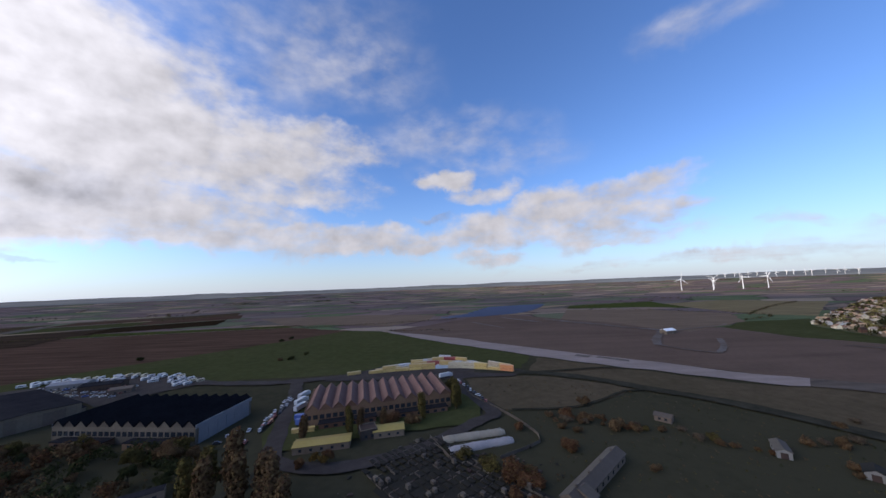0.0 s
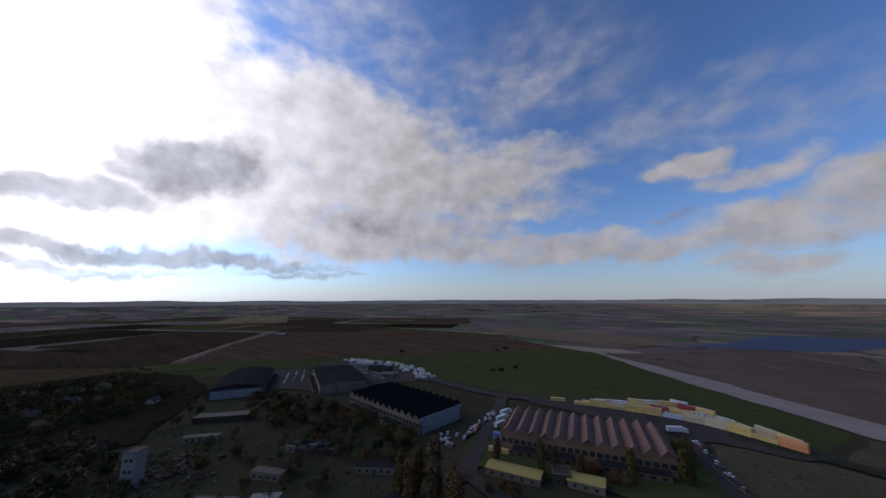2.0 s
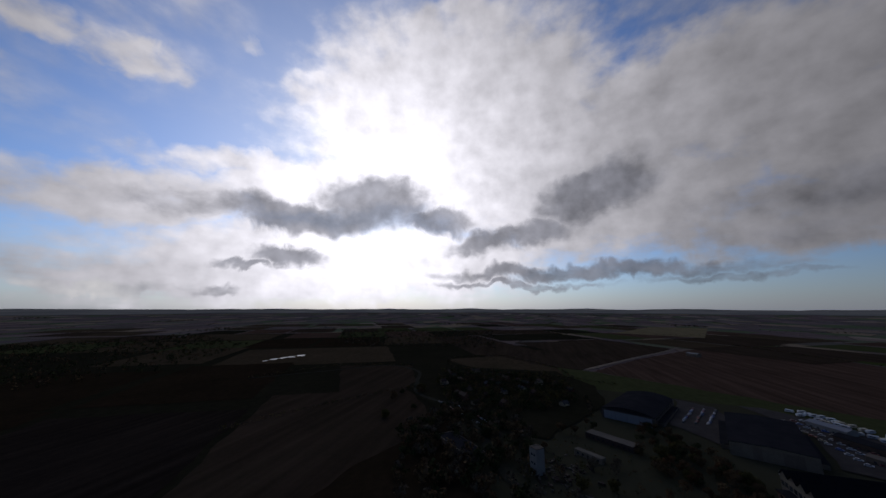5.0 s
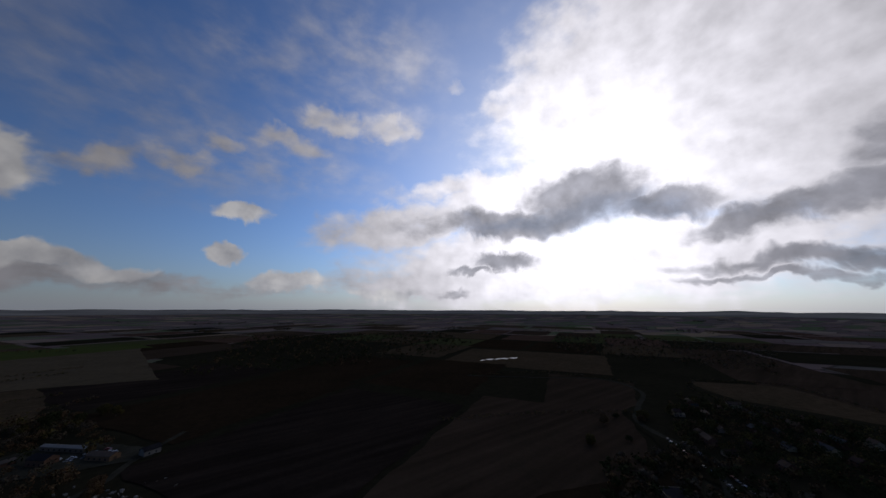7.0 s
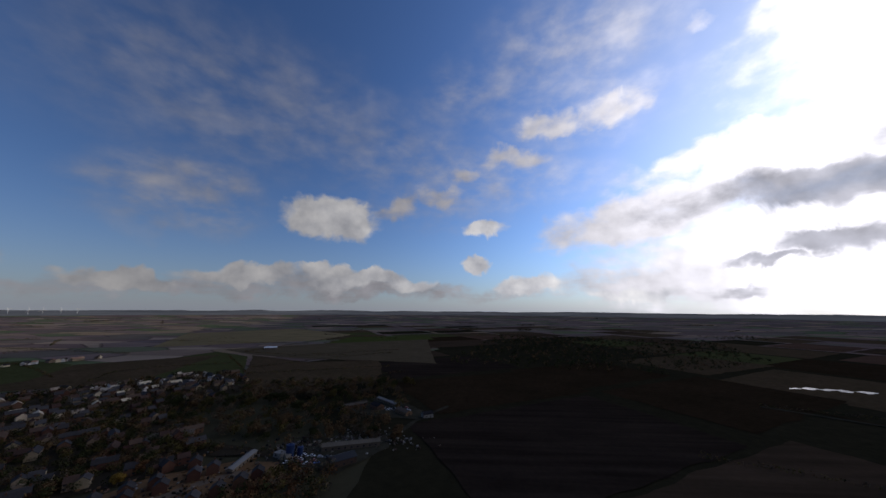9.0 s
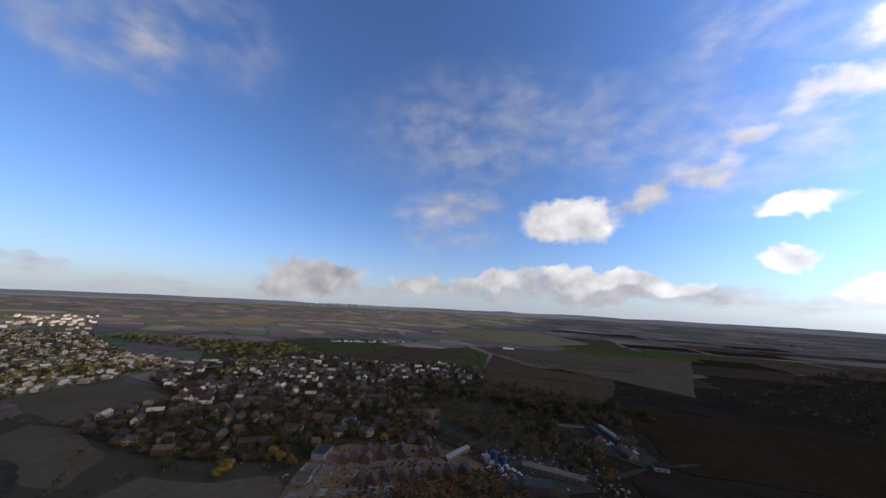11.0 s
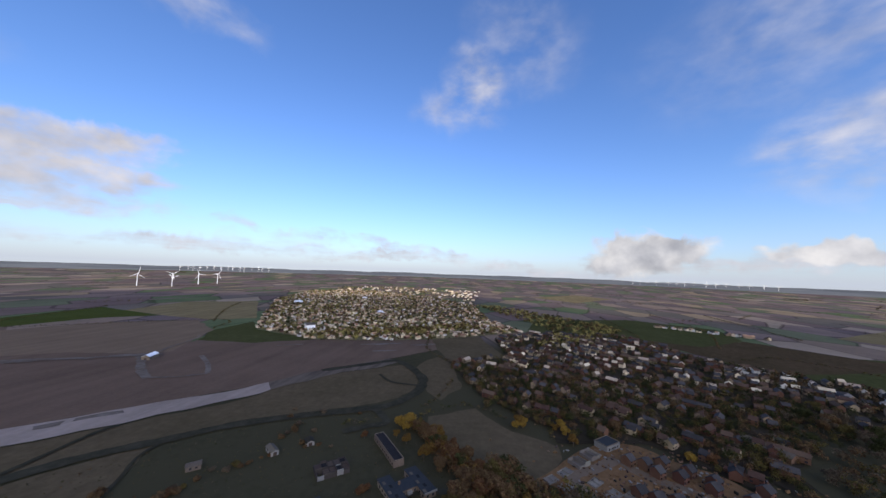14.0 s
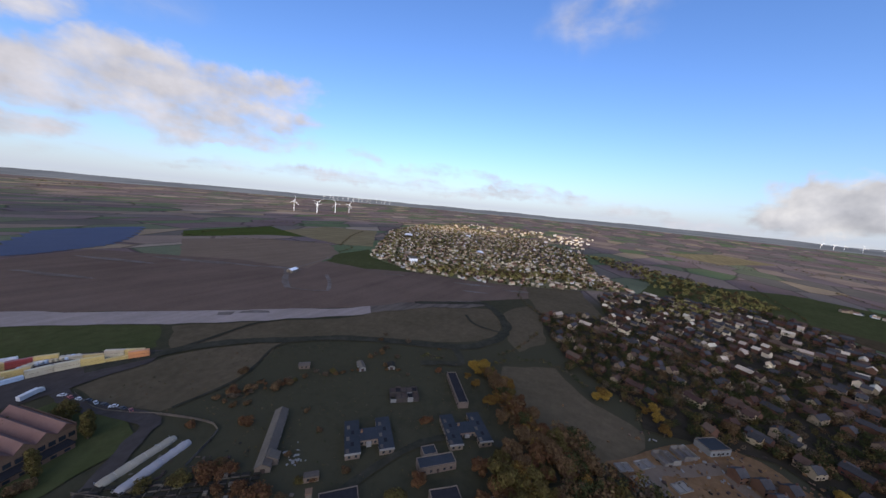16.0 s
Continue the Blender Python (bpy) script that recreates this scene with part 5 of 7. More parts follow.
def lorry(m, p):
    c = thing("lorry", PAINT_WORDS[p] + " box lorry parked beside the hangar", "lorry", m, "parked vehicles")
    part("cab", Geo().prism([(4.0, 0.6), (6.2, 0.6), (6.3, 1.8), (5.9, 3.0), (4.0, 3.1)], -1.2, 1.2, "y"), PAINTS[0], c)
    part("windscreen", Geo().box(6.12, 6.28, -1.05, 1.05, 1.9, 2.6), M_GLASS, c)
    part("box", Geo().box(-6.2, 3.7, -1.25, 1.25, 1.1, 3.9), PAINTS[p], c)
    part("chassis", Geo().box(-6, 5.8, -0.5, 0.5, 0.7, 1.08), M_RUST, c)
    wheels(c, (-5, -3.8, 4.9), 1.05, 0.5, 0.3)
    return c


rnd = random.Random(5)
for i in range(26):  # the plant yard and the farmyard
    u, v = ((92 + rnd.uniform(-14, 14), -196 + rnd.uniform(-9, 7)) if i < 14 else (52 + rnd.uniform(-20, 14), -326 + rnd.uniform(-8, 8)))
    car(pose(u, v, 0.35, 0, 0, rnd.uniform(0, 180)), rnd.choice((0, 0, 1, 2, 4, 3)))
# container rows on the apron
for pts, gap, order in (
        ([(-97, 292), (-82, 299)], 12.25, [5]), ([(-78, 295), (-49, 302), (-10, 306), (18, 302), (58, 284)], 12.25, [5, 5, 5, 5, 5, 7, 8, 8, 5, 5, 6, 8, 5]),
        ([(-73, 301), (-50, 308), (-19, 314), (18, 307)], 12.25, [5, 5, 8, 5, 3, 5, 8, 6, 5]), ([(-65, 311), (-44, 320), (-26, 321)], 12.25, [8, 0, 5, 8]),
        ([(-33, 325), (-9, 330), (18, 320), (53, 289)], 12.25, [8, 5, 3, 5, 8, 5, 8, 5]), ([(-37, 330), (-15, 339), (12, 328)], 12.25, [0, 8, 0, 5, 8])):
    line, walked = smooth_line(pts, 0.5), 0.0
    spots, last = [line[0]], line[0]
    for q in line[1:]:
        walked += math.hypot(q[0] - last[0], q[1] - last[1])
        last = q
        if walked >= gap:
            spots.append(q)
            walked = 0.0
    for k, ((x0, y0), (x1, y1)) in enumerate(zip(spots, spots[1:])):
        a = math.degrees(math.atan2(y1 - y0, x1 - x0))
        p = order[k % len(order)]
        trailer(pose((x0 + x1) / 2, (y0 + y1) / 2, 0.5, 0, 0, a), p)
        if rnd.random() < 0.55:
            trailer(pose((x0 + x1) / 2, (y0 + y1) / 2, 3.29, 0, 0, a + rnd.uniform(-0.5, 0.5)), p)
# caravans and cars
for i in range(16):
    a = i / 15
    caravan(pose(-14 + 36 * a, 312 + 6 * a + 9 * math.sin(a * 3.1), 0.5, 0, 0, 80 - 60 * a), rnd.choice((0, 0, 8, 7)))
for i in range(50):
    k = (i * 7) % 29
    x, y = -400 + 165 * (k / 28) + rnd.uniform(-4, 4), 286 + 30 * math.sin(0.4 + 2.5 * k / 28) - 12 * (i // 29) + rnd.uniform(-5, 4)
    caravan(pose(x, y, 0.4, 0, 0, 70 + rnd.uniform(-40, 40)), rnd.choice((0, 0, 0, 8, 1)))
for i in range(44):
    r, k = divmod(i, 11)
    car(pose(-372 + k * 9 + r * 3 + rnd.uniform(-1, 1), 290 - r * 9 - k * 1 + rnd.uniform(-1, 1), 0.55, 0, 0, 60 + rnd.uniform(-10, 10)), rnd.choice((0, 0, 1, 1, 2, 3, 4, 8)))
for i in range(22):
    a = i / 21
    car(pose(-112 - 8 * a + rnd.uniform(-2.5, 2.5), 182 + 54 * a, 0.55, 0, 0, 100 + rnd.uniform(-25, 25)), rnd.choice((0, 1, 2, 3, 6, 2)))
for i in range(12):
    car(pose(-119 + rnd.uniform(-8, 8), 176 + rnd.uniform(-8, 8), 0.1, 0, 0, rnd.uniform(0, 180)), rnd.choice((0, 1, 2, 3, 6)))
for i in range(30):
    r, k = divmod(i, 10)
    car(pose(-338 - k * 5 + rnd.uniform(-1, 1), 172 + k * 3 + r * 10, 0.45, 0, 0, 145 + rnd.uniform(-8, 8)), rnd.choice((0, 1, 1, 2, 3, 4)))
for i in range(30):
    r, k = divmod(i, 15)
    car(pose(-345 + k * 4.6 + r * 2, -50 + k * 4.2 - r * 11 + rnd.uniform(-1, 1), 0.1, 0, 0, 50 + rnd.uniform(-8, 8)), rnd.choice((0, 0, 1, 1, 2, 3)))
for x, y, a, p in ((-91, 195, 8, 4), (-87, 188, 8, 4), (-107, 224, 78, 0), (-111, 237, 80, 0), (-102, 213, 78, 1), (-6, 276, 30, 0)):
    lorry(pose(x, y, 0.55, 0, 0, a), p)
trailer(pose(-85, 179, 0.1, 0, 0, 12), 5)
for i in range(9):
    car(pose(4 + i * 2.2, 264 - i * 6, 0.6, 0, 0, 110 + rnd.uniform(-30, 30)), rnd.choice((0, 1, 2, 3)))

# ---- scrap, rubble and building-site pieces ----
def rubble(label, cx, cy, sx, sy, count, seed, mats, name="rubble_heap", top=1.2, z=0.0):
    rnd = random.Random(seed)
    ob = thing(name, label, "rubble", pose(cx, cy, z), kind="stuff")
    for mi, material in enumerate(mats):
        g = Geo()
        for i in range(count // len(mats)):
            x, y = rnd.gauss(0, sx / 2.4), rnd.gauss(0, sy / 2.4)
            w, d, h = rnd.uniform(0.4, 2.6), rnd.uniform(0.3, 1.6), rnd.uniform(0.2, top)
            k = len(g.v)
            g.box(-w / 2, w / 2, -d / 2, d / 2, -0.3, h)
            rot = Matrix.Rotation(rnd.uniform(0, 6.28), 3, "Z") @ Matrix.Rotation(rnd.uniform(-0.3, 0.3), 3, "X")
            for q in range(k, len(g.v)):
                v = rot @ Vector(g.v[q])
                g.v[q] = (v.x + x, v.y + y, max(v.z, 0) + 0.25)
        part("debris", g, material, ob)
    return ob


rubble("overgrown rubble and stored timber in dark rows", 0, 125, 40, 40, 420, 3, [M_RUST, M_RUBBLE, M_RUST, M_RUBBLE, M_GREYROOF], top=0.7)
rubble("scrap vehicles and pale sheets in a heap", -213, 55, 34, 22, 160, 4, [M_RUST, M_RUST, M_GREYROOF], "scrap_heap", 1.4)
rubble("white scattered sheets on the grass", 53, 108, 7, 6, 14, 6, [M_PALE], "scattered_sheets", 0.4)
rubble("heap of sheets and pipes by a plant yard", 107, -211, 26, 30, 260, 8, [M_SLAB, M_RUST, M_GREYROOF, M_RUST, M_DARKROOF], "scrap_heap", 2.0)
rubble("clutter along the yard edge", 61, -237, 60, 26, 240, 9, [M_RUST, M_GREYROOF, M_PALE], "scrap_heap", 1.5)
rubble("building materials heaped on bare earth", 169, -120, 60, 80, 420, 10, [M_PALE, M_BRICK, M_SAND, M_SAND, M_RUST], "material_heap", 1.1, SITE_Z - 0.2)
rubble("spoil heaps on the building site", 135, -135, 40, 90, 420, 11, [M_SAND, M_RUBBLE], "spoil_heap", 1.6, SITE_Z - 0.2)


def beds(label, cx, cy, turn, columns, rows, seed):
    """Rows of small dark beds inside pale edging, many of them overgrown."""
    rnd = random.Random(seed)
    ob = thing("allotment_beds", label, "allotment", pose(cx, cy, 1.0, 0, 0, turn), kind="stuff")
    soil, edge, frames = Geo(), Geo(), Geo()
    for c in range(columns):
        for r in range(rows):
            if rnd.random() < 0.12:
                continue
            x, y, w, d = (c - columns / 2) * 4.6 + rnd.uniform(-0.3, 0.3), (r - rows / 2) * 3.1 + rnd.uniform(-0.3, 0.3), rnd.uniform(1.6, 2.0), rnd.uniform(0.8, 1.1)
            soil.box(x - w, x + w, y - d, y + d, -0.3, rnd.uniform(0.08, 0.3))
            if rnd.random() < 0.35:
                edge.box(x - w - 0.3, x - w - 0.05, y - d, y + d, -0.3, rnd.uniform(0.25, 0.6))
            if rnd.random() < 0.2:
                edge.box(x - w, x + w, y - d - 0.3, y - d - 0.05, -0.3, rnd.uniform(0.25, 0.5))
            if rnd.random() < 0.12:
                frames.box(x - 0.9, x + 0.9, y - 0.7, y + 0.7, 0.2, rnd.uniform(1.0, 1.9))
    part("beds", soil, M_RUBBLE, ob)
    part("edging", edge, M_GREYROOF, ob)
    part("frames", frames, M_GREYROOF, ob)
    return ob


beds("dark overgrown allotment beds in close rows with pale edging", 0, 127, -48, 17, 14, 31)


# ---- unseen cloud added to shade the airfield: high up towards the sun ----
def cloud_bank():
    # The outline is the shade wanted on the ground, beyond the camera's clip end.
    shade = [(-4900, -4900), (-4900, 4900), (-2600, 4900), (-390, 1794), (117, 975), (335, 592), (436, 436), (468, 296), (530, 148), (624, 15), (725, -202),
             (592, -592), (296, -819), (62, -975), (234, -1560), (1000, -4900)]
    rim = []
    for (x0, y0), (x1, y1) in zip(shade, shade[1:] + shade[:1]):
        n = max(2, int(math.hypot(x1 - x0, y1 - y0) / 90))
        for i in range(n):
            x, y = x0 + (x1 - x0) * i / n, y0 + (y1 - y0) * i / n
            rim.append((x + 90 * noise.noise(Vector((x / 160, y / 160, 2))), y + 90 * noise.noise(Vector((x / 160, y / 160, 9)))))
    g, n = Geo(), len(rim)
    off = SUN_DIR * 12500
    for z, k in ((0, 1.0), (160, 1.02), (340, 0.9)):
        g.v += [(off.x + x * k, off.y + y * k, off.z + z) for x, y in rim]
    for r in range(2):
        g.f += [(r * n + i, r * n + (i + 1) % n, (r + 1) * n + (i + 1) % n, (r + 1) * n + i) for i in range(n)]
    g.f += [tuple(reversed(range(n))), tuple(range(2 * n, 3 * n))]
    return tagged(new("cloud", g.mesh("cloud", M_CLOUD)), "broad unseen grey-white cloud sheet below the sun, outlined for its shade", "cloud", kind="structure")


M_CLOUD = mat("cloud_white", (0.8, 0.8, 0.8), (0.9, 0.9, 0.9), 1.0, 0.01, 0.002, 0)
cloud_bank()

# ---- trees ----
# The golden leaves are olive with the sunlight round the town painted in.
LEAF = {k: mat("leaves_" + k, a, b, 0.9, 0.4, 0.1, 0, spread=0.28, spec=0.0) for k, a, b in (
    ("brown", (0.06851, 0.04088, 0.02099), (0.116, 0.07072, 0.03757)), ("olive", (0.05355, 0.04284, 0.0153), (0.09639, 0.0714, 0.0255)),
    ("rust", (0.0765, 0.0378, 0.0189), (0.1125, 0.0567, 0.0288)), ("orange", (0.0864, 0.04687, 0.0144), (0.1296, 0.0756, 0.02304)),
    ("yellow", (0.15, 0.092, 0.02), (0.23, 0.142, 0.034)), ("dark", (0.02415, 0.02645, 0.01092), (0.046, 0.046, 0.0184)),
    ("gold", (0.17, 0.14, 0.048), (0.27, 0.215, 0.075)), ("twig", (0.0624, 0.04512, 0.03072), (0.1008, 0.07488, 0.04992)))}


def leaf_cloud(g, rnd, lobes, count, size):
    """Small leaf faces over the lobes, thicker outside, with gaps."""
    for i in range(count):
        cx, cy, cz, rx, rz = rnd.choice(lobes)
        d = Vector((rnd.gauss(0, 1), rnd.gauss(0, 1), rnd.gauss(0, 1))).normalized() * rnd.uniform(0.55, 1.05)
        p = Vector((cx + d.x * rx, cy + d.y * rx, cz + d.z * rz))
        out = (d.normalized() + Vector((rnd.gauss(0, 0.45), rnd.gauss(0, 0.45), rnd.gauss(0, 0.45)))).normalized()
        u = out.cross(Vector((rnd.gauss(0, 1), rnd.gauss(0, 1), rnd.gauss(0, 1)))).normalized()
        w = out.cross(u)
        s = size * rnd.uniform(0.6, 1.4)
        k = len(g.v)
        g.v += [tuple(p - u * s), tuple(p - w * s * 0.7 + u * s * 0.2), tuple(p + u * s), tuple(p + w * s * 0.7 - u * s * 0.1)]
        g.f.append((k, k + 1, k + 2, k + 3))


def plain_mesh(g, name, material):
    me = bpy.data.meshes.new(name)
    me.from_pydata(g.v, [], g.f)
    me.materials.append(material)
    return me


def tree_lobes(kind, rnd):
    if kind == "poplar":
        return [(rnd.uniform(-0.5, 0.5), rnd.uniform(-0.5, 0.5), z, 1.7 * (1.15 - abs(z - 6) / 9), 1.8) for z in (2.5, 4, 5.5, 7, 8.5, 9.6)]
    if kind == "bush":
        return [(rnd.uniform(-1.4, 1.4), rnd.uniform(-1.4, 1.4), rnd.uniform(0.9, 1.8), rnd.uniform(1.1, 1.6), rnd.uniform(0.9, 1.3)) for _ in range(7)]
    out = [(0, 0, 6.3, 2.8, 2.6)]
    for i in range(8):
        a = 2 * math.pi * i / 8 + rnd.uniform(-0.3, 0.3)
        r = rnd.uniform(1.6, 3.2)
        out.append((r * math.cos(a), r * math.sin(a), rnd.uniform(3.0, 7.4), rnd.uniform(1.4, 2.2), rnd.uniform(1.2, 1.9)))
    return out


def limb(g, p, q, r0, r1, n=6):
    p, q = Vector(p), Vector(q)
    ax = (q - p).normalized()
    u = ax.orthogonal().normalized()
    w = ax.cross(u)
    k = len(g.v)
    for c, r in ((p, r0), (q, r1)):
        g.v += [tuple(c + (u * math.cos(2 * math.pi * i / n) + w * math.sin(2 * math.pi * i / n)) * r) for i in range(n)]
    g.f += [(k + i, k + (i + 1) % n, k + n + (i + 1) % n, k + n + i) for i in range(n)]


TREE_WORDS = {"brown": "brown autumn", "olive": "olive green", "rust": "rust-red autumn", "orange": "orange autumn", "yellow": "yellow autumn", "dark": "dark green", "gold": "sunlit-toned golden olive", "twig": "almost bare grey-brown"}


def tree(x, y, height, kind, colour, variant, turn=0.0, z=0.05):
    """A tree ten metres high at scale one: tapered trunk with limbs, and a crown of leaves."""
    key = (kind, colour, variant)
    s = height / (10.0 if kind != "bush" else 3.0)
    m = pose(x, y, z, 0, 0, turn)
    if key in MADE:
        t = copy_thing(MADE[key], m)
    else:
        rnd = random.Random(str(key))
        t = thing("poplar" if kind == "poplar" else "bush" if kind == "bush" else "tree",
                  TREE_WORDS[colour] + {"poplar": " tall slender poplar among huts", "bush": " low rounded bush on rough grass", "round": " broadleaf tree with a thinning crown"}[kind],
                  "bush" if kind == "bush" else "tree", m, "trees and bushes")
        lobes = tree_lobes(kind, rnd)
        trunk = Geo()
        top = 1.2 if kind == "bush" else 8.5 if kind == "poplar" else 6.5
        limb(trunk, (0, 0, -0.2), (0.1, 0, top * 0.5), 0.28 if kind != "bush" else 0.12, 0.18 if kind != "bush" else 0.08, 8)
        limb(trunk, (0.1, 0, top * 0.5), (0, 0.1, top), 0.18 if kind != "bush" else 0.08, 0.04, 8)
        for c in lobes[1:]:
            limb(trunk, (0.05, 0.02, c[2] * 0.5), (c[0], c[1], c[2]), 0.1 if kind != "bush" else 0.05, 0.025, 5)
        part("trunk", plain_mesh(trunk, "trunk", M_BARK), None, t)
        g = Geo()
        leaf_cloud(g, rnd, lobes, {"bush": 1300, "poplar": 2000, "round": 3000}[kind] if colour != "twig" else 1500, 0.28 if kind != "bush" else 0.19)
        part("crown", plain_mesh(g, "crown", LEAF[colour]), None, t)
        MADE[key] = t
    t.scale = (s, s, s * (0.9 + 0.2 * ((x * 7.3) % 1)))
    return t


tr = random.Random(21)


def grove(cx, cy, sx, sy, count, colours, low, high, kind="round"):
    for i in range(count):
        x, y = cx + tr.uniform(-sx, sx), cy + tr.uniform(-sy, sy)
        if any(abs(x - bx) < bw and abs(y - by) < bh for bx, by, bw, bh in KEEP):
            continue
        tree(x, y, tr.uniform(low, high), kind, tr.choice(colours), tr.randrange(2), tr.uniform(0, 360))


KEEP = [(-50, 217, 52, 36), (-180, 194, 52, 28), (11, 162, 26, 18), (-67, 162, 15, 7), (-36, 175, 10, 7), (86, 85, 22, 22), (125, 40, 22, 22), (-208, 40, 7, 7)]
for x, y, h in ((-93, 118, 21), (-84, 120, 23), (-78, 112, 20), (-70, 115, 22), (-64, 110, 19), (-98, 114, 18), (-58, 105, 16), (-88, 109, 20)):
    tree(x, y, h, "poplar", "brown" if h % 3 else "olive", int(h) % 2, x)
for x, y, h in ((-80, 168, 14), (-57, 173, 13), (-52, 177, 12), (-40, 180, 12), (-19, 191, 15), (1, 205, 15), (3, 208, 13)):
    tree(x, y, h, "poplar", "olive" if h % 2 else "brown", int(h) % 2, x)
grove(-187, 155, 56, 10, 16, ["brown", "rust", "brown", "olive"], 7, 11)
grove(-243, 134, 24, 19, 14, ["brown", "olive", "rust"], 8, 12)
grove(-294, 131, 18, 16, 7, ["brown", "dark"], 7, 10)
grove(-168, 132, 56, 6, 8, ["brown", "rust", "dark"], 5, 9)
grove(-196, 77, 40, 14, 6, ["brown", "twig", "olive"], 6, 10)
grove(-132, 90, 27, 11, 8, ["brown", "twig", "olive"], 6, 11)
grove(-131, 151, 13, 8, 5, ["brown", "olive"], 9, 13)
grove(-66, 145, 8, 3, 4, ["rust", "orange"], 5, 7)
grove(-19, 180, 6, 3, 4, ["twig", "rust"], 4, 6)
grove(27, 132, 8, 6, 6, ["rust", "brown", "olive"], 3, 5, "bush")
grove(22, 117, 6, 6, 3, ["rust"], 4, 6, "bush")
for i in range(22):
    a = i / 21
    tree(58 + 84 * a + tr.uniform(-4, 4), 188 - 6 * math.sin(a * 3.1) - 44 * a * a + tr.uniform(-5, 5), tr.uniform(1.6, 3.6), "bush", tr.choice(["brown", "brown", "twig", "olive", "rust"]), i % 2, i * 50)
for x, y, h, c in ((54, 154, 5, "rust"), (24, 134, 6.5, "rust"), (30, 126, 6, "rust"), (29, 101, 8, "rust"), (14, 138, 6, "olive"), (4, 148, 5, "olive"), (65, 189, 5.5, "rust"), (74, 182, 5.5, "brown"), (86, 170, 6, "brown"), (82, 133, 3, "brown"), (-24, 185, 6, "brown"), (-37, 187, 6.5, "rust"), (21, 130, 5, "rust")):
    tree(x, y, h, "bush", c, 0, x * 7)
grove(74, 178, 24, 11, 8, ["twig", "brown"], 2, 4, "bush")
for x, y, h, c in ((35, 175, 4, "rust"), (83, 208, 5, "brown"), (54, 151, 4, "rust"), (199, 66, 11, "yellow"), (194, 60, 9, "yellow"), (96, 5, 21, "olive"), (86, -5, 15, "olive"), (182, 64, 7, "orange")):
    tree(x, y, h, "round" if h > 6 else "bush", c, 0, x * 9)
for i in range(44):
    a = i / 43
    tree(204 - 80 * a + tr.uniform(-6, 6), 54 - 76 * a + tr.uniform(-6, 6), tr.uniform(8, 13), "round", tr.choice(["brown", "brown", "rust", "olive", "dark", "brown", "orange"]), i % 2, i * 40)
for x, y, h, c in ((99, -7, 20, "olive"), (103, -2, 17, "orange"), (207, 59, 12, "yellow"), (202, 62, 11, "yellow"), (175, 54, 9, "orange"), (156, 36, 12, "orange"), (146, 23, 12, "brown"), (119, 9, 15, "brown"), (101, 20, 12, "rust"), (135, 7, 13, "brown"), (126, -18, 13, "brown"),
                   (123, -31, 11, "orange"), (107, -22, 12, "brown"), (92, 7, 13, "rust"), (76, 43, 10, "rust"), (61, 46, 12, "olive"), (123, -4, 14, "rust"), (114, 1, 14, "brown"), (222, -37, 11, "yellow"), (175, 88, 7, "rust"), (-21, 234, 13, "olive"), (-1, 232, 14, "olive")):
    tree(x, y, h, "round", c, int(h) % 2, x * 3)
grove(105, -4, 24, 16, 26, ["brown", "brown", "rust", "olive"], 8, 12)
for x, y, h, c in ((223, -34, 11, "orange"), (232, -115, 12, "brown"), (196, -154, 9, "yellow"), (201, -74, 10, "orange"), (197, -207, 12, "brown"), (196, -168, 10, "rust"), (218, -31, 9, "yellow"), (161, -238, 14, "brown"), (146, -258, 15, "brown"), (157, -307, 16, "dark"), (267, -316, 15, "olive")):
    tree(x, y, h, "round", c, 0, x * 5)
grove(71, -15, 27, 14, 18, ["brown", "olive", "dark"], 7, 11)
grove(115, 62, 8, 6, 5, ["brown", "rust"], 3, 5, "bush")
grove(44, 96, 32, 24, 14, ["olive", "brown", "rust"], 2, 4, "bush")
grove(185, 138, 32, 32, 14, ["brown", "twig"], 2, 4, "bush")
grove(57, 55, 19, 6, 5, ["olive", "brown"], 6, 9)
grove(131, -42, 13, 8, 6, ["brown", "olive"], 6, 9)
for i in range(44):
    a = i / 43
    tree(300 - 240 * a + tr.uniform(-18, 18), -322 - 130 * a * a + tr.uniform(-16, 16), tr.uniform(10, 17), "round", tr.choice(["brown", "dark", "dark", "twig", "olive"]), i % 2, i * 33)
grove(110, -240, 88, 13, 16, ["brown", "dark", "twig"], 8, 13)
grove(-268, 49, 48, 48, 14, ["dark", "brown"], 6, 10)
grove(-356, -71, 88, 48, 18, ["dark", "brown", "olive"], 7, 12)
for x, y, h, c in ((226, -69, 10, "yellow"), (221, -64, 8, "orange"), (216, -71, 9, "yellow"), (-188, 371, 5, "dark"), (-199, 368, 4, "brown"), (-182, 397, 4, "dark"), (-394, 397, 5, "dark"), (-273, 509, 5, "dark"), (-268, 532, 5, "dark")):
    tree(x, y, h, "round" if h > 6 else "bush", c, 0, x * 9)

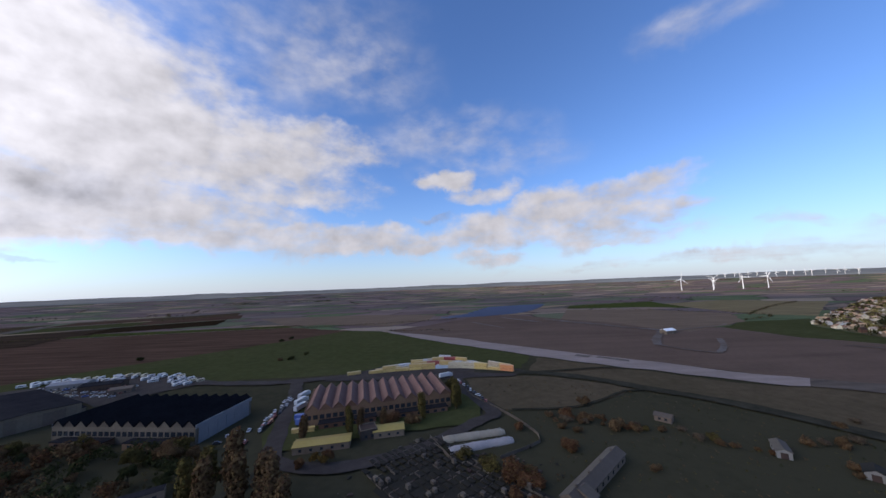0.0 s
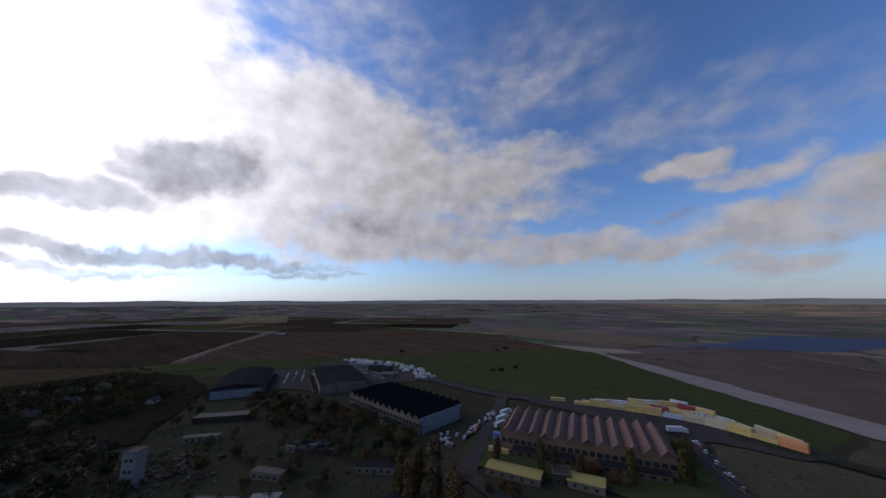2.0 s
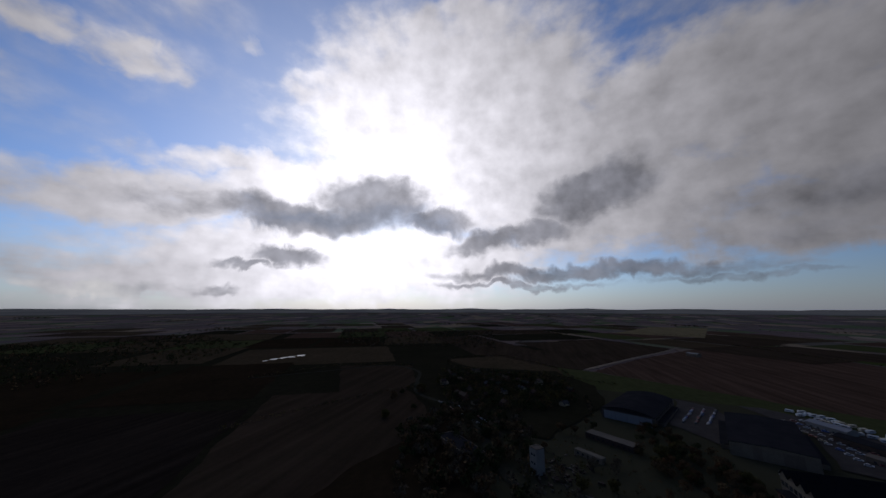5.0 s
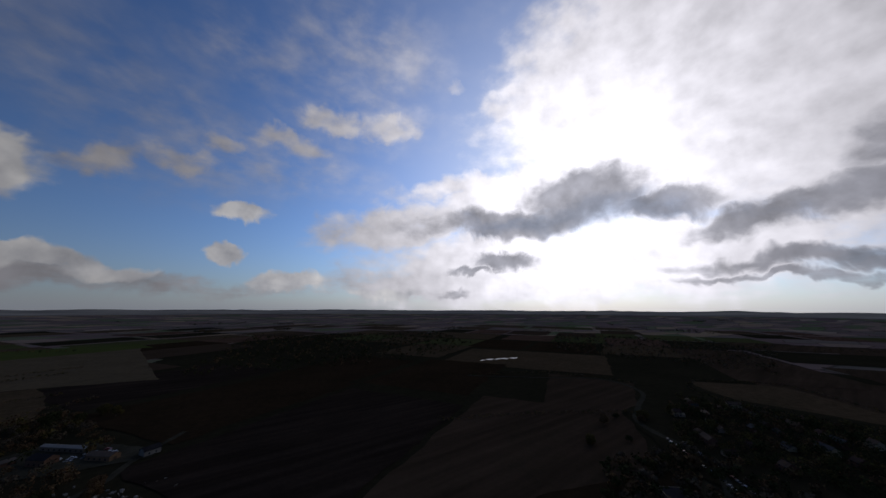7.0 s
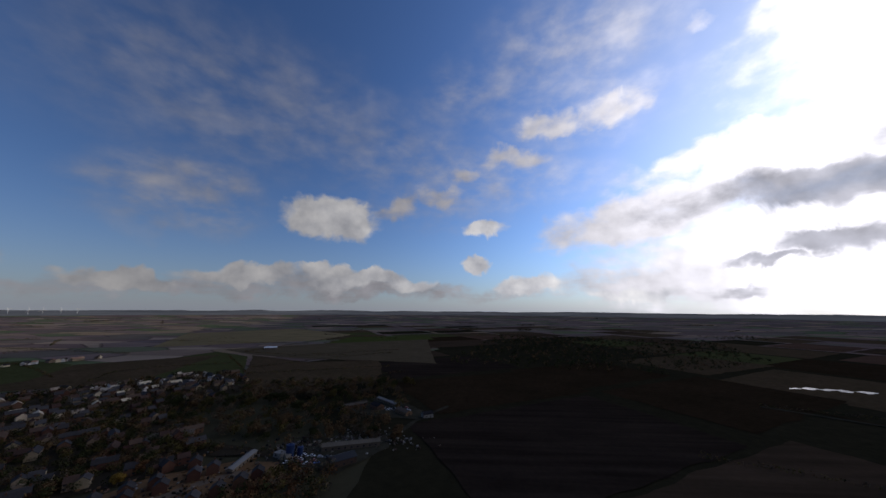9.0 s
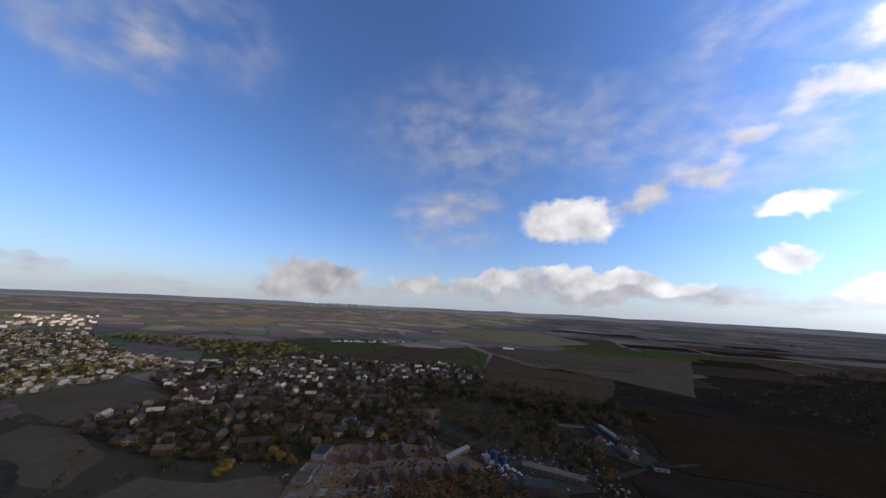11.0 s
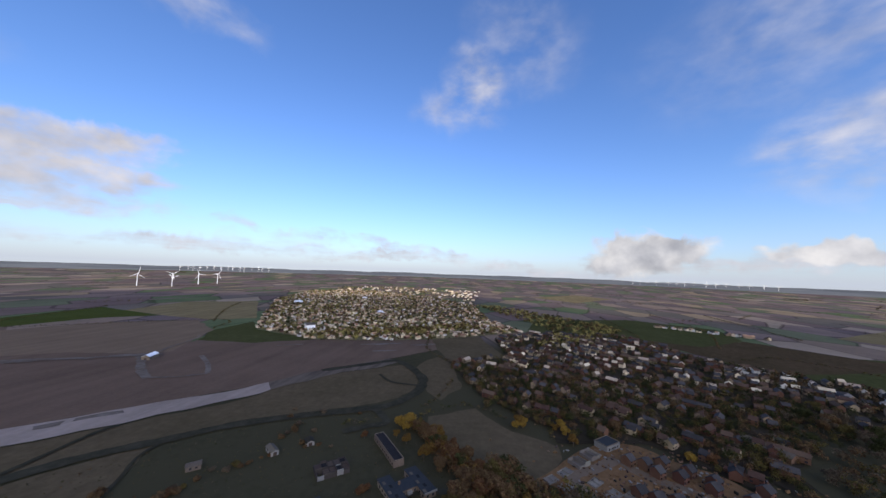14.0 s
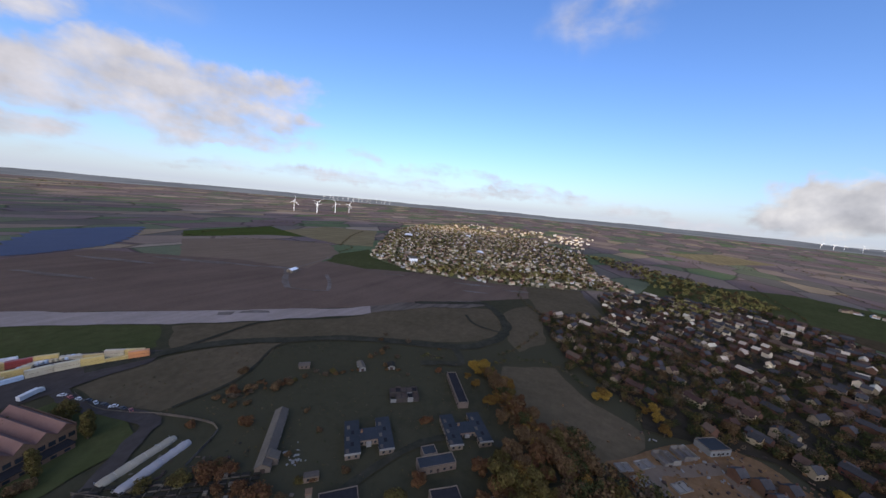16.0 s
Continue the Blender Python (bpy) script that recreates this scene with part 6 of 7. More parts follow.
# ---- houses ----
WALLS = [mat(n, a, b, 0.9, 1.2, 0.1, 0.2, spread=0.2, spec=0.03) for n, a, b in (
    ("red_brick", (0.082, 0.041, 0.0287), (0.123, 0.0656, 0.04674)), ("buff_brick", (0.2, 0.15, 0.1), (0.3, 0.23, 0.16)),
    ("white_render", (0.5, 0.48, 0.45), (0.68, 0.65, 0.6)), ("cream_wall", (0.55, 0.45, 0.31), (0.7, 0.58, 0.42)))]
ROOFS = [mat(n, a, b, 0.9, 1.0, 0.1, 0.3, spread=0.3, spec=0.03) for n, a, b in (
    ("brown_tiles", (0.051, 0.0323, 0.0255), (0.085, 0.0544, 0.0425)), ("grey_slates", (0.03276, 0.0312, 0.03276), (0.06084, 0.05694, 0.0585)),
    ("orange_tiles", (0.29, 0.175, 0.115), (0.41, 0.25, 0.165)), ("pale_concrete_tiles", (0.34, 0.27, 0.2), (0.46, 0.38, 0.29)))]
WALL_WORDS, ROOF_WORDS = ["red-brick", "buff-brick", "white-rendered", "cream"], ["brown tiled", "grey slate", "orange tiled", "pale tiled"]
HOUSE_SHAPES = [(7.2, 6.4, 4.6, 2.4), (8.8, 6.2, 2.6, 2.1), (13.5, 6.4, 4.6, 2.4), (6.4, 7, 4.8, 2.7)]


def house(x, y, turn, shape, wall, roof, group="village houses", z=1.3):
    key = ("house", shape, wall, roof)
    m = pose(x, y, z, 0, 0, turn)
    if key in MADE:
        return copy_thing(MADE[key], m)
    w, d, h, rise = HOUSE_SHAPES[shape]
    word = {0: " detached house with a ", 1: " bungalow with a ", 2: " terrace of cottages with a ", 3: " tall house with a "}[shape]
    t = thing("house", WALL_WORDS[wall] + word + ROOF_WORDS[roof] + " roof", "house", m, group)
    part("wall", Geo().prism([(-d / 2, 0), (d / 2, 0), (d / 2, h), (0, h + rise - 0.15), (-d / 2, h)], -w / 2, w / 2, "x"), WALLS[wall], t)
    e = 0.4
    top = part("roof", Geo().prism([(-d / 2 - e, h - 0.3), (0, h + rise - 0.1), (d / 2 + e, h - 0.3), (d / 2 + e, h - 0.05), (0, h + rise + 0.15), (-d / 2 - e, h - 0.05)], -w / 2 - 0.3, w / 2 + 0.3, "x"), ROOFS[roof], t)
    part("chimney", Geo().box(w / 2 - 1.4, w / 2 - 0.5, -0.4, 0.4, h + rise - 0.5, h + rise + 1.1), WALLS[0], top)
    part("door", Geo().box(-0.5, 0.5, -d / 2 - 0.06, -d / 2 - 0.01, 0, 2.05), M_RUST, t)
    for k in range(1 if h < 4 else 2):
        z = 0.9 + k * 2.6
        for y0 in (-d / 2 - 0.03, d / 2 + 0.03):
            for a in (-w * 0.32, w * 0.32):
                part("window", Geo().box(a - 0.75, a + 0.75, y0 - 0.04, y0 + 0.04, z, z + 1.2), M_GLASS, t)
    if shape == 0:
        part("garage", Geo().prism([(-2.6, 0), (2.6, 0), (2.6, 2.4), (0, 3.6), (-2.6, 2.4)], w / 2 + 0.02, w / 2 + 3.2, "x"), WALLS[wall], t)
    MADE[key] = t
    return t


VILLAGE = [(397, 45), (433, 18), (443, -34), (579, -16), (665, -73), (703, -281), (640, -330), (461, -368), (351, -424), (314, -430), (277, -388), (294, -281), (208, -235), (170, -178), (215, -136), (220, -69), (244, -36), (280, -4), (361, 38)]
SUBURB = [(-510, -100), (-508, 57), (-455, 90), (-375, 86), (-330, 40), (-333, -43), (-400, -81)]
TOWN = [(525, 473), (474, 315), (500, 200), (541, 105), (598, 25), (678, -75), (820, 0), (1180, 60), (1500, 330), (1700, 700), (1560, 980), (1048, 825), (824, 673), (670, 577)]
SOUTH = [(364, -502), (298, -435), (344, -391), (478, -341), (556, -301), (442, -474)]
hr = random.Random(8)
# Paler lawns for the town alone: its sunlight is painted into the colour.
M_SUNLAWN = mat("sunlit_toned_lawns", (0.1, 0.092, 0.046), (0.15, 0.13, 0.072), 0.95, 0.2, 0.03, spec=0.0, mottle=0.15)
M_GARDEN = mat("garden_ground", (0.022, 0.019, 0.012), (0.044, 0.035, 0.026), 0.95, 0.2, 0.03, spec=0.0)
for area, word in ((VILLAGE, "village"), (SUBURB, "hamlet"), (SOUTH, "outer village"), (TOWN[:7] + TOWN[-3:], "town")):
    field("dark lawns and lanes under the " + word, M_GARDEN if word != "town" else M_SUNLAWN, area, "gardens", "gardens")
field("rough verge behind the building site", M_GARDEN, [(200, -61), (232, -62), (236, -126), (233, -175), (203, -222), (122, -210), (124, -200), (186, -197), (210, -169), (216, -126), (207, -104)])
field("rough pasture round the hamlet", M_SHADEPASTURE, [(-612, -115), (-555, -54), (-556, 78), (-466, 121), (-379, 117), (-268, 49), (-288, -34), (-392, -122)])


def plots(area, angle, street, step, jitter=2.5, filled=0.86):
    """House places along both sides of parallel streets inside an area."""
    ca, sa = math.cos(radians(angle)), math.sin(radians(angle))
    us = [x * ca + y * sa for x, y in area]
    vs = [-x * sa + y * ca for x, y in area]
    v = min(vs)
    while v < max(vs):
        u = min(us)
        while u < max(us):
            bend = 14 * math.sin(u / 70 + v / 90)
            for side in (-1, 1):
                if hr.random() < filled:
                    uu, vv = u + hr.uniform(-jitter, jitter), v + bend + side * (10.5 + hr.uniform(-2, 5))
                    x, y = uu * ca - vv * sa, uu * sa + vv * ca
                    if inside(x, y, area):
                        yield x, y, angle + (0 if side < 0 else 180) + math.degrees(math.atan(14 / 70 * math.cos(u / 70 + v / 90))) + hr.uniform(-9, 9) + (90 if hr.random() < 0.3 else 0)
            u += step
        v += street


far_walls, far_roofs = [Geo() for _ in WALLS], [Geo() for _ in ROOFS]


def far_house(x, y, turn, shape, wall, roof, size=1.0):
    w, d, h, rise = [v * size for v in HOUSE_SHAPES[shape]]
    m = pose(x, y, land_height(x, y), 0, 0, turn)
    for g, shape_pts, a in ((far_walls[wall], [(-d / 2, 0), (d / 2, 0), (d / 2, h), (0, h + rise - 0.1), (-d / 2, h)], w / 2),
                            (far_roofs[roof], [(-d / 2 - 0.4, h - 0.25), (0, h + rise), (d / 2 + 0.4, h - 0.25), (d / 2 + 0.4, h), (0, h + rise + 0.25), (-d / 2 - 0.4, h)], w / 2 + 0.3)):
        k = len(g.v)
        g.prism(shape_pts, -a, a, "x")
        for q in range(k, len(g.v)):
            g.v[q] = tuple(m @ Vector(g.v[q]))


near = 0
village_spots = list(plots(VILLAGE, 55, 33, 12.5, 4, 0.82))
village_spots.sort(key=lambda p: math.hypot(p[0] - 200, p[1] + 90))
for k, (x, y, a) in enumerate(village_spots):
    if hr.random() < (0.4 if x < 360 else 0.2):
        continue
    shape, wall, roof = hr.choice((0, 0, 1, 2, 3, 0)), hr.choice((0, 0, 0, 1, 1, 0, 0, 1) if x < 360 else (0, 1, 0, 0, 1, 0, 3, 0)), hr.choice((0, 0, 1, 1, 1, 0) if x < 360 else (0, 1, 1, 1, 0, 3))
    if k < 240:
        house(x, y, a, shape, wall, roof)
    else:
        far_house(x, y, a, shape, wall, roof)
for k, (x, y, a) in enumerate(plots(SUBURB, 40, 50, 20, 4, 0.55)):
    spec = (hr.choice((1, 1, 0, 2)), hr.choice((0, 0, 1)), hr.choice((0, 1, 0)))
    house(x, y, a, *spec) if k < 40 else far_house(x, y, a, *spec)
for x, y, a in plots(TOWN, 62, 31, 12, 5, 0.85):
    if hr.random() < (0.8 if x < 800 else 0.5):
        far_house(x, y, a, hr.choice((0, 1, 1, 2, 3, 0)), hr.choice((1, 3, 3, 1, 2, 0)), hr.choice((2, 2, 3, 2, 0, 3)), 0.8)
for x, y, a in plots(SOUTH, -20, 40, 16):
    far_house(x, y, a, hr.choice((0, 1, 2)), hr.choice((0, 1, 2)), hr.choice((0, 1, 3)))
for i in range(190):
    far_house(1680 + hr.uniform(-470, 470), 510 + hr.uniform(-430, 390), hr.uniform(0, 180), hr.choice((0, 2, 2)), hr.choice((2, 3, 3)), hr.choice((2, 3)))
    if i >= 26:
        continue
    far_house(884 - 4.4 * i + hr.uniform(-5, 5), -450 - 7.0 * i + hr.uniform(-14, 14), hr.uniform(0, 180), hr.choice((0, 1, 2)), hr.choice((1, 2, 3)), hr.choice((0, 1, 2)))
town = thing("town_houses", "crowded brick and rendered houses of the town, under tiled roofs", "houses", pose(0, 0, 1.2), kind="stuff")
for g, m in zip(far_walls + far_roofs, WALLS + ROOFS):
    if g.f:
        part("walls" if m in WALLS else "roofs", g, m, town)
for x, y, a, s in ((984, 684, 30, 60), (1243, 544, 20, 50), (840, 321, 25, 40), (-811, 384, 30, 24), (504, -834, 20, 30)):
    pitched_shed("large pale-roofed works shed at the town edge", pose(x, y, 0.05, 0, 0, a), s, s * 0.5, 6, 2, M_CREAM, M_PALE if x < 0 else M_WHITE, "works_shed")

# building site: new houses, slabs, half-built walls
for x, y, a in ((172, -121, -55), (170, -134, -55), (161, -148, -58), (153, -164, -60), (147, -173, -60), (148, -100, -62), (144, -108, -62), (144, -119, -62), (134, -128, -64), (131, -136, -64),
                (124, -147, -66), (183, -107, -50), (181, -117, -52), (185, -130, -52), (178, -143, -54), (169, -153, -54), (181, -173, -30), (165, -179, -60), (117, -158, -66), (112, -168, -66)):
    house(x, y, a, 3, 0, 1, "new houses on the building site", SITE_Z)


def foundation(x, y, turn, w, d, high, seed):
    rnd = random.Random(seed)
    f = thing("foundation_slab", "pale concrete foundation slab with low block walls", "foundation", pose(x, y, SITE_Z, 0, 0, turn), "building site slabs")
    part("slab", Geo().box(-w / 2, w / 2, -d / 2, d / 2, 0, 0.35), M_SLAB, f)
    for a in (-w / 2 + 0.2, 0, w / 2 - 0.2):
        part("wall", Geo().box(a - 0.15, a + 0.15, -d / 2 + 0.1, d / 2 - 0.1, 0.36, 0.4 + high * rnd.uniform(0.4, 1)), M_SLAB, f)
    for b in (-d / 2 + 0.2, d / 2 - 0.2):
        for s in (-1, 1):
            part("wall", Geo().box(min(s * 0.2, s * (w / 2 - 0.4)), max(s * 0.2, s * (w / 2 - 0.4)), b - 0.15, b + 0.15, 0.36, 0.4 + high * rnd.uniform(0.4, 1)), M_SLAB, f)
    return f


for i, (x, y) in enumerate(((153, -49), (148, -58), (163, -60), (139, -67), (156, -77), (146, -84), (147, -95), (133, -80), (137, -104), (128, -92), (122, -104), (131, -113))):
    foundation(x, y, -52 + (i * 13) % 9, 9 + i % 3, 6 + i % 2, 0.8, i)
for i, (x, y) in enumerate(((176, -72), (188, -83))):
    foundation(x, y, -50, 12, 10, 3.0, 40 + i)
flat_block("half-built block with a grey roof", pose(205, -100, SITE_Z, 0, 0, -51), 16, 11, 4, M_BLUEROOF, M_PALE, floors=1)
flat_block("site cabins beside the road", pose(112, -199, SITE_Z, 0, 0, -22), 14, 6, 3, M_PALE, M_PALE, floors=1, parapet=False)

# ---- far trees, hedges and woods ----
scrub = {k: Geo() for k in LEAF}


def far_tree(x, y, h, colour, count, rnd):
    z, r = land_height(x, y), h * 0.46
    lobes = [(x + rnd.uniform(-r, r) * 0.6, y + rnd.uniform(-r, r) * 0.6, z + h * rnd.uniform(0.35, 0.75), r * 0.75, h * 0.27) for _ in range(4)]
    leaf_cloud(scrub[colour], rnd, lobes, count, h * (0.06 if count > 120 else 0.075 if count > 50 else 0.12))


def hedge(pts, h, colours, step=3.0, wild=1.5):
    for x, y in smooth_line(pts, step):
        far_tree(x + tr.uniform(-wild, wild), y + tr.uniform(-wild, wild), h * tr.uniform(0.6, 1.3), tr.choice(colours), 16, tr)


OPEN_YARD = [(66, -221, 27), (64, -193, 13), (90, -203, 22), (100, -330, 16), (64, -346, 21), (38, -309, 14), (71, -324, 13), (11, -300, 9)]


def scatter(area, count, low, high, colours, leaves=26):
    xs, ys = [p[0] for p in area], [p[1] for p in area]
    while count > 0:
        x, y = tr.uniform(min(xs), max(xs)), tr.uniform(min(ys), max(ys))
        if inside(x, y, area) and not any(math.hypot(x - a, y - b) < r for a, b, r in OPEN_YARD):
            far_tree(x, y, tr.uniform(low, high), tr.choice(colours), leaves, tr)
            count -= 1


NEAR_VILLAGE = [(376, 51), (336, 27), (257, -3), (232, -31), (227, -71), (231, -126), (227, -174), (197, -215), (250, -304), (333, -367), (390, -257), (371, -106), (404, 2)]
scatter(NEAR_VILLAGE, 980, 4, 10, ["brown", "dark", "olive", "brown", "dark", "twig", "dark"], 170)
scatter(VILLAGE, 1800, 4, 9, ["brown", "dark", "olive", "twig", "dark"], 80)
scatter(SUBURB, 480, 6, 12, ["brown", "dark", "olive", "dark"], 60)
scatter(TOWN, 6200, 4, 10, ["gold", "olive", "gold", "brown", "olive", "dark"], 46)
scatter([(1483, 391), (1544, 897), (2028, 1014), (2262, 546), (1794, 156), (1178, 53)], 700, 8, 13, ["gold", "olive", "dark"], 16)
scatter(SOUTH, 200, 6, 11, ["brown", "dark", "twig"], 40)
scatter([(-1315, -804), (-1444, -108), (-788, -36), (-782, -460)], 900, 8, 13, ["dark", "brown", "twig"], 14)
scatter([(13, -631), (-92, -982), (-197, -1366), (-936, -1170), (-694, -688), (-376, -542)], 1300, 9, 14, ["dark", "dark", "brown"], 14)
scatter([(521, -85), (704, -150), (1178, 53), (1181, -41), (793, -331), (648, -251)], 620, 7, 13, ["olive", "gold", "gold", "dark", "brown"], 36)
scatter([(488, 318), (550, 202), (583, 129), (670, 111), (673, 18), (716, 64), (623, 171), (538, 321)], 260, 7, 12, ["gold", "olive", "gold", "brown"], 50)
scatter([(97, -23), (124, -24), (156, -12), (158, -24), (127, -42), (91, -35)], 34, 9, 14, ["brown", "dark", "brown"], 300)
scatter([(208, -75), (230, -80), (232, -126), (229, -174), (200, -216), (149, -208), (189, -200), (216, -171), (221, -125)], 70, 5, 10, ["brown", "dark", "olive", "brown"], 150)
scatter([(66, -218), (195, -223), (251, -312), (298, -435), (78, -469), (30, -310)], 400, 6, 12, ["brown", "dark", "twig", "brown", "olive"], 90)
scatter([(-333, -43), (-263, -75), (-156, -40), (-154, 43), (-241, 44), (-318, 31)], 240, 5, 11, ["dark", "brown", "twig"], 50)
scatter([(16, 240), (60, 278), (110, 250), (170, 195), (222, 100), (212, 60), (140, 15), (60, 55), (30, 110), (46, 165), (30, 200)], 900, 0.5, 1.7, ["brown", "olive", "twig", "brown", "dark"], 22)
scatter([(110, 262), (200, 172), (260, 88), (300, 80), (370, 112), (300, 200), (90, 335)], 260, 0.4, 1.2, ["brown", "olive", "twig"], 18)
scatter([(-320, 90), (-120, 150), (-80, 100), (-140, 40), (-260, 20)], 420, 0.8, 2.6, ["brown", "olive", "dark", "dark"], 60)
WOODED = [(-297, 160), (-218, 167), (-136, 158), (-115, 140), (-133, 120), (-189, 110), (-251, 107), (-308, 124)]
scatter(WOODED, 80, 5, 10, ["brown", "rust", "brown", "dark", "dark"], 240)
scatter([(-239, 102), (-108, 113), (-62, 105), (-89, 86), (-154, 43), (-225, 26)], 60, 3, 7, ["brown", "dark", "twig", "olive"], 80)
scatter([(116, -26), (139, -9), (140, -67), (106, -167), (66, -203), (46, -75)], 260, 6, 12, ["brown", "dark", "olive", "rust", "twig"], 70)
scatter([(174, 29), (197, 53), (152, 24), (122, -10), (138, -17)], 40, 7, 11, ["brown", "orange", "rust"], 90)
for line in ([(347, -500), (404, -566), (525, -698)], [(381, -702), (314, -726), (254, -742)], [(347, -500), (247, -537), (118, -594)], [(231, -411), (156, -473), (77, -544)], [(372, -555), (258, -704), (154, -790)],
             [(535, -771), (455, -1231)], [(146, -855), (354, -736), (535, -771)], [(535, -414), (576, -509), (450, -598)], [(633, -445), (875, -553), (1180, -562)], [(711, -332), (1032, -350)],
             [(-548, -169), (-513, -292), (-384, -365)], [(-638, -122), (-704, -26), (-582, 84)], [(-638, -122), (-549, -83), (-503, 98)], [(-400, -108), (-312, -170), (-211, -220)], [(336, 937), (585, 631), (498, 548)],
             [(397, 49), (418, -37), (535, -22)], [(397, 49), (463, 98), (566, 113)], [(220, 54), (254, 16), (232, -24)], [(207, -59), (232, -61)], [(473, 299), (550, 202), (580, 122)], [(90, -174), (122, -204), (188, -209), (228, -181)],
             [(199, 96), (190, 112)], [(239, 55), (264, 46), (319, 38)], [(-111, 578), (-1, 552)], [(-1073, 591), (-699, 659), (-331, 711)], [(-312, 668), (12, 737)], [(570, 620), (733, 746), (907, 850)], [(397, 968), (674, 1073)],
             [(-568, 91), (-506, 102), (-474, 150)], [(-402, 100), (-330, 94)], [(792, -711), (1251, -780)], [(469, -981), (938, -1017)]):
    hedge(line, 4.5, ["dark", "brown", "olive", "twig"])
for i in range(150):
    a, r = tr.uniform(0, 2 * math.pi), tr.uniform(1300, 4300)
    x, y, b, n = r * math.cos(a), r * math.sin(a), tr.uniform(0, 3.14), tr.uniform(120, 420)
    hedge([(x, y), (x + n * math.cos(b), y + n * math.sin(b))], 7, ["dark", "brown", "olive"], 9.0, 5)
for i in range(26):
    a, r = tr.uniform(0, 2 * math.pi), tr.uniform(1700, 4200)
    x, y, w, d = r * math.cos(a), r * math.sin(a), tr.uniform(40, 150), tr.uniform(40, 120)
    scatter([(x - w, y - d), (x + w, y - d * 0.7), (x + w * 0.8, y + d), (x - w * 0.7, y + d * 0.9)], 60, 9, 14, ["dark", "brown", "dark", "olive"], 12)
wood = thing("scrub_and_hedges", "mixed brown and dark green hedges, garden trees and woods", "trees", pose(0, 0, 0), kind="stuff")
for k, g in scrub.items():
    if g.f:
        part("foliage", plain_mesh(g, "foliage", LEAF[k]), None, wood)

# ---- wind turbines ----
def blade_geo(length):
    g = Geo()
    for t, c, th in ((0.0, 1.6, 1.2), (0.12, 3.0, 0.8), (0.5, 2.0, 0.45), (0.97, 0.7, 0.2), (1.0, 0.3, 0.1)):
        g.v += [(-c * 0.3, -th / 2, length * t), (c * 0.7, 0, length * t), (-c * 0.3, th / 2, length * t)]
    for k in range(4):
        g.f += [(3 * k + i, 3 * k + (i + 1) % 3, 3 * k + 3 + (i + 1) % 3, 3 * k + 3 + i) for i in range(3)]
    g.f += [(2, 1, 0), (12, 13, 14)]
    return g


TURBINE = {}


def turbine(x, y, hub, blade, spin):
    m = pose(x, y, land_height(x, y) - 1, 0, 0, math.degrees(math.atan2(-x, y)) + 20)
    t = thing("wind_turbine", "white three-bladed wind turbine on open fields", "wind turbine", m, "wind turbines")
    key = (hub, blade)
    if key not in TURBINE:
        TURBINE[key] = [Geo().cyl(0, 0, 0, hub, hub * 0.03, hub * 0.018, 14).mesh("tower", M_WHITE), Geo().prism([(-2, hub - 2), (2, hub - 2), (2.2, hub + 1), (1.4, hub + 2.4), (-1.4, hub + 2.4), (-2.2, hub + 1)], -5, 7, "y").mesh("nacelle", M_WHITE),
                        blade_geo(blade).mesh("blade", M_WHITE), Geo().cyl(0, 0, -1.5, 1.5, 2.0, 1.6, 12).mesh("hub", M_WHITE)]
    tower, nac, bl, hb = TURBINE[key]
    part("tower", tower, None, t)
    part("nacelle", nac, None, t)
    part("hub", hb, None, t, at=pose(0, -6.5, hub + 0.3, 90, 0, 0))
    for k in range(3):
        part("blade", bl, None, t, at=pose(0, -6.8, hub + 0.3, 0, spin + 120 * k, 0))


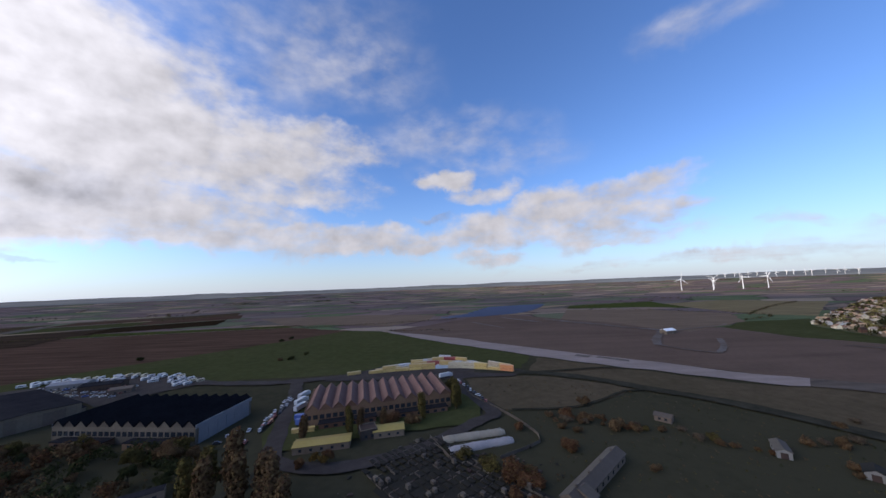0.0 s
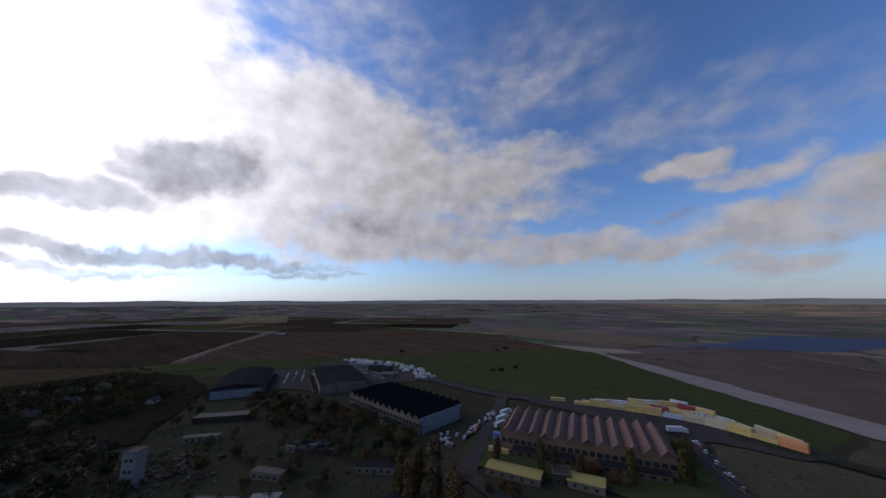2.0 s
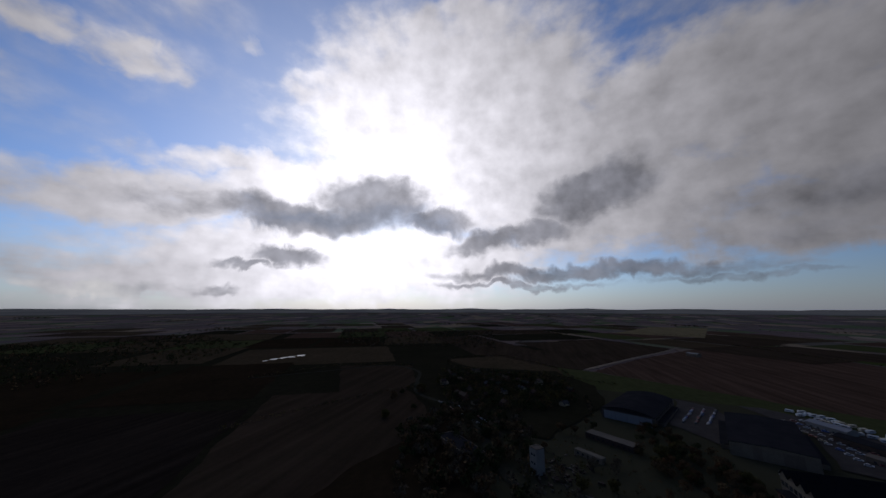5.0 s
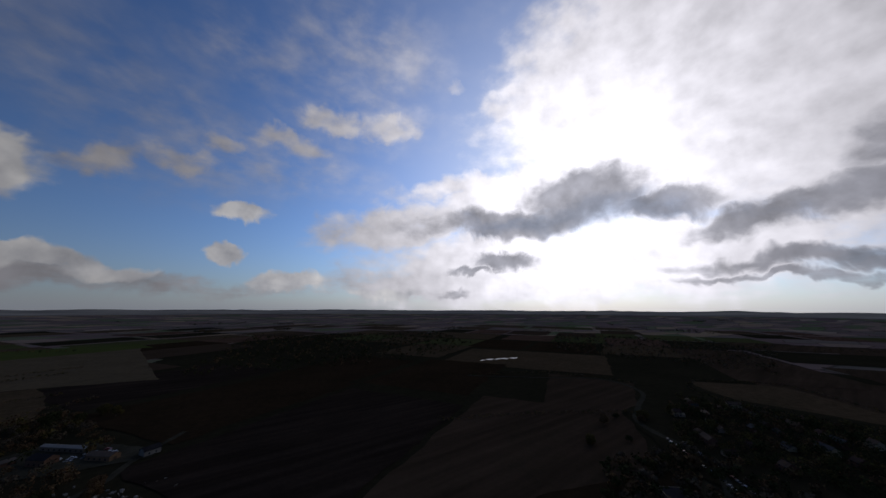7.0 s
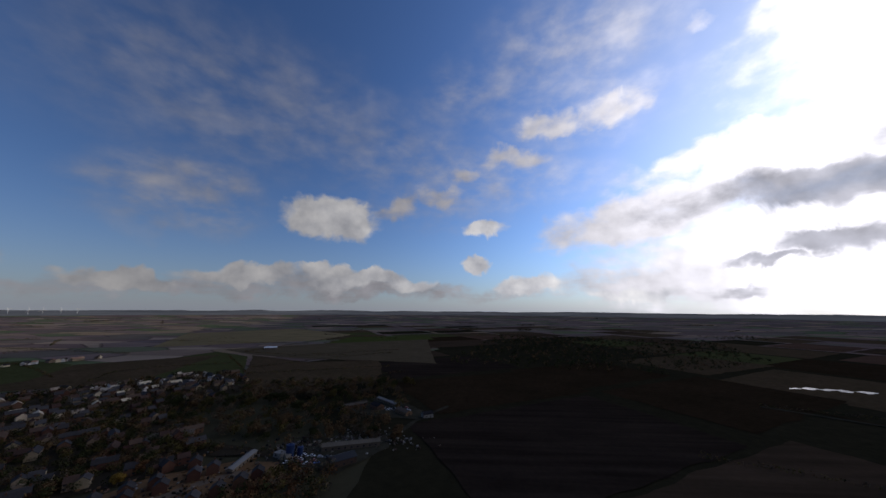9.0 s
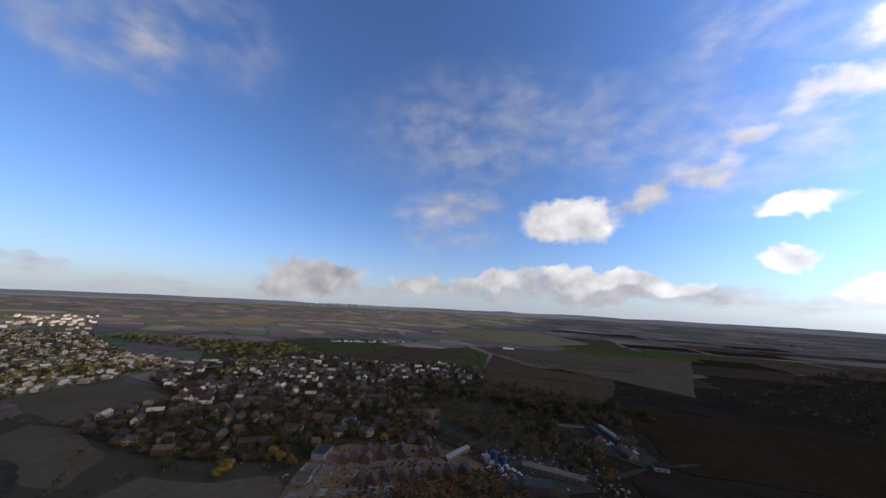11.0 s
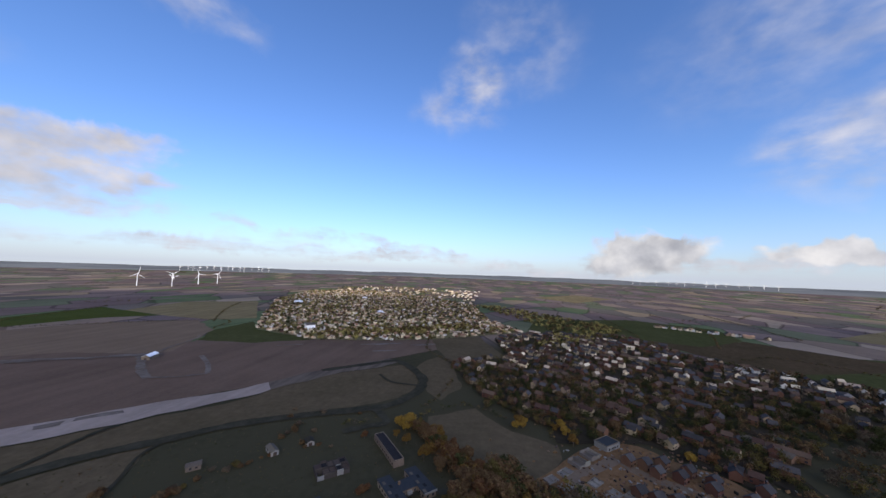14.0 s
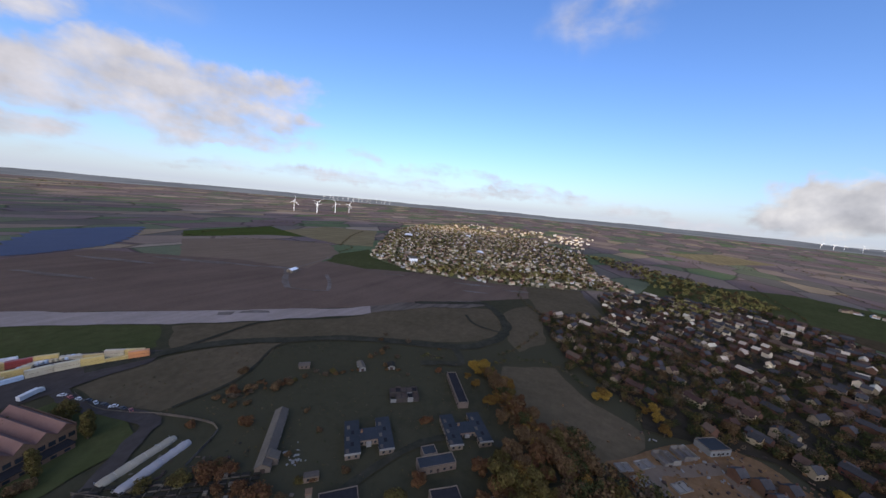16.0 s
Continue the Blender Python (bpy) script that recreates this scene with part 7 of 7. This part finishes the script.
for x, y, spin in ((1330, 1850, 10), (1483, 1811, 52), (1589, 1750, 95), (1714, 1741, 30)):
    turbine(x, y, 64, 38, spin)
turbine(1380, 1690, 50, 27, 70)
tw = random.Random(3)
for i in range(15):
    d = toward(308.5 + i * 0.78 + tw.uniform(-0.2, 0.2), 0) * (4300 + tw.uniform(-80, 80))
    turbine(d.x, d.y, 46, 27, tw.uniform(0, 120))
for i in range(15):
    d = toward(232 + i * 1.15 + tw.uniform(-0.3, 0.3), 0) * (4400 + tw.uniform(-80, 80))
    turbine(d.x, d.y, 48, 28, tw.uniform(0, 120))

# ---- solar farm and pond ----
M_PANEL = mat("solar_panel", (0.042, 0.046, 0.068), (0.06, 0.064, 0.09), 0.3, 0.3, 0.02, 0, spec=0.5)
SOLAR = [(-34, 765), (34, 842), (80, 960), (115, 1053), (213, 1095), (309, 1097), (250, 960), (204, 870), (150, 812), (79, 785)]
g = Geo()
for r in range(62):
    for c in range(30):
        x, y = -60 + c * 18, 750 + r * 8.2
        if inside(x, y, SOLAR):
            k = len(g.v)
            g.v += [(x, y, 0.9), (x + 17.2, y, 0.9), (x + 17.2, y + 5.2, 3.0), (x, y + 5.2, 3.0), (x, y, 0.8), (x + 17.2, y, 0.8), (x + 17.2, y + 5.2, 2.9), (x, y + 5.2, 2.9)]
            g.f += [(k, k + 1, k + 2, k + 3), (k + 7, k + 6, k + 5, k + 4)]
            for px in (2, 15):
                g.box(x + px - 0.08, x + px + 0.08, y + 2.4, y + 2.56, 0, 1.85)
panels = thing("solar_farm", "long rows of dark blue solar panels", "solar panels", pose(0, 0, 0.1), kind="stuff")
part("panel_rows", plain_mesh(g, "panel_rows", M_PANEL), None, panels)
M_WATER = mat("still_water", (0.02, 0.022, 0.024), (0.03, 0.032, 0.034), 0.06, 0.5, 0.05, 0.02, spec=0.6)
for x, y, w, d in ((-521, -464, 9, 5), (-542, -465, 10, 7), (-561, -458, 13, 6), (-577, -452, 7, 9), (-599, -446, 12, 8)):
    ring = [(x + w * (1 + 0.3 * math.sin(3 * a + x)) * math.cos(a), y + d * (1 + 0.4 * math.sin(2 * a + y)) * math.sin(a)) for a in [2 * math.pi * j / 14 for j in range(14)]]
    field("still bright pond among dark fields", M_WATER, ring, "pond", "pond")
